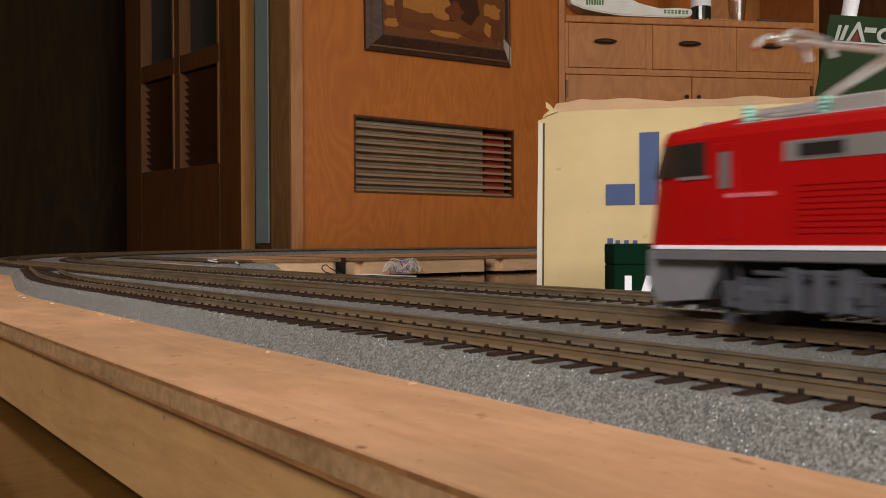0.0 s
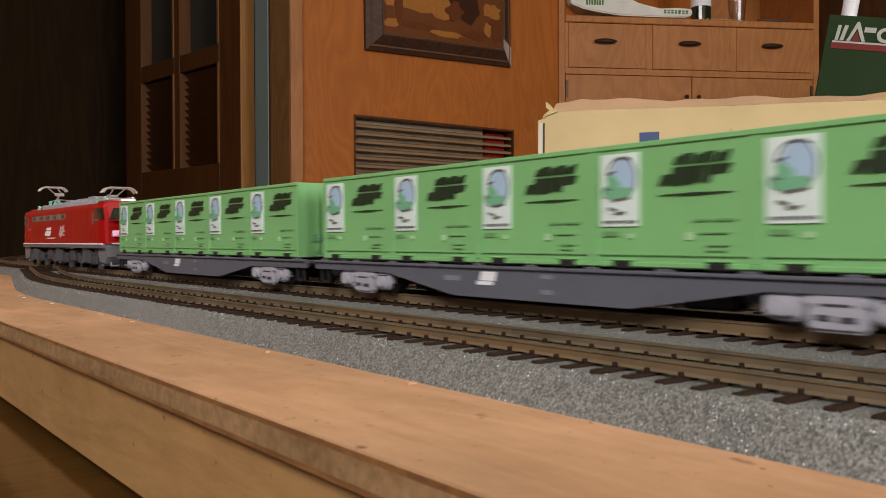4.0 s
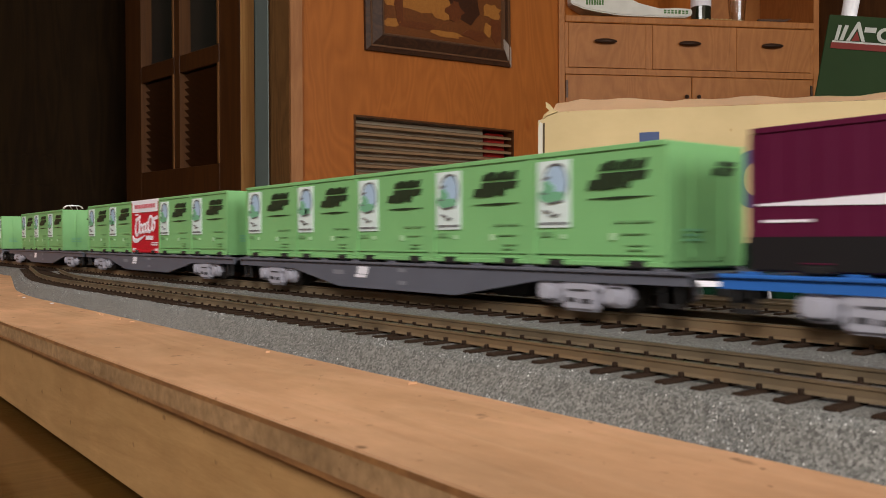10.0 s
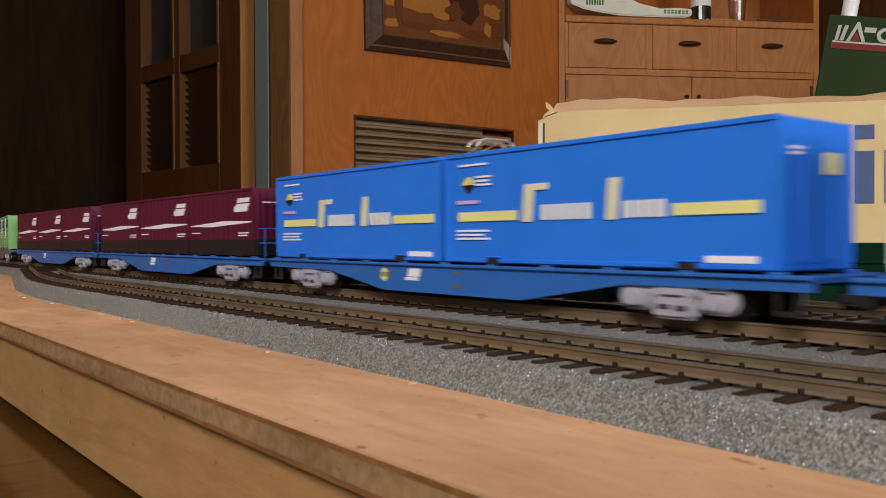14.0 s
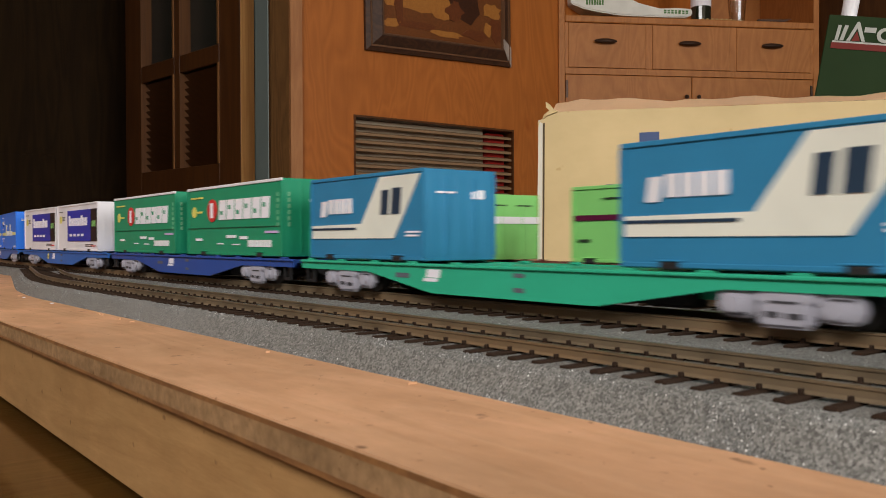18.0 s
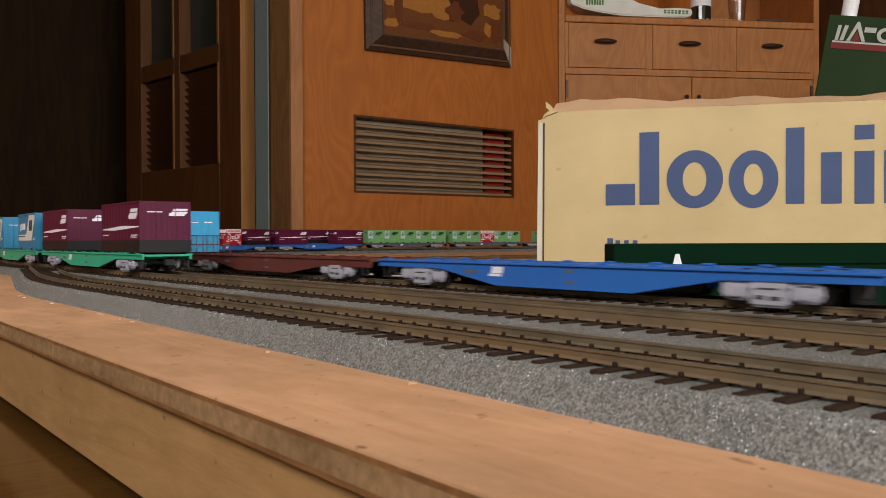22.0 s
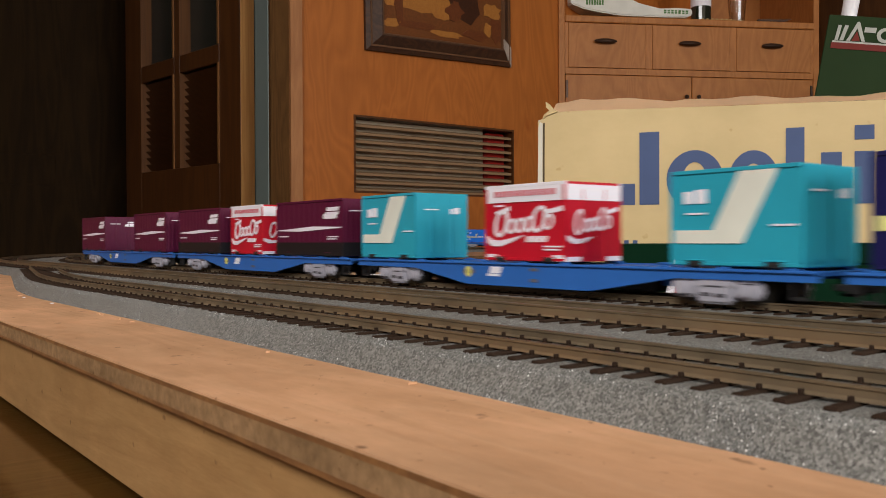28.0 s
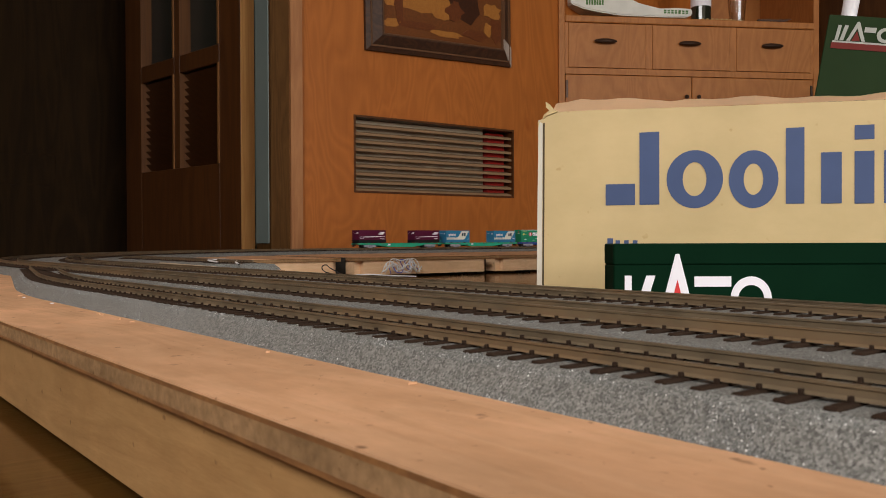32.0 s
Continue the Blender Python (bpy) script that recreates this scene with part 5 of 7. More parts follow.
def c_teal(L, mat, long):
    ob = shell("container", L, W12, H12, mat, 0)
    h = L / 2
    if long:
        chev = [(-h + 0.0015, 0.0082), (-h + 0.0015, 0.0132), (-h + 0.0375, 0.0135), (-h + 0.0500, H12 - 0.0016), (h - 0.0016, H12 - 0.0016), (-h + 0.0585, 0.0082)]
        side = [("chevron", CREAM, [chev]), ("word_mark", CWHITE, [rect(-h + 0.008, -h + 0.012, 0.0165, 0.0225, 0.001)] + [rect(-h + 0.014 + k * 0.0045, -h + 0.0175 + k * 0.0045, 0.0175, 0.0230) for k in range(4)]),
                ("code_line", WHITE, lines(h - 0.010, 0.0100, 0.008, 2))]
    else:
        chev = [(-h + 0.001, 0.0078), (-h + 0.001, 0.0120), (-h + 0.016, 0.0120), (-h + 0.0255, H12 - 0.0012), (-h + 0.0385, H12 - 0.0012), (-h + 0.0265, 0.0078)]
        side = [("chevron", CREAM, [chev]), ("logo", WHITE, [rect(-h + 0.0050, -h + 0.0085, 0.0205, 0.0245), rect(-h + 0.0095, -h + 0.0135, 0.0205, 0.0250)] + lines(-h + 0.006, 0.0170, 0.007, 1)),
                ("code_line", WHITE, lines(h - 0.010, 0.0130, 0.008, 1))]
    art(ob, L, W12, H12, side, [("logo", WHITE, [rect(0.005, 0.0072, 0.0215, 0.0240), rect(0.0078, 0.0105, 0.0215, 0.0245)]), ("code_line", WHITE, lines(-0.010, 0.0232, 0.008, 1))])
    if long:
        for sgn in (1, -1):
            bm = bmesh.new()
            for p in (rect(-h + 0.0015, -h + 0.0340, 0.0114, 0.0122), rect(-h + 0.0505, -h + 0.0550, 0.0165, 0.0250, 0.001), rect(-h + 0.0570, -h + 0.0625, 0.0165, 0.0255, 0.001)):
                prism(bm, [(-sgn * a, z) for a, z in p], "y", sgn * W12 / 2, sgn * (W12 / 2 + TH * 2))
            part("dark_mark", bm, NAVYMARK, ob)
    return tagged(ob, ("teal-blue" if long else "turquoise") + " model container with a cream chevron", "container")


def c_azure():
    L, H, h = L31, H31, L31 / 2
    ob = shell("container", L, W12, H, AZURE, 0)
    side = [("band", PALEY, [rect(-h + 0.0068, -h + 0.0333, 0.0132, 0.0160), rect(-h + 0.0877, h - 0.0041, 0.0132, 0.0160)]),
            ("tall_mark", PALEG, [rect(-h + 0.0356, -h + 0.0395, 0.0126, 0.0232, 0.001), rect(-h + 0.0405, -h + 0.0457, 0.0214, 0.0232), rect(-h + 0.0669, -h + 0.0706, 0.0126, 0.0232, 0.001)]),
            ("word_mark", CREAM, [rect(-h + 0.0435 + k * 0.0032, -h + 0.0456 + k * 0.0032, 0.0130, 0.0172) for k in range(6)] + [rect(-h + 0.0728 + k * 0.0034, -h + 0.0752 + k * 0.0034, 0.0130, 0.0172) for k in range(4)]),
            ("warning_mark", YELLOW, [[(-h + 0.0085, 0.0243), (-h + 0.0145, 0.0243), (-h + 0.0124, 0.0266), (-h + 0.0106, 0.0266)]]), ("dark_mark", PLUMBASE, [[(-h + 0.0085, 0.0242), (-h + 0.0115, 0.0216), (-h + 0.0145, 0.0242)]]), ("code_line", WHITE, lines(-h + 0.007, 0.0300, 0.013, 1) + lines(-h + 0.0150, 0.0262, 0.007, 3) + lines(-h + 0.006, 0.0100, 0.015, 3)),
            ("pink_line", LILAC, lines(-h + 0.006, 0.0185, 0.010, 1, 0.0011)), ("lower_line", WHITE, [rect(h - 0.018, h - 0.005, 0.0022, 0.0038)])]
    end = [("code_line", WHITE, lines(-0.011, 0.0270, 0.006, 2)), ("emblem", PALEY, [rect(0.003, 0.010, 0.0220, 0.0268)])]
    art(ob, L, W12, H, side, end)
    return tagged(ob, "long bright blue model container with yellow band", "container")


def c_white():
    L, H, h = L30, H31, L30 / 2
    ob = shell("container", L, W12, H, CWHITE, 0)
    side = [("blue_panel", ROYAL, [rect(-h + 0.0295, -h + 0.0890, 0.0075, 0.0295)]), ("black_panel", PLUMBASE, [rect(-h + 0.0894, -h + 0.1035, 0.0075, 0.0295)]),
            ("green_panel", LIME2, [rect(-h + 0.0915, -h + 0.1010, 0.0175, 0.0215)]), ("warning_mark", YELLOW, [disc_pts(-h + 0.010, 0.0235, 0.0028, 0.0028, 12)]),
            ("code_line", L_GREY, lines(-h + 0.005, 0.0290, 0.010, 1) + lines(-h + 0.015, 0.0250, 0.006, 3) + lines(h - 0.03, 0.0050, 0.018, 2)), ("red_line", REDPRINT, lines(h - 0.016, 0.0040, 0.01, 1))]
    art(ob, L, W12, H, side, [("blue_panel", ROYAL, [rect(0.002, 0.012, 0.0200, 0.0260)])])
    for sgn in (1, -1):
        bm = bmesh.new()
        for k, hh in enumerate((0.0075, 0.0055, 0.0055, 0.0055, 0.0055, 0.0055, 0.007, 0.0055, 0.0055)):
            a = -h + 0.0335 + k * 0.0054
            prism(bm, [(-sgn * q, z) for q, z in rect(a, a + 0.0042, 0.0185, 0.0185 + hh)], "y", sgn * W12 / 2, sgn * (W12 / 2 + TH * 2))
        for k in range(4):
            a = -h + 0.036 + k * 0.010
            prism(bm, [(-sgn * q, z) for q, z in rect(a, a + 0.006, 0.0110, 0.0128)], "y", sgn * W12 / 2, sgn * (W12 / 2 + TH * 2))
        tagged(part("word_mark", bm, WHITE, ob), kind="stuff")
    return tagged(ob, "long white model container with a blue panel", "container")


def c_forest():
    L, H, h = L30, H31, L30 / 2
    ob = shell("container", L, W12, H, FOREST, 0, True, None, CWHITE)
    side = [("word_mark", WHITE, [rect(-h + 0.0400 + k * 0.0092, -h + 0.0475 + k * 0.0092, 0.0175, 0.0268, 0.001) for k in range(6)]), ("round_mark", REDPRINT, [disc_pts(-h + 0.032, 0.0222, 0.0058, 0.0056, 18)]),
            ("groove", FOREST_DARK, [rect(-h + 0.001, h - 0.001, 0.0136, 0.0139)]), ("warning_mark", YELLOW, [disc_pts(-h + 0.009, 0.0218, 0.0028, 0.0028, 12), rect(-h + 0.013, -h + 0.019, 0.0212, 0.0222), rect(-h + 0.005, -h + 0.020, 0.0285, 0.0293)]),
            ("code_line", WHITE, lines(-h + 0.011, 0.0075, 0.008, 1, 0.0012) + lines(-h + 0.049, 0.0088, 0.010, 1, 0.0014) + lines(-h + 0.064, 0.0082, 0.0075, 1, 0.0014) + lines(-h + 0.038, 0.0058, 0.007, 1) + lines(-h + 0.056, 0.0055, 0.007, 1)),
            ("code_block", CWHITE, [rect(-h + 0.0727 + k * 0.0048, -h + 0.0765 + k * 0.0048, 0.0048, 0.0078) for k in range(5)]),
            ("data_line", LEAF, [rect(h - 0.0044, h - 0.0034, 0.0135 + 0.0026 * k, 0.0152 + 0.0026 * k) for k in range(6)]), ("pink_line", LILAC, lines(h - 0.016, 0.0108, 0.012, 1, 0.0010))]
    art(ob, L, W12, H, side, [("code_line", WHITE, lines(-0.002, 0.0240, 0.012, 1, 0.0014)), ("red_square", REDPRINT, [rect(0.002, 0.006, 0.0268, 0.0298)]), ("data_line", LEAF, [rect(-0.0124, -0.0114, 0.0135 + 0.0026 * k, 0.0152 + 0.0026 * k) for k in range(6)])])
    for sgn in (1, -1):
        bm = bmesh.new()
        prism(bm, [(-sgn * a, z) for a, z in rect(-h + 0.0302, -h + 0.0335, 0.0185, 0.0258)], "y", sgn * W12 / 2, sgn * (W12 / 2 + TH * 2))
        part("white_core", bm, WHITE, ob)
        bm = bmesh.new()
        for k in range(6):
            prism(bm, [(-sgn * a, z) for a, z in rect(-h + 0.0424 + k * 0.0092, -h + 0.0448 + k * 0.0092, 0.0198 + 0.0025 * (k % 2), 0.0218 + 0.0025 * (k % 2))], "y", sgn * W12 / 2, sgn * (W12 / 2 + TH * 2))
        tagged(part("mark_gap", bm, FOREST, ob), kind="stuff")
    return tagged(ob, "long green model container with white block print", "container")


def c_navy():
    L, H, h = L31, H31 - 0.0015, L31 / 2
    ob = shell("container", L, W12, H, NAVY, 14)
    beast = [(-h + 0.032, 0.0222), (-h + 0.036, 0.0240), (-h + 0.042, 0.0238), (-h + 0.050, 0.0275), (-h + 0.047, 0.0225), (-h + 0.041, 0.0190), (-h + 0.035, 0.0200)]
    side = [("band", PALEY, [rect(-h, h, 0.0112, 0.0152)]), ("red_mark", REDPRINT, [beast]), ("word_mark", WHITE, [rect(-h + 0.058 + k * 0.0098, -h + 0.0655 + k * 0.0098, 0.0205, 0.0265, 0.001) for k in range(3)] + [rect(-h + 0.087, -h + 0.094, 0.0228, 0.0240), rect(-h + 0.097, -h + 0.106, 0.0200, 0.0270)]),
            ("code_line", WHITE, lines(-h + 0.008, 0.0275, 0.013, 1) + lines(-h + 0.008, 0.0185, 0.015, 1) + lines(-h + 0.008, 0.0090, 0.012, 2) + [rect(h - 0.028, h - 0.012, 0.0068, 0.0098), rect(h - 0.02, h - 0.008, 0.0018, 0.0030)] + lines(-h + 0.018, 0.024, 0.004, 3)),
            ("warning_mark", LIME, [disc_pts(-h + 0.0125, 0.0228, 0.0028, 0.0028, 12)])]
    art(ob, L, W12, H, side, [("band", PALEY, [rect(-W12 / 2, W12 / 2, 0.0112, 0.0152)]), ("code_line", WHITE, lines(-0.010, 0.0265, 0.009, 2))])
    return tagged(ob, "long navy model container with a yellow band", "container")


def c_twotone():
    ob = shell("container", L12, W12, H12, CWHITE, 0)
    h = L12 / 2
    bands = [rect(-h, h, 0.0009, 0.0085), rect(-h, h, 0.0105, 0.0145)]
    art(ob, L12, W12, H12, [("band", SKYB, bands), ("code_line", L_GREY, lines(-h + 0.012, 0.0240, 0.02, 1, 0.0012))], [("band", SKYB, [rect(-W12 / 2, W12 / 2, 0.0009, 0.0085), rect(-W12 / 2, W12 / 2, 0.0105, 0.0145)])])
    return tagged(ob, "white model container with light blue bands", "container")


# ---- wagons and engines; origin on the rail tops, x ahead ----
CAR = 0.255
GEARZ = DECKZ - RAILZ


def mesh_of(name, bm, mat):
    me = bpy.data.meshes.new(name)
    bm.to_mesh(me)
    bm.free()
    me.materials.append(mat)
    return me


def bogie_meshes():
    """Side frame, axle casting and spring plate of the goods bogie, for the left hand; turned for the right."""
    a, c = 0.0112, 0.0132
    f = prism(bmesh.new(), [(-0.0160, 0.0050), (-0.0160, 0.0074), (-0.0135, 0.0084), (-0.0075, 0.0078), (-0.0050, 0.0066), (0.0050, 0.0066), (0.0075, 0.0078), (0.0135, 0.0084), (0.0160, 0.0074), (0.0160, 0.0050), (0.0120, 0.0044), (0.0075, 0.0046), (0.0055, 0.0034), (-0.0055, 0.0034), (-0.0075, 0.0046), (-0.0120, 0.0044)], "y", a, c)
    ax = bmesh.new()
    prism(ax, [(-0.0050, 0.0052), (-0.0046, 0.0078), (-0.0030, 0.0089), (0.0030, 0.0089), (0.0046, 0.0080), (0.0050, 0.0054), (0.0040, 0.0036), (0.0020, 0.0028), (-0.0024, 0.0028), (-0.0042, 0.0036)], "y", c - 0.0004, c + 0.0014)
    bmesh.ops.bevel(ax, geom=[e for e in ax.edges if min(v.co.y for v in e.verts) > c + 0.001], offset=0.0007, segments=2, affect="EDGES")
    cyl(ax, (0, c + 0.0012, 0.0058), (0, c + 0.0022, 0.0058), 0.0019, 12)
    sp = bmesh.new()
    prism(sp, [(-0.0064, 0.0024), (-0.0050, 0.0012), (0.0050, 0.0012), (0.0064, 0.0024), (0.0060, 0.0062), (0.0072, 0.0072), (0.0070, 0.0086), (0.0040, 0.0094), (-0.0040, 0.0094), (-0.0070, 0.0086), (-0.0072, 0.0072), (-0.0060, 0.0062)], "y", c - 0.0002, c + 0.0020)
    bmesh.ops.bevel(sp, geom=[e for e in sp.edges if min(v.co.y for v in e.verts) > c + 0.001], offset=0.0008, segments=2, affect="EDGES")
    return mesh_of("side_frame", f, BOGIE), mesh_of("axle_box", ax, BOGIE), mesh_of("spring_nest", sp, BOGIE), mesh_of("bogie", boxes((-0.004, 0.004, -0.0112, 0.0112, 0.0045, 0.0085)), UNDER)


FRAME_ME, AXLE_ME, SPRING_ME, BOLSTER_ME = bogie_meshes()
# Dark boxes on the castings paint the shade in the bogie's slots.
SLOT_ME = mesh_of("shaded_slot", boxes((-0.0042, -0.0008, 0.0149, 0.0154, 0.0034, 0.0046), (0.0010, 0.0042, 0.0149, 0.0154, 0.0036, 0.0048), (-0.0034, 0.0034, 0.0149, 0.0154, 0.0066, 0.0071), (-0.0150, -0.0096, 0.0141, 0.0148, 0.0076, 0.0081), (0.0092, 0.0146, 0.0141, 0.0148, 0.0034, 0.0042)), SLOT_SHADE)


def bogie(parent, x):
    b = share("bogie", BOLSTER_ME, parent, pose(x, 0, 0))
    for turn in (0, 180):
        m = pose(0, 0, 0, 0, 0, turn)
        share("side_frame", FRAME_ME, b, m)
        share("spring_nest", SPRING_ME, b, m)
        share("shaded_slot", SLOT_ME, b, m)
        for dx in (-0.0119, 0.0119):
            share("axle_box", AXLE_ME, b, m @ pose(dx, 0, 0))
    for dx in (-0.0119, 0.0119):
        share("wheelset", WHEELSET, b, pose(dx, 0, 0.0066))
    return b


def wheelset_mesh():
    bm = bmesh.new()
    cyl(bm, (0, -0.012, 0), (0, 0.012, 0), 0.0011, 8)
    for sy in (-1, 1):
        cyl(bm, (0, sy * 0.0074, 0), (0, sy * 0.0102, 0), 0.0053, 22)
        cyl(bm, (0, sy * 0.0071, 0), (0, sy * 0.0077, 0), 0.0061, 22)
    me = bpy.data.meshes.new("wheelset")
    bm.to_mesh(me)
    bm.free()
    me.materials.append(WHEEL)
    return me


WHEELSET = wheelset_mesh()


def coupler(parent, sx, end):
    bm = boxes((min(sx * (end - 0.004), sx * (end + 0.004)), max(sx * (end - 0.004), sx * (end + 0.004)), -0.0016, 0.0016, 0.0062, 0.0082), bevel=0.0003)
    box(bm, sx * (end + 0.0028) - 0.0022, sx * (end + 0.0028) + 0.0022, -0.0028, 0.0028, 0.0052, 0.0094, 0.0006)
    part("coupler", bm, UNDER, parent)


def wagon(mat, label, rails=(), bolsters=False, logo_mat=WHITE, steep=False, shift=0.0, spot=False, stand_at=0):
    """A flat container wagon: fish-bellied side sills, cross members, bogies, couplers, end steps, handrails."""
    w = empty("container_wagon")
    B, D = 0.1235, GEARZ
    run_in = 0.086 if steep else 0.088
    low = 0.0096
    end = 0.0046 if mat is W_BROWN else 0.0034
    for sy in (-1, 1):
        bm = bmesh.new()
        prism(bm, [(-B, D), (B, D), (B, D - end), (B - 0.050, D - end - 0.0002), (B - run_in, D - low), (-B + run_in, D - low), (-B + 0.050, D - end - 0.0002), (-B, D - end)], "y", sy * 0.0150, sy * 0.0138)
        part("side_sill", bm, mat, w)
        y0, y1 = sorted((sy * 0.0149, sy * 0.0158))
        part("top_flange", boxes((-B, B, y0, y1, D - 0.0010, D - 0.0001), bevel=0.0002), mat, w)
    bm = boxes((-B + 0.0005, B - 0.0005, -0.0137, 0.0137, D - 0.0016, D - 0.0004), (-B + 0.03, B - 0.03, -0.004, 0.004, D - 0.0070, D - 0.0016))
    for i in range(9):
        x = -B + 0.02 + i * (2 * B - 0.04) / 8
        box(bm, x - 0.001, x + 0.001, -0.0137, 0.0137, D - 0.0032, D - 0.0016)
    part("deck", bm, mat, w)
    lug = mesh_of("securing_lug", boxes((-0.0022, 0.0022, -0.00085, 0.00085, -0.0010, 0.0006), bevel=0.0002), mat)
    for i in range(11):
        for sy in (-1, 1):
            share("securing_lug", lug, w, pose(-B + 0.008 + i * (2 * B - 0.016) / 10, sy * 0.01465, D))
    part("running_gear", boxes((-0.035, 0.035, -0.010, 0.010, D - 0.0095, D - 0.0070), (0.042, 0.060, -0.008, 0.0, D - 0.0092, D - 0.004), (-0.06, -0.045, 0.0, 0.008, D - 0.0092, D - 0.004), bevel=0.0008), UNDER, w)
    for sx in (-1, 1):
        bogie(w, sx * 0.0885)
        coupler(w, sx, 0.1245)
        for sy in (-1, 1):
            bm = boxes((sx * (B - 0.006) - 0.0028, sx * (B - 0.006) + 0.0028, sy * 0.0140 - 0.0006, sy * 0.0140 + 0.0006, D - 0.0088, D - 0.0078),
                       (sx * (B - 0.006) - 0.0028, sx * (B - 0.006) - 0.0021, sy * 0.0140 - 0.0006, sy * 0.0140 + 0.0006, D - 0.0078, D - 0.0030),
                       (sx * (B - 0.006) + 0.0021, sx * (B - 0.006) + 0.0028, sy * 0.0140 - 0.0006, sy * 0.0140 + 0.0006, D - 0.0078, D - 0.0030))
            part("foot_step", bm, UNDER, w)
    for sy in (-1, 1):
        def side_mark(name, polys, m):
            bm = bmesh.new()
            for p in polys:
                prism(bm, [(-sy * a, z) for a, z in p], "y", sy * 0.0149, sy * 0.01515)
            tagged(part(name, bm, m, w), kind="stuff" if name == "code_line" else "")
        if mat is not W_BROWN:
            side_mark("logo", [rect(shift - 0.0385, shift - 0.0315, D - 0.0045, D - 0.0018, 0.0008), rect(shift - 0.0400, shift - 0.0325, D - 0.0058, D - 0.0047, 0.0004)], logo_mat)
        side_mark("code_line", [rect(shift - 0.056, shift - 0.048, D - 0.0050, D - 0.0034), rect(0.004, 0.0085, D - 0.0032, D - 0.0020), rect(0.004, 0.0085, D - 0.0075, D - 0.0062)], W_GREY if mat is not W_GREY else COIL_PALE)
        if spot:
            side_mark("round_mark", [disc_pts(-0.0345, D - 0.0042, 0.0023, 0.0023, 14)], YELLOW)
    for sx in rails:
        x = sx * (B - 0.0022)
        bars = [((x, y, D), (x, y, D + 0.0130)) for y in (-0.0125, -0.004, 0.004, 0.0125)]
        bars += [((x, -0.0125, D + q), (x, 0.0125, D + q)) for q in (0.0065, 0.0130)]
        for y in (-0.0125, 0.0125):
            bars += [((x, y, D + q), (x - sx * 0.010, y, D + q)) for q in (0.0065, 0.0130)]
            bars.append(((x - sx * 0.010, y, D + 0.0130), (x - sx * 0.010, y, D)))
        for p, q in bars:
            part("handrail_bar" if abs(p[2] - q[2]) < 0.001 else "handrail_post", cyl(bmesh.new(), p, q, 0.0003, 6), mat, w)
    if stand_at:
        x = stand_at * (B - 0.0040)
        post = part("brake_stand", boxes((x - 0.0010, x + 0.0010, -0.0014, 0.0014, D - 0.0010, D + 0.0098), (x - 0.0026, x + 0.0026, -0.0030, 0.0030, D - 0.0008, D + 0.0016), bevel=0.0004), COIL_PALE, w, "grey brake stand")
        part("brake_handle", boxes((x - 0.0018, x + 0.0018, -0.0005, 0.0005, D + 0.0099, D + 0.0107), bevel=0.0002), PALEY, post, "pale yellow brake handle")
    if bolsters:
        for x in (-0.010, 0.0125):
            for sy in (-1, 1):
                part("corner_stop", boxes((x - 0.003, x + 0.003, sy * 0.012 - 0.002, sy * 0.012 + 0.002, D, D + 0.0042), bevel=0.0005), mat, w)
    return tagged(w, label, "model wagon", "wagons of the goods trains")


def cab_end(sx, B, W):
    """Points (x, y, z) on the cab's nose: it leans back above the lamps and rounds in at the sides."""
    def at(u, z):
        lean = max(0.0, z - 0.0325) * 0.34 + max(0.0, 0.0185 - z) * 0.1
        return (sx * (B - lean - 0.0042 * abs(u) ** 3.2), u * W * 0.93, z)
    return at


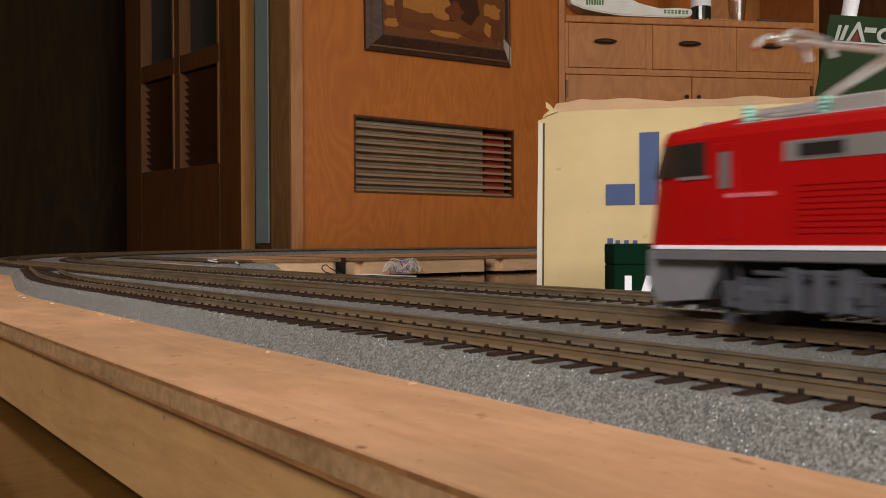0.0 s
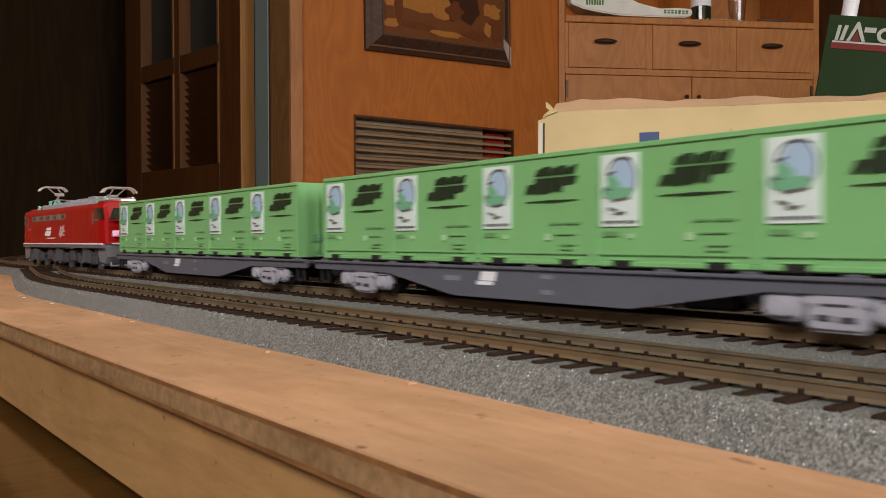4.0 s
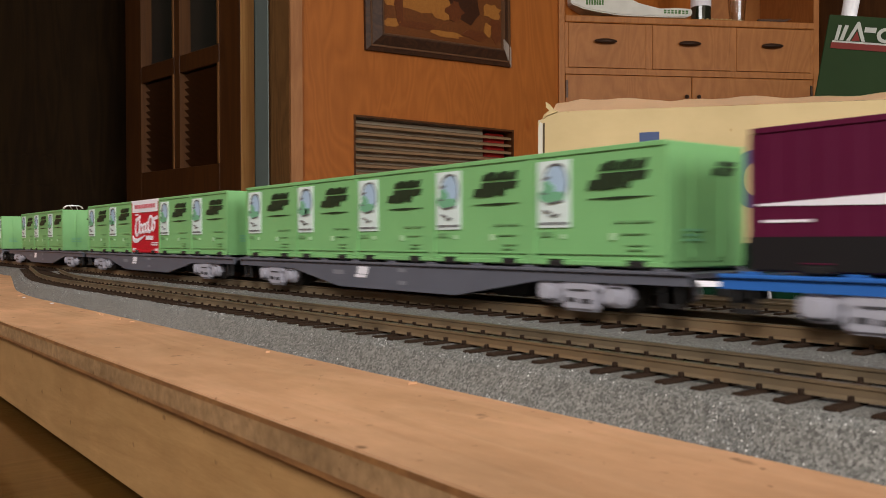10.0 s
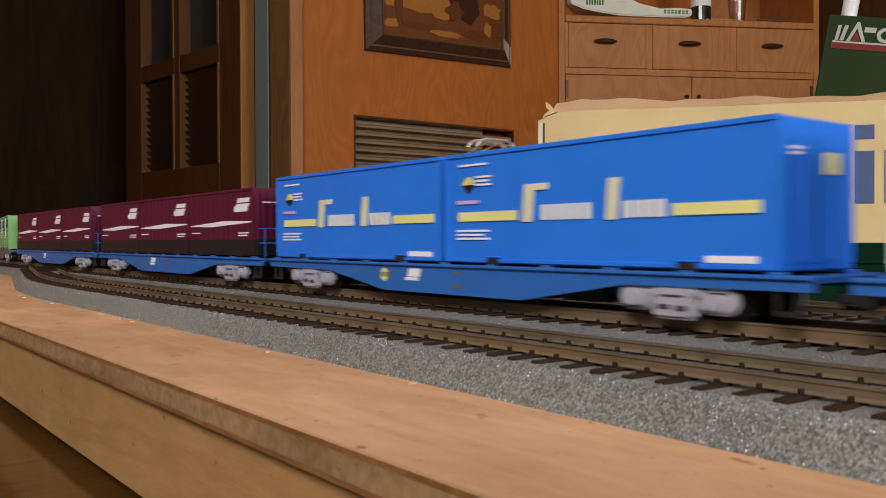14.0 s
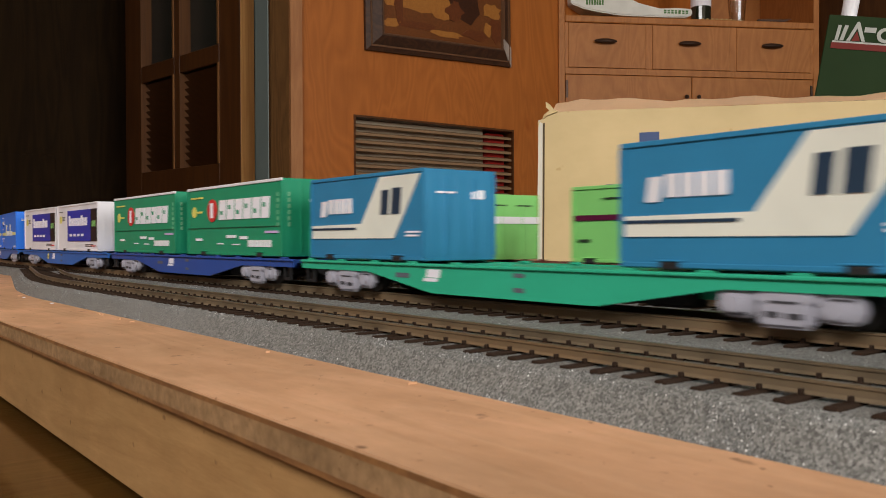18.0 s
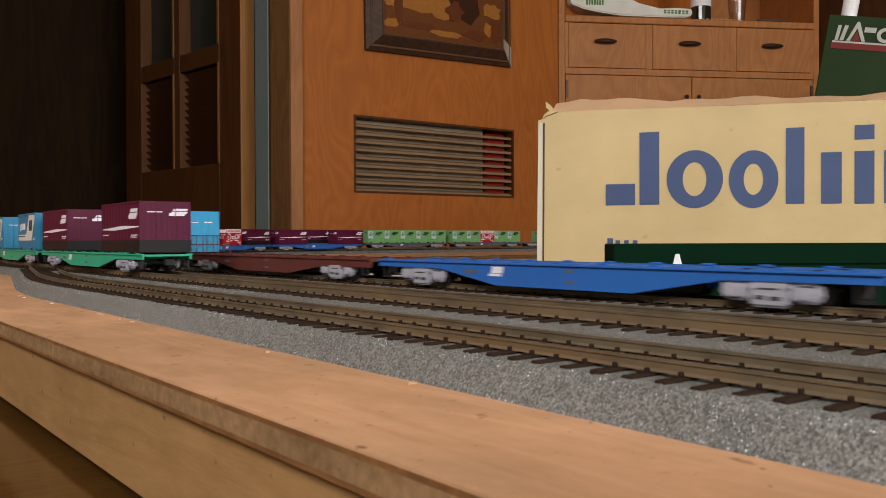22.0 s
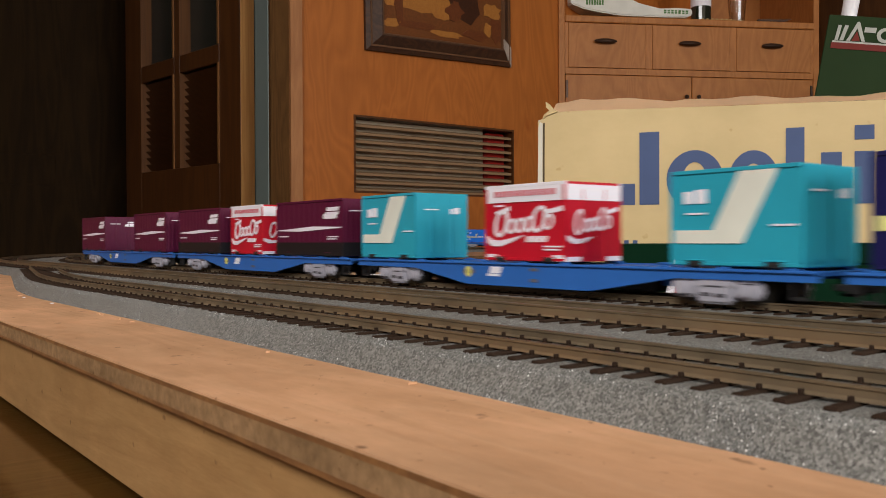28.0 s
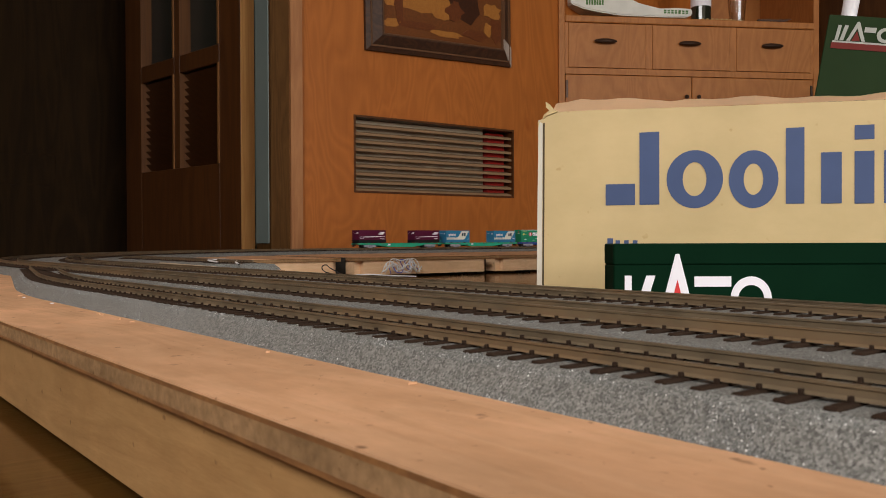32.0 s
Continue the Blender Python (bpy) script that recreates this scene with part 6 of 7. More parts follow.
def engine():
    """The red electric engine: two cabs, stepped grey roof, insulators and two single-arm pantographs, six axles."""
    e = empty("electric_locomotive")
    B, W, ZS, Z1 = 0.1180, 0.0182, 0.0184, 0.0450
    bm = bmesh.new()
    prof = [(-W, ZS), (-W, 0.0426), (-W * 0.965, 0.0444), (-W * 0.86, Z1 + 0.0003), (W * 0.86, Z1 + 0.0003), (W * 0.965, 0.0444), (W, 0.0426), (W, ZS)]
    xs = [(-B, 0.80), (-B + 0.0016, 0.90), (-B + 0.0048, 0.965), (-B + 0.0110, 1.0), (B - 0.0110, 1.0), (B - 0.0048, 0.965), (B - 0.0016, 0.90), (B, 0.80)]
    rows = []
    for x, k in xs:
        lean = 0.34 if abs(x) > B - 0.006 else 0.0
        rows.append([bm.verts.new((x - math.copysign(max(0.0, z - 0.0325) * lean, x), y * k, z if abs(x) < B - 0.002 else min(z, 0.0444))) for y, z in prof])
    for a, b in zip(rows[:-1], rows[1:]):
        for j in range(8):
            bm.faces.new((a[j], b[j], b[(j + 1) % 8], a[(j + 1) % 8]))
    bm.faces.new(rows[0])
    bm.faces.new(rows[-1][::-1])
    bmesh.ops.recalc_face_normals(bm, faces=bm.faces)
    part("body", bm, L_RED, e, "glossy red body")
    part("white_stripe", boxes((-B + 0.004, B - 0.004, -W - 0.00025, W + 0.00025, ZS - 0.0005, ZS + 0.0004)), WHITE, e, "thin white waist stripe")
    part("underframe", boxes((-B + 0.0035, B - 0.0035, -W - 0.0001, W + 0.0001, 0.0153, ZS - 0.0006), bevel=0.0003), L_GREY, e, "grey underframe band")
    # Black block added behind the bogies to darken the gaps like shade.
    part("gap_backdrop", boxes((-B + 0.020, B - 0.020, -0.0112, 0.0112, 0.0045, 0.0152)), UNDER, e, "black backdrop for the shade between the bogie parts")
    for sx in (-1, 1):
        bm = bmesh.new()
        prism(bm, [(sx * (B - 0.0004), 0.0177), (sx * (B - 0.0210), 0.0152), (sx * (B - 0.0165), 0.0066), (sx * (B - 0.0030), 0.0054), (sx * (B - 0.0002), 0.0100)], "y", -W * 0.88, W * 0.88)
        part("skirt", bm, L_SKIRT, e, "grey end skirt")
        bm = bmesh.new()
        tube(bm, [(sx * (B - 0.012), y * W, 0.0044) for y in (-0.86, 0.86)], 0.0006)
        tube(bm, [(sx * (B - 0.001), -0.74 * W, 0.0042), (sx * (B + 0.0005), 0.0, 0.0042), (sx * (B - 0.001), 0.74 * W, 0.0042)], 0.0006)
        for y in (-0.7, -0.3, 0.3, 0.7):
            cyl(bm, (sx * (B - 0.0012), y * W, 0.0042), (sx * (B - 0.0030), y * W, 0.0070), 0.0004, 6)
        part("foot_rail", bm, L_ROOF, e, "pale foot rail under the skirt")
        part("air_hose", tube(bmesh.new(), [(sx * (B + 0.0004), 0.006, 0.0125), (sx * (B + 0.0032), 0.0065, 0.0110), (sx * (B + 0.0034), 0.007, 0.0080)], 0.0005), UNDER, e)
        coupler(e, sx, 0.1192)
        # cab: domed roof edge, wrap-round windows, lamps
        at = cab_end(sx, B, W)
        bm = bmesh.new()
        prism(bm, [(-W * 0.90, Z1 - 0.0004), (-W * 0.80, Z1 + 0.0016), (-W * 0.5, Z1 + 0.0026), (W * 0.5, Z1 + 0.0026), (W * 0.80, Z1 + 0.0016), (W * 0.90, Z1 - 0.0004)], "x", sx * (B - 0.0225), sx * (B - 0.0062))
        for v in bm.verts:
            if abs(v.co.x) > B - 0.010 and v.co.z > Z1:
                v.co.z -= 0.0012
        part("cab_roof", bm, L_RED, e)
        bm = bmesh.new()
        v = []
        for z in (0.0344, 0.0418):
            v.append([bm.verts.new((at(u, z)[0] + sx * 0.0005, at(u, z)[1], z)) for u in (-0.90, -0.6, -0.3, 0, 0.3, 0.6, 0.90)])
        for q in range(6):
            bm.faces.new((v[0][q], v[0][q + 1], v[1][q + 1], v[1][q]))
        bmesh.ops.recalc_face_normals(bm, faces=bm.faces)
        bmesh.ops.solidify(bm, geom=bm.faces[:], thickness=0.0004)
        part("windscreen", bm, L_GLASS, e, "dark wrap-round windscreen")
        part("window_ledge", tube(bmesh.new(), [Vector(at(u, 0.0336)) + Vector((sx * 0.0006, 0, 0)) for u in (-0.88, -0.5, 0.0, 0.5, 0.88)], 0.0005), L_RED, e)
        for u in (-0.01, 0.72):
            p, q = at(u, 0.0345), at(u * 0.9 - 0.12, 0.0405)
            part("wiper", cyl(bmesh.new(), (p[0] + sx * 0.0009, p[1], p[2]), (q[0] + sx * 0.0009, q[1], q[2]), 0.0002, 5), UNDER, e)
        for sy in (-1, 1):
            bm = bmesh.new()
            v = []
            for z in (0.0344, 0.0418):
                lean = (z - 0.0325) * 0.34
                v.append([bm.verts.new((sx * (B - d - (lean if d < 0.006 else 0.0)), sy * (W * k + 0.0003), z)) for d, k in ((0.0182, 1.0), (0.0112, 1.0), (0.0050, 0.967), (0.0022, 0.912))])
            for q in range(3):
                bm.faces.new((v[0][q], v[0][q + 1], v[1][q + 1], v[1][q]))
            bmesh.ops.recalc_face_normals(bm, faces=bm.faces)
            bmesh.ops.solidify(bm, geom=bm.faces[:], thickness=0.0003)
            part("cab_side_window", bm, L_GLASS, e, "dark cab side window")
            part("window_frame", boxes((min(sx * (B - 0.0190), sx * (B - 0.0110)), max(sx * (B - 0.0190), sx * (B - 0.0110)), sy * W - 0.0003, sy * W + 0.00035, 0.0336, 0.0343)), L_BAND, e)
            part("cab_door", boxes((sx * (B - 0.0232) - 0.0028, sx * (B - 0.0232) + 0.0028, sy * W - 0.0004, sy * W + 0.00015, 0.0200, 0.0412), bevel=0.00015), L_RED, e)
            part("door_window", boxes((sx * (B - 0.0232) - 0.0013, sx * (B - 0.0232) + 0.0013, sy * W - 0.0004, sy * W + 0.0004, 0.0312, 0.0392)), L_GREY, e, "grey cab door window")
            for dx in (-0.0037, 0.0037):
                x = sx * (B - 0.0232) + dx
                part("door_rail", cyl(bmesh.new(), (x, sy * (W + 0.0004), 0.0200), (x, sy * (W + 0.0004), 0.0290), 0.00018, 6), L_RED, e)
            bm = boxes((sx * (B - 0.0232) - 0.0022, sx * (B - 0.0232) + 0.0022, sy * 0.0158 - 0.0006, sy * 0.0158 + 0.0006, 0.0078, 0.0086),
                       (sx * (B - 0.0232) - 0.0022, sx * (B - 0.0232) - 0.0016, sy * 0.0158 - 0.0006, sy * 0.0158 + 0.0006, 0.0086, 0.0152),
                       (sx * (B - 0.0232) + 0.0016, sx * (B - 0.0232) + 0.0022, sy * 0.0158 - 0.0006, sy * 0.0158 + 0.0006, 0.0086, 0.0152))
            part("cab_step", bm, L_GEAR, e)
            x0 = at(0.45, 0.025)[0]
            part("lamp_housing", boxes((x0 - 0.0016, x0 + 0.0016, sy * 0.0032 + (-0.0090 if sy < 0 else 0.0), sy * 0.0032 + (0.0 if sy < 0 else 0.0090), 0.0229, 0.0270), bevel=0.0006), CWHITE, e, "pale lamp housing")
            lens = bmesh.new()
            cyl(lens, (x0 + sx * 0.0012, sy * 0.0102, 0.0251), (x0 + sx * 0.0020, sy * 0.0102, 0.0251), 0.0011, 12)
            part("lamp", lens, LAMP if sx < 0 else CHROME, e, "glowing red tail lamp" if sx < 0 else "bright headlamp")
            part("lamp_slot", boxes((x0 + sx * 0.0017 - 0.0003, x0 + sx * 0.0017 + 0.0003, sy * 0.0066 - 0.0020, sy * 0.0066 + 0.0020, 0.0246, 0.0259)), L_GLASS, e)
        x0 = at(0.0, 0.0185)[0]
        part("nose_stripe", boxes((x0 - 0.0006, x0 + 0.0004, -W * 0.70, W * 0.70, ZS - 0.0003, ZS + 0.0006)), WHITE, e)
        part("roof_lamp", boxes((sx * (B - 0.0088) - 0.0018, sx * (B - 0.0088) + 0.0018, -0.0050, 0.0050, Z1 + 0.0010, Z1 + 0.0034), bevel=0.0006), CHROME, e, "bright roof headlamp box")
    # stepped roof: a long raised ridge with panel seams, low wells under the pantographs
    bm = bmesh.new()
    prism(bm, [(-W * 0.84, Z1), (-W * 0.74, Z1 + 0.0030), (-W * 0.60, Z1 + 0.0046), (W * 0.60, Z1 + 0.0046), (W * 0.74, Z1 + 0.0030), (W * 0.84, Z1)], "x", -0.0690, 0.0300)
    prism(bm, [(-W * 0.82, Z1), (-W * 0.74, Z1 + 0.0024), (-W * 0.60, Z1 + 0.0036), (W * 0.60, Z1 + 0.0036), (W * 0.74, Z1 + 0.0024), (W * 0.82, Z1)], "x", 0.0300, 0.0605)
    part("roof", bm, L_ROOF, e, "light grey stepped roof")
    for x in (-0.0560, -0.0420, -0.0270, -0.0120, 0.0040, 0.0180):
        part("roof_seam", prism(bmesh.new(), [(-W * 0.845, Z1), (-W * 0.745, Z1 + 0.0032), (-W * 0.60, Z1 + 0.0050), (W * 0.60, Z1 + 0.0050), (W * 0.745, Z1 + 0.0032), (W * 0.845, Z1)], "x", x - 0.0005, x + 0.0005), L_ROOF, e)
    for x0, x1, h in ((-0.0640, -0.0470, 0.0022), (-0.0350, -0.0160, 0.0016), (0.0000, 0.0150, 0.0018)):
        part("roof_box", boxes((x0, x1, -W * 0.46, W * 0.46, Z1 + 0.0045, Z1 + 0.0045 + h), bevel=0.0005), L_ROOF, e)
    for x0, x1 in ((0.0610, 0.0955), (-0.0955, -0.0700)):
        part("roof_well", boxes((x0, x1, -W * 0.76, W * 0.76, Z1 - 0.0001, Z1 + 0.0008), bevel=0.0003), L_ROOF, e, "grey pantograph well")
    part("gear_box", boxes((0.0620, 0.0745, -0.0118, 0.0118, Z1 + 0.0007, Z1 + 0.0042), bevel=0.0005), CHROME, e, "bright roof gear box")
    for x, z in ((0.0950, 0.0012), (0.0770, 0.0010), (0.0580, 0.0036), (0.0411, 0.0036), (0.0311, 0.0036), (-0.0740, 0.0008), (-0.0915, 0.0008)):
        for y in (-0.0092, 0.0092):
            bm = bmesh.new()
            cyl(bm, (x, y, Z1 + z - 0.0003), (x, y, Z1 + z + 0.0038), 0.0010, 10)
            for q in range(4):
                cyl(bm, (x, y, Z1 + z + 0.0004 + q * 0.0009), (x, y, Z1 + z + 0.0008 + q * 0.0009), 0.0014, 10)
            part("insulator", bm, INSUL, e, "pale green roof insulator")
    for y in (-0.0092, 0.0092):
        part("bus_bar", tube(bmesh.new(), [(0.0580, y, Z1 + 0.0074), (0.0411, y, Z1 + 0.0076), (0.0311, y, Z1 + 0.0078), (0.0100, y * 0.9, Z1 + 0.0064), (0.0020, y * 0.6, Z1 + 0.0060)], 0.00035), CHROME, e, "bright bus bar along the roof")
        part("bus_bar", tube(bmesh.new(), [(-0.0600, y * 0.7, Z1 + 0.0056), (-0.0740, y, Z1 + 0.0050), (-0.0915, y, Z1 + 0.0050)], 0.0005), CHROME, e, "bright bus bar along the roof")
    for sx, px, up, wide, knee in ((1, 0.0840, 0.0205, 0.0110, 0.0135), (-1, -0.0860, 0.0112, 0.0112, 0.0060)):
        zb = Z1 + 0.0020
        pan = part("pantograph", boxes((px - 0.0040, px + 0.0060, -0.0052, 0.0052, zb, zb + 0.0016), bevel=0.0005), CHROME, e, "bright single-arm pantograph")
        bars = [("base_bar", [(px - 0.0105, y, zb + 0.0014), (px + 0.0115, y, zb + 0.0014)], 0.0007) for y in (-0.0085, 0.0085)]
        bars += [("base_bar", [(px + x, -0.0088, zb + 0.0014), (px + x, 0.0088, zb + 0.0014)], 0.0007) for x in (-0.0100, 0.0105)]
        kx = px - sx * 0.0165 if sx > 0 else px + 0.0100
        hx = px + sx * 0.0050
        bars += [("lower_arm", [(px + sx * 0.0030, 0.0, zb + 0.0016), (kx, 0.0, Z1 + knee)], 0.0009), ("lower_arm", [(px + sx * 0.0010, 0.0022, zb + 0.0012), (kx - sx * 0.001, 0.0012, Z1 + knee - 0.0016)], 0.0004),
                 ("hinge_bar", [(kx, -0.0034, Z1 + knee), (kx, 0.0034, Z1 + knee)], 0.0013)]
        bars += [("upper_arm", [(kx, y, Z1 + knee), (hx, y * 1.4, Z1 + up - 0.0010)], 0.0004) for y in (-0.0026, 0.0026)]
        bars += [("contact_bar", [(hx + x, -wide, Z1 + up - 0.0034), (hx + x, 0.0018 - wide, Z1 + up - 0.0012), (hx + x, 0.0044 - wide, Z1 + up), (hx + x, wide - 0.0044, Z1 + up), (hx + x, wide - 0.0018, Z1 + up - 0.0012), (hx + x, wide, Z1 + up - 0.0034)], 0.0007) for x in (-0.0030, 0.0030)]
        bars += [("head_link", [(hx - 0.0030, y, Z1 + up - 0.0004), (hx + 0.0030, y, Z1 + up - 0.0004)], 0.0005) for y in (-0.0042, 0.0042)]
        for name, pts, r in bars:
            part(name, tube(bmesh.new(), pts, r, 8), CHROME, pan)
    for sy in (-1, 1):
        part("grille_band", boxes((-0.0242, 0.0807, sy * W - 0.0002, sy * W + 0.00015, 0.0361, 0.0402)), L_BAND, e, "grey band of side windows")
        for x in (-0.0178, 0.0060, 0.0274, 0.0491, 0.0727):
            part("window_rim", boxes((x - 0.0053, x + 0.0053, sy * W, sy * W + 0.00025, 0.0364, 0.0399), bevel=0.00008), L_GREY, e)
            part("body_window", boxes((x - 0.0047, x + 0.0047, sy * W, sy * W + 0.0004, 0.0369, 0.0394), bevel=0.00008), L_GLASS, e)
        for i in range(9):
            part("louvre", boxes((0.0560, 0.0780, sy * W - 0.0001, sy * W + 0.00025, 0.0213 + i * 0.00122, 0.0217 + i * 0.00122)), L_RED, e)
        for x in (-0.0830, -0.0450, 0.0870):
            part("panel_seam", boxes((x - 0.0001, x + 0.0001, sy * W - 0.0001, sy * W + 0.00012, ZS + 0.0006, 0.0424)), L_RED, e)

        def mk(name, polys, m, out=0.0002):
            bm = bmesh.new()
            for p in polys:
                prism(bm, [(-sy * a, z) for a, z in p], "y", sy * (W - 0.0001), sy * (W + out))
            tagged(part(name, bm, m, e), kind="stuff" if name == "lilac_mark" else "")
        mk("logo", logo(-0.0372, 0.0243, 0.0195, 0.0064), WHITE)
        mk("underline", [[(-0.0367, 0.0225), (-0.0250, 0.0221), (-0.0130, 0.0221), (-0.0005, 0.0226), (-0.0130, 0.0229), (-0.0250, 0.0229)]], WHITE)
        lil = [[(0.0070, 0.0262), (0.0092, 0.0290), (0.0100, 0.0314), (0.0122, 0.0316), (0.0118, 0.0300), (0.0146, 0.0306), (0.0170, 0.0314), (0.0214, 0.0316), (0.0196, 0.0304), (0.0205, 0.0296), (0.0150, 0.0288), (0.0112, 0.0276), (0.0094, 0.0264)],
               [(0.0054, 0.0244), (0.0078, 0.0264), (0.0118, 0.0270), (0.0160, 0.0281), (0.0234, 0.0283), (0.0226, 0.0272), (0.0180, 0.0268), (0.0160, 0.0254), (0.0110, 0.0248), (0.0096, 0.0236), (0.0070, 0.0246)],
               [(0.0120, 0.0246), (0.0164, 0.0252), (0.0235, 0.0250), (0.0228, 0.0242), (0.0160, 0.0243)]]
        mk("lilac_mark", lil, LILAC)
        mk("yellow_flash", [[(0.0092, 0.0226), (0.0150, 0.0258), (0.0140, 0.0264), (0.0178, 0.0290), (0.0164, 0.0293), (0.0212, 0.0318), (0.0190, 0.0292), (0.0202, 0.0287), (0.0166, 0.0262), (0.0174, 0.0256), (0.0125, 0.0232)]], YELLOW, 0.0003)
        mk("code_line", [rect(-0.0945 + k * 0.0030, -0.0923 + k * 0.0030, 0.0292, 0.0301) for k in range(4)], PINK)
    for x in (-0.074, 0.0, 0.074):
        b = new("bogie", LOCO_BOGIE)
        b.parent = e
        b.location = (x, 0, 0)
        for dx in (-0.0155, 0.0155):
            share("wheelset", WHEELSET, b, pose(dx, 0, 0.0068))
    for x in (0.0262, -0.0400):
        part("equipment_box", boxes((x, x + 0.0132, -0.0162, 0.0162, 0.0058, 0.0140), bevel=0.0008), L_GEAR, e)
    for x in (0.0115, -0.0135, -0.0600):
        part("sand_pipe", boxes((x - 0.0042, x + 0.0042, -0.0150, 0.0150, 0.0144, 0.0152), bevel=0.0003), CREAM, e, "pale pipe under the frame")
    return tagged(e, "red model electric locomotive with two pantographs", "locomotive")


def loco_bogie():
    bm = bmesh.new()
    for sy in (-1, 1):
        a, c = sy * 0.0125, sy * 0.0150
        prism(bm, [(-0.0235, 0.0075), (-0.020, 0.0098), (0.020, 0.0098), (0.0235, 0.0075), (0.021, 0.0060), (0.010, 0.0056), (0.006, 0.0045), (-0.006, 0.0045), (-0.010, 0.0056), (-0.021, 0.0060)], "y", a, c)
        for x in (-0.0155, 0.0155):
            box(bm, x - 0.0036, x + 0.0036, c - sy * 0.0003, c + sy * 0.0016, 0.0038, 0.0085, 0.0007)
            for q in (-0.0058, 0.0058):
                cyl(bm, (x + q, c + sy * 0.0006, 0.0048), (x + q, c + sy * 0.0006, 0.0092), 0.0014, 8)
        for x in (-0.0052, 0.0, 0.0052):
            cyl(bm, (x, c + sy * 0.0012, 0.0050), (x, c + sy * 0.0012, 0.0115), 0.0016, 8)
        box(bm, -0.0085, 0.0085, c, c + sy * 0.0014, 0.0098, 0.0112, 0.0003)
        for x in (-0.0185, -0.0105, -0.0085, 0.0085, 0.0105, 0.0185):
            box(bm, x - 0.0007, x + 0.0007, c, c + sy * 0.0020, 0.0062, 0.0100, 0.0002)
            cyl(bm, (x, c, 0.0052), (x, c + sy * 0.0018, 0.0052), 0.0007, 6)
        cyl(bm, (-0.0150, c + sy * 0.0010, 0.0100), (0.0150, c + sy * 0.0010, 0.0108), 0.0005, 6)
        for x in (-0.0222, 0.0222):
            box(bm, x - 0.0010, x + 0.0010, c - sy * 0.003, c, 0.0016, 0.0068)
            cyl(bm, (x - math.copysign(0.002, x), c, 0.0035), (x - math.copysign(0.002, x), c - sy * 0.003, 0.0022), 0.0005, 6)
        for x in (-0.0062, 0.0062):
            box(bm, x - 0.0016, x + 0.0016, c - sy * 0.001, c + sy * 0.0022, 0.0070, 0.0118, 0.0005)
        box(bm, -0.0052, 0.0052, c, c + sy * 0.0018, 0.0104, 0.0114, 0.0003)
    box(bm, -0.006, 0.006, -0.0125, 0.0125, 0.0050, 0.0105)
    for v in bm.verts:
        v.co.z = (v.co.z - 0.0016) * 1.28 + 0.0012
    me = bpy.data.meshes.new("loco_bogie")
    bm.to_mesh(me)
    bm.free()
    me.materials.append(L_GEAR)
    return me


LOCO_BOGIE = loco_bogie()

# one of each kind, then copies
KIND = {"lime": (c_lime(), L12), "plum": (c_plum(L20, True), L20), "plum_bare": (c_plum(L20, False), L20), "plum_small": (c_plum(L12, True), L12), "scarlet": (c_scarlet(), L12),
        "leaf_white": (c_leaf("white"), L12), "leaf_red": (c_leaf("red"), L12), "sky": (c_skyblue(), L12), "teal": (c_teal(L20, TEAL, True), L20),
        "turq": (c_teal(L12, TEAL2, False), L12), "azure": (c_azure(), L31), "white": (c_white(), L30), "forest": (c_forest(), L30), "navy": (c_navy(), L31), "twotone": (c_twotone(), L12)}
used, moving = set(), []


def stand(kind):
    ob = KIND[kind][0]
    if kind in used:
        ob = copy_thing(ob, Matrix())
    used.add(kind)
    return tagged(ob, group="containers on the wagons")


WAGONS = {}


def flat(key, *args, **kw):
    if key in WAGONS:
        return copy_thing(WAGONS[key], Matrix())
    WAGONS[key] = wagon(*args, **kw)
    return WAGONS[key]


def grey():
    return flat("grey", W_GREY, "grey model container wagon with pale bogies", stand_at=1, shift=0.016)


def blue():
    return flat("blue", W_BLUE, "blue model container wagon with pale bogies", rails=(-1,), steep=True, shift=0.018)


def blue_bare():
    return flat("blue_bare", W_BLUE, "empty blue model container wagon, corner stops showing", bolsters=True)


def blue_empty():
    return flat("blue_empty", W_BLUE, "empty blue model container wagon with a bare deck")


def blue2():
    return flat("blue2", W_BLUE, "blue model container wagon without handrails", shift=0.018, spot=True)


def deep():
    return flat("deep", W_DBLUE, "deep blue model container wagon with pale bogies", shift=0.018)


def sea():
    return flat("sea", W_GREEN, "sea-green model container wagon with pale bogies", rails=(1,))


def oxide():
    return flat("oxide", W_BROWN, "oxide-brown model container wagon with pale bogies", rails=(1,))


def oxide_plain():
    return flat("oxide_plain", W_BROWN, "oxide-brown model container wagon without handrails")


def oxide_bare():
    return flat("oxide_bare", W_BROWN, "empty oxide-brown model container wagon with a bare deck", rails=(-1,))


def five(k, pitch=0.0468, e=0.0113):
    return [(q, e + i * pitch) for i, q in enumerate(k) if q]


def three(k):
    return [(q, 0.0120 + i * 0.0776) for i, q in enumerate(k) if q]


G, P, C = "lime", "plum", "scarlet"
# the train on the middle track, from its engine back; offsets from the leading end
TRAIN_A = [(grey, five([G] * 5)), (grey, five([G] * 5)), (grey, five([G] * 5)), (grey, five([None, G, G, G, None])), (grey, five([G, G, C, G, G])), (grey, five([G] * 5)),
           (blue, three([P] * 3)), (blue, three([P] * 3)), (blue2, [("azure", 0.0112), ("azure", 0.1285)]), (blue2, [("white", 0.0120), ("white", 0.1240)]), (deep, [("forest", 0.0120), ("forest", 0.1360)]),
           (sea, [("teal", 0.0122), ("teal", 0.1717)]), (sea, [(P, 0.0108), (P, 0.1725)])]
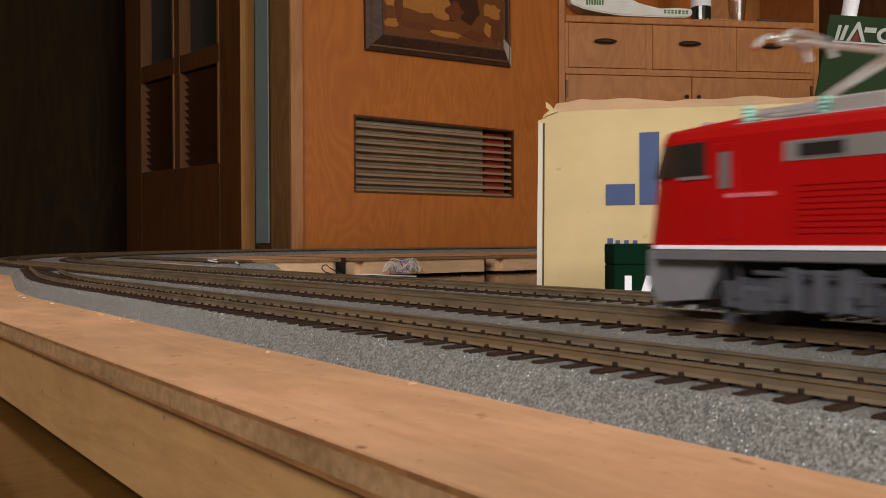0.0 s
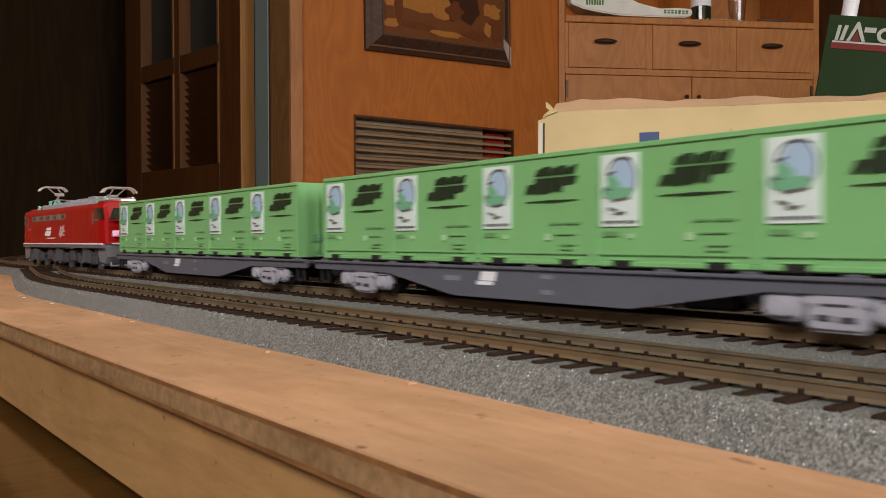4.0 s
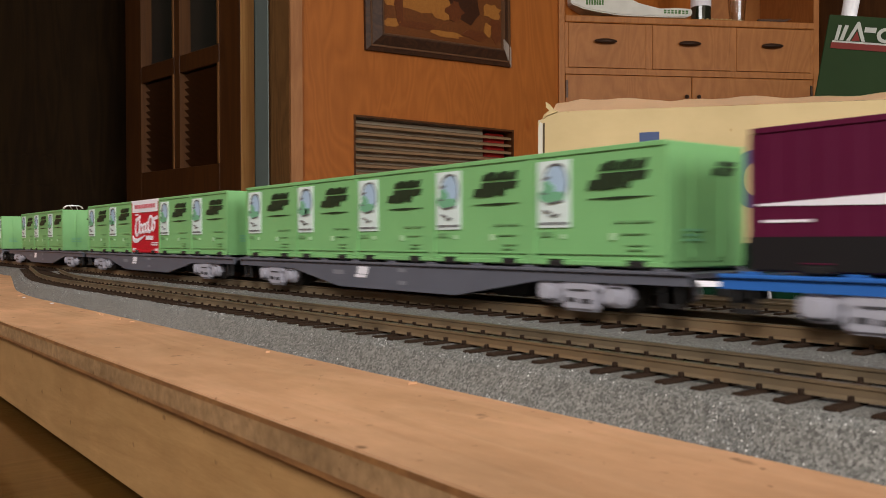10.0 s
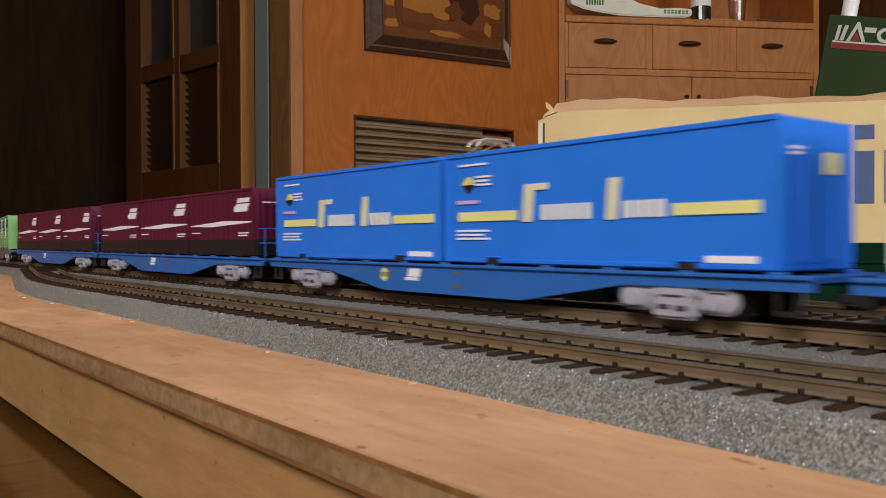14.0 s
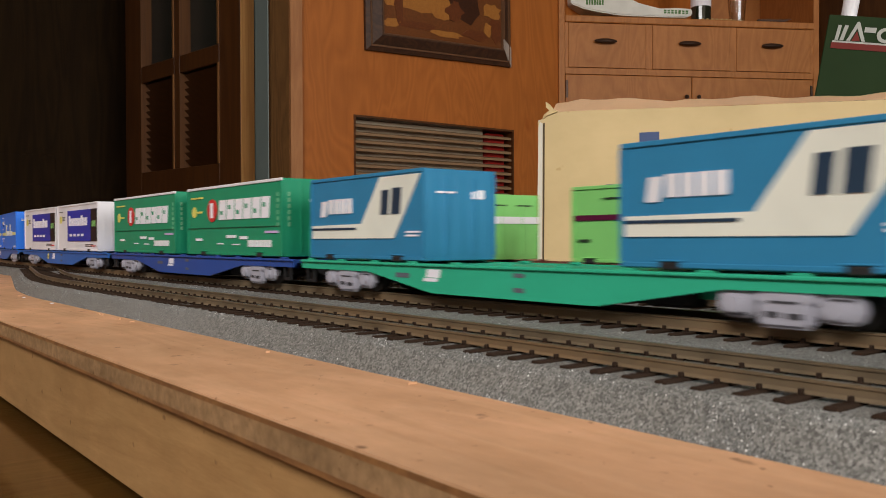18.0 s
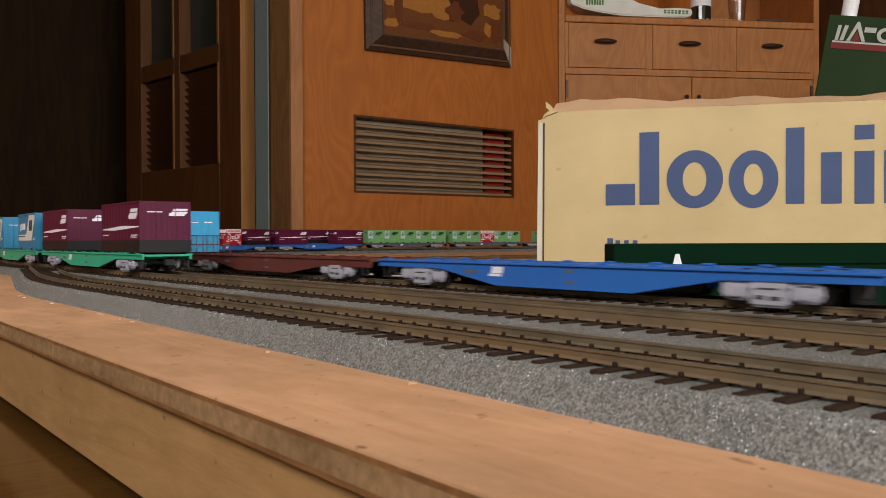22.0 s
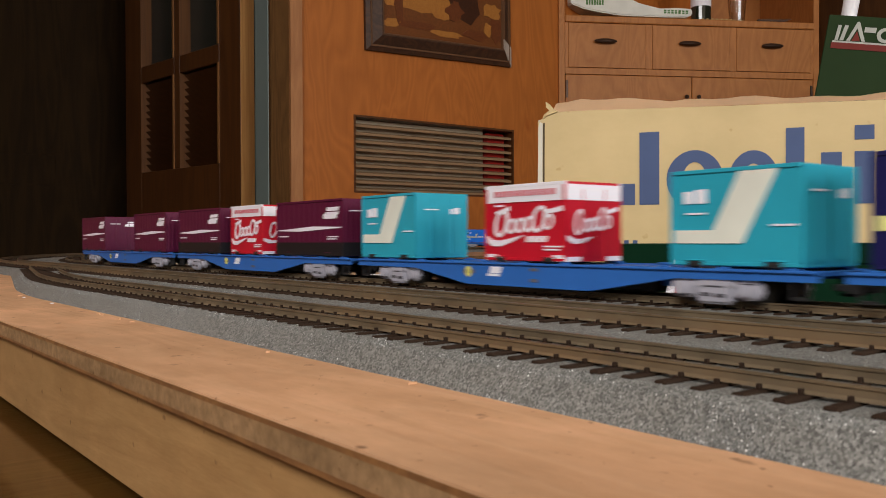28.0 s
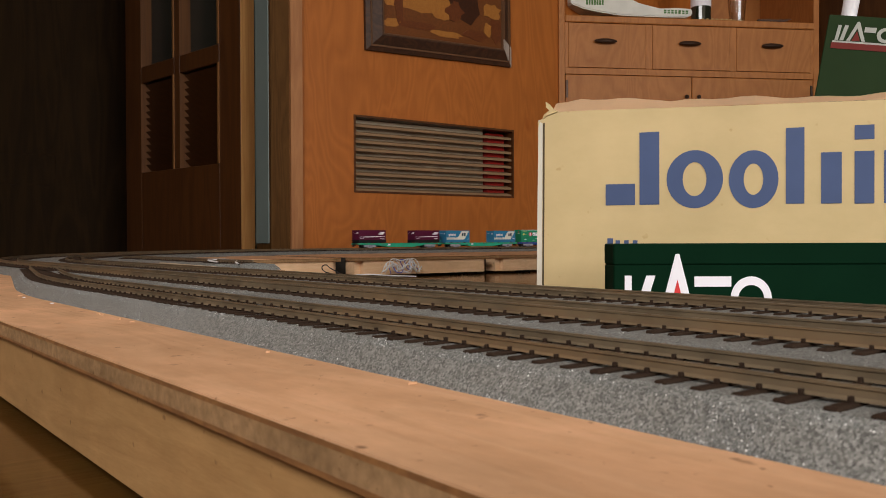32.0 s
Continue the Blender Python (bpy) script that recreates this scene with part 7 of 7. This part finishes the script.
# the train on the rear track, from its tail forward; offsets from the trailing end
TRAIN_B = [(blue2, [("plum_bare", 0.003), ("plum_bare", 0.160)]), (blue2, [(P, 0.008), (C, 0.102), (P, 0.168)]), (blue2, [("turq", 0.008), (C, 0.105), ("turq", 0.200)]), (blue2, [("navy", 0.0112), ("navy", 0.1285)]),
           (oxide_plain, [("leaf_white", 0.008), ("leaf_red", 0.100), ("leaf_white", 0.192)]), (oxide, five(["sky", C, "sky", C, "sky"])), (oxide_bare, []), (blue_empty, []), (blue_bare, []), (blue_empty, []),
           (oxide_plain, [("leaf_red", 0.004), ("leaf_white", 0.1015), ("leaf_red", 0.197)]), (blue2, [(P, 0.062), ("twotone", 0.140), ("plum_small", 0.1885)]), (blue2, three([P] * 3))]
LIFT = Matrix.Translation((0, 0, GEARZ + 0.0001))
HALF = CAR / 2
red = engine()
moving.append((red, "A", 0.1320, 0.074, Matrix()))
for i, (make, load) in enumerate(TRAIN_A):
    mid = -(i + 0.5) * CAR - (0.004 if i == 12 else 0.0)
    moving.append((make(), "A", mid, 0.0885, Matrix()))
    for kind, off in load:
        L = KIND[kind][1]
        moving.append((stand(kind), "A", mid, 0.0885, LIFT @ Matrix.Translation((HALF - off - L / 2, 0, 0))))
moving.append((copy_thing(red, Matrix()), "B", 13 * CAR + 0.1300, 0.074, Matrix()))
for i, (make, load) in enumerate(TRAIN_B):
    mid = (i + 0.5) * CAR
    moving.append((make(), "B", mid, 0.0885, Matrix()))
    for kind, off in load:
        L = KIND[kind][1]
        moving.append((stand(kind), "B", mid, 0.0885, LIFT @ Matrix.Translation((-HALF + off + L / 2, 0, 0))))

# seconds and metres run: of the first wagon's front on the middle track, of the tail on the rear track
RUN_A = [(0, -0.114), (1, 0.052), (2, 0.2204), (3, 0.3905), (6, 0.9004), (7, 1.0834), (9, 1.4581), (10, 1.6505), (11, 1.8420), (12, 2.0323), (13, 2.2130), (14, 2.3854), (17, 2.9406), (18, 3.1218), (19, 3.2998), (20, 3.4818),
         (21, 3.662), (22, 3.824), (23, 3.972), (24, 4.140), (25, 4.355), (30, 5.235), (31, 5.408), (32, 5.592)]
RUN_B = [(0, -6.7945), (12, -4.2405), (14, -3.8245), (20, -2.5495), (21, -2.3475), (22, -2.1475), (23, -1.9565), (24, -1.7505), (25, -1.5375), (27.5, -1.0075), (28, -0.8915), (29, -0.6745), (30, -0.4555), (31, -0.2375), (32, -0.0215)]


def run(table, t):
    for (t0, s0), (t1, s1) in zip(table[:-1], table[1:]):
        if t <= t1:
            return s0 + (s1 - s0) * (t - t0) / (t1 - t0)
    return table[-1][1]


def place(train, t, mid, half):
    """The pose of a vehicle whose two bogies ride on the line."""
    if train == "A":
        s, off = run(RUN_A, t) + mid, 0.0
        p, q = on_line(s + half, off)[0], on_line(s - half, off)[0]
    else:
        s, off = -(run(RUN_B, t) + mid), OFF3
        p, q = on_line(s - half, off)[0], on_line(s + half, off)[0]
    d = p - q
    return Matrix.Translation((p + q) / 2 + Vector((0, 0, RAILZ - (0.0016 if train == "B" else 0.0)))) @ Matrix.Rotation(math.atan2(d.y, d.x), 4, "Z")


def motions():
    steps = [i * 0.5 for i in range(65)]
    memo = {}
    for ob, train, mid, half, local in moving:
        rows = []
        for t in steps:
            key = (train, t, mid)
            if key not in memo:
                memo[key] = place(train, t, mid, half)
            rows.append((t, memo[key] @ local))
        walk(ob, rows)


motions()
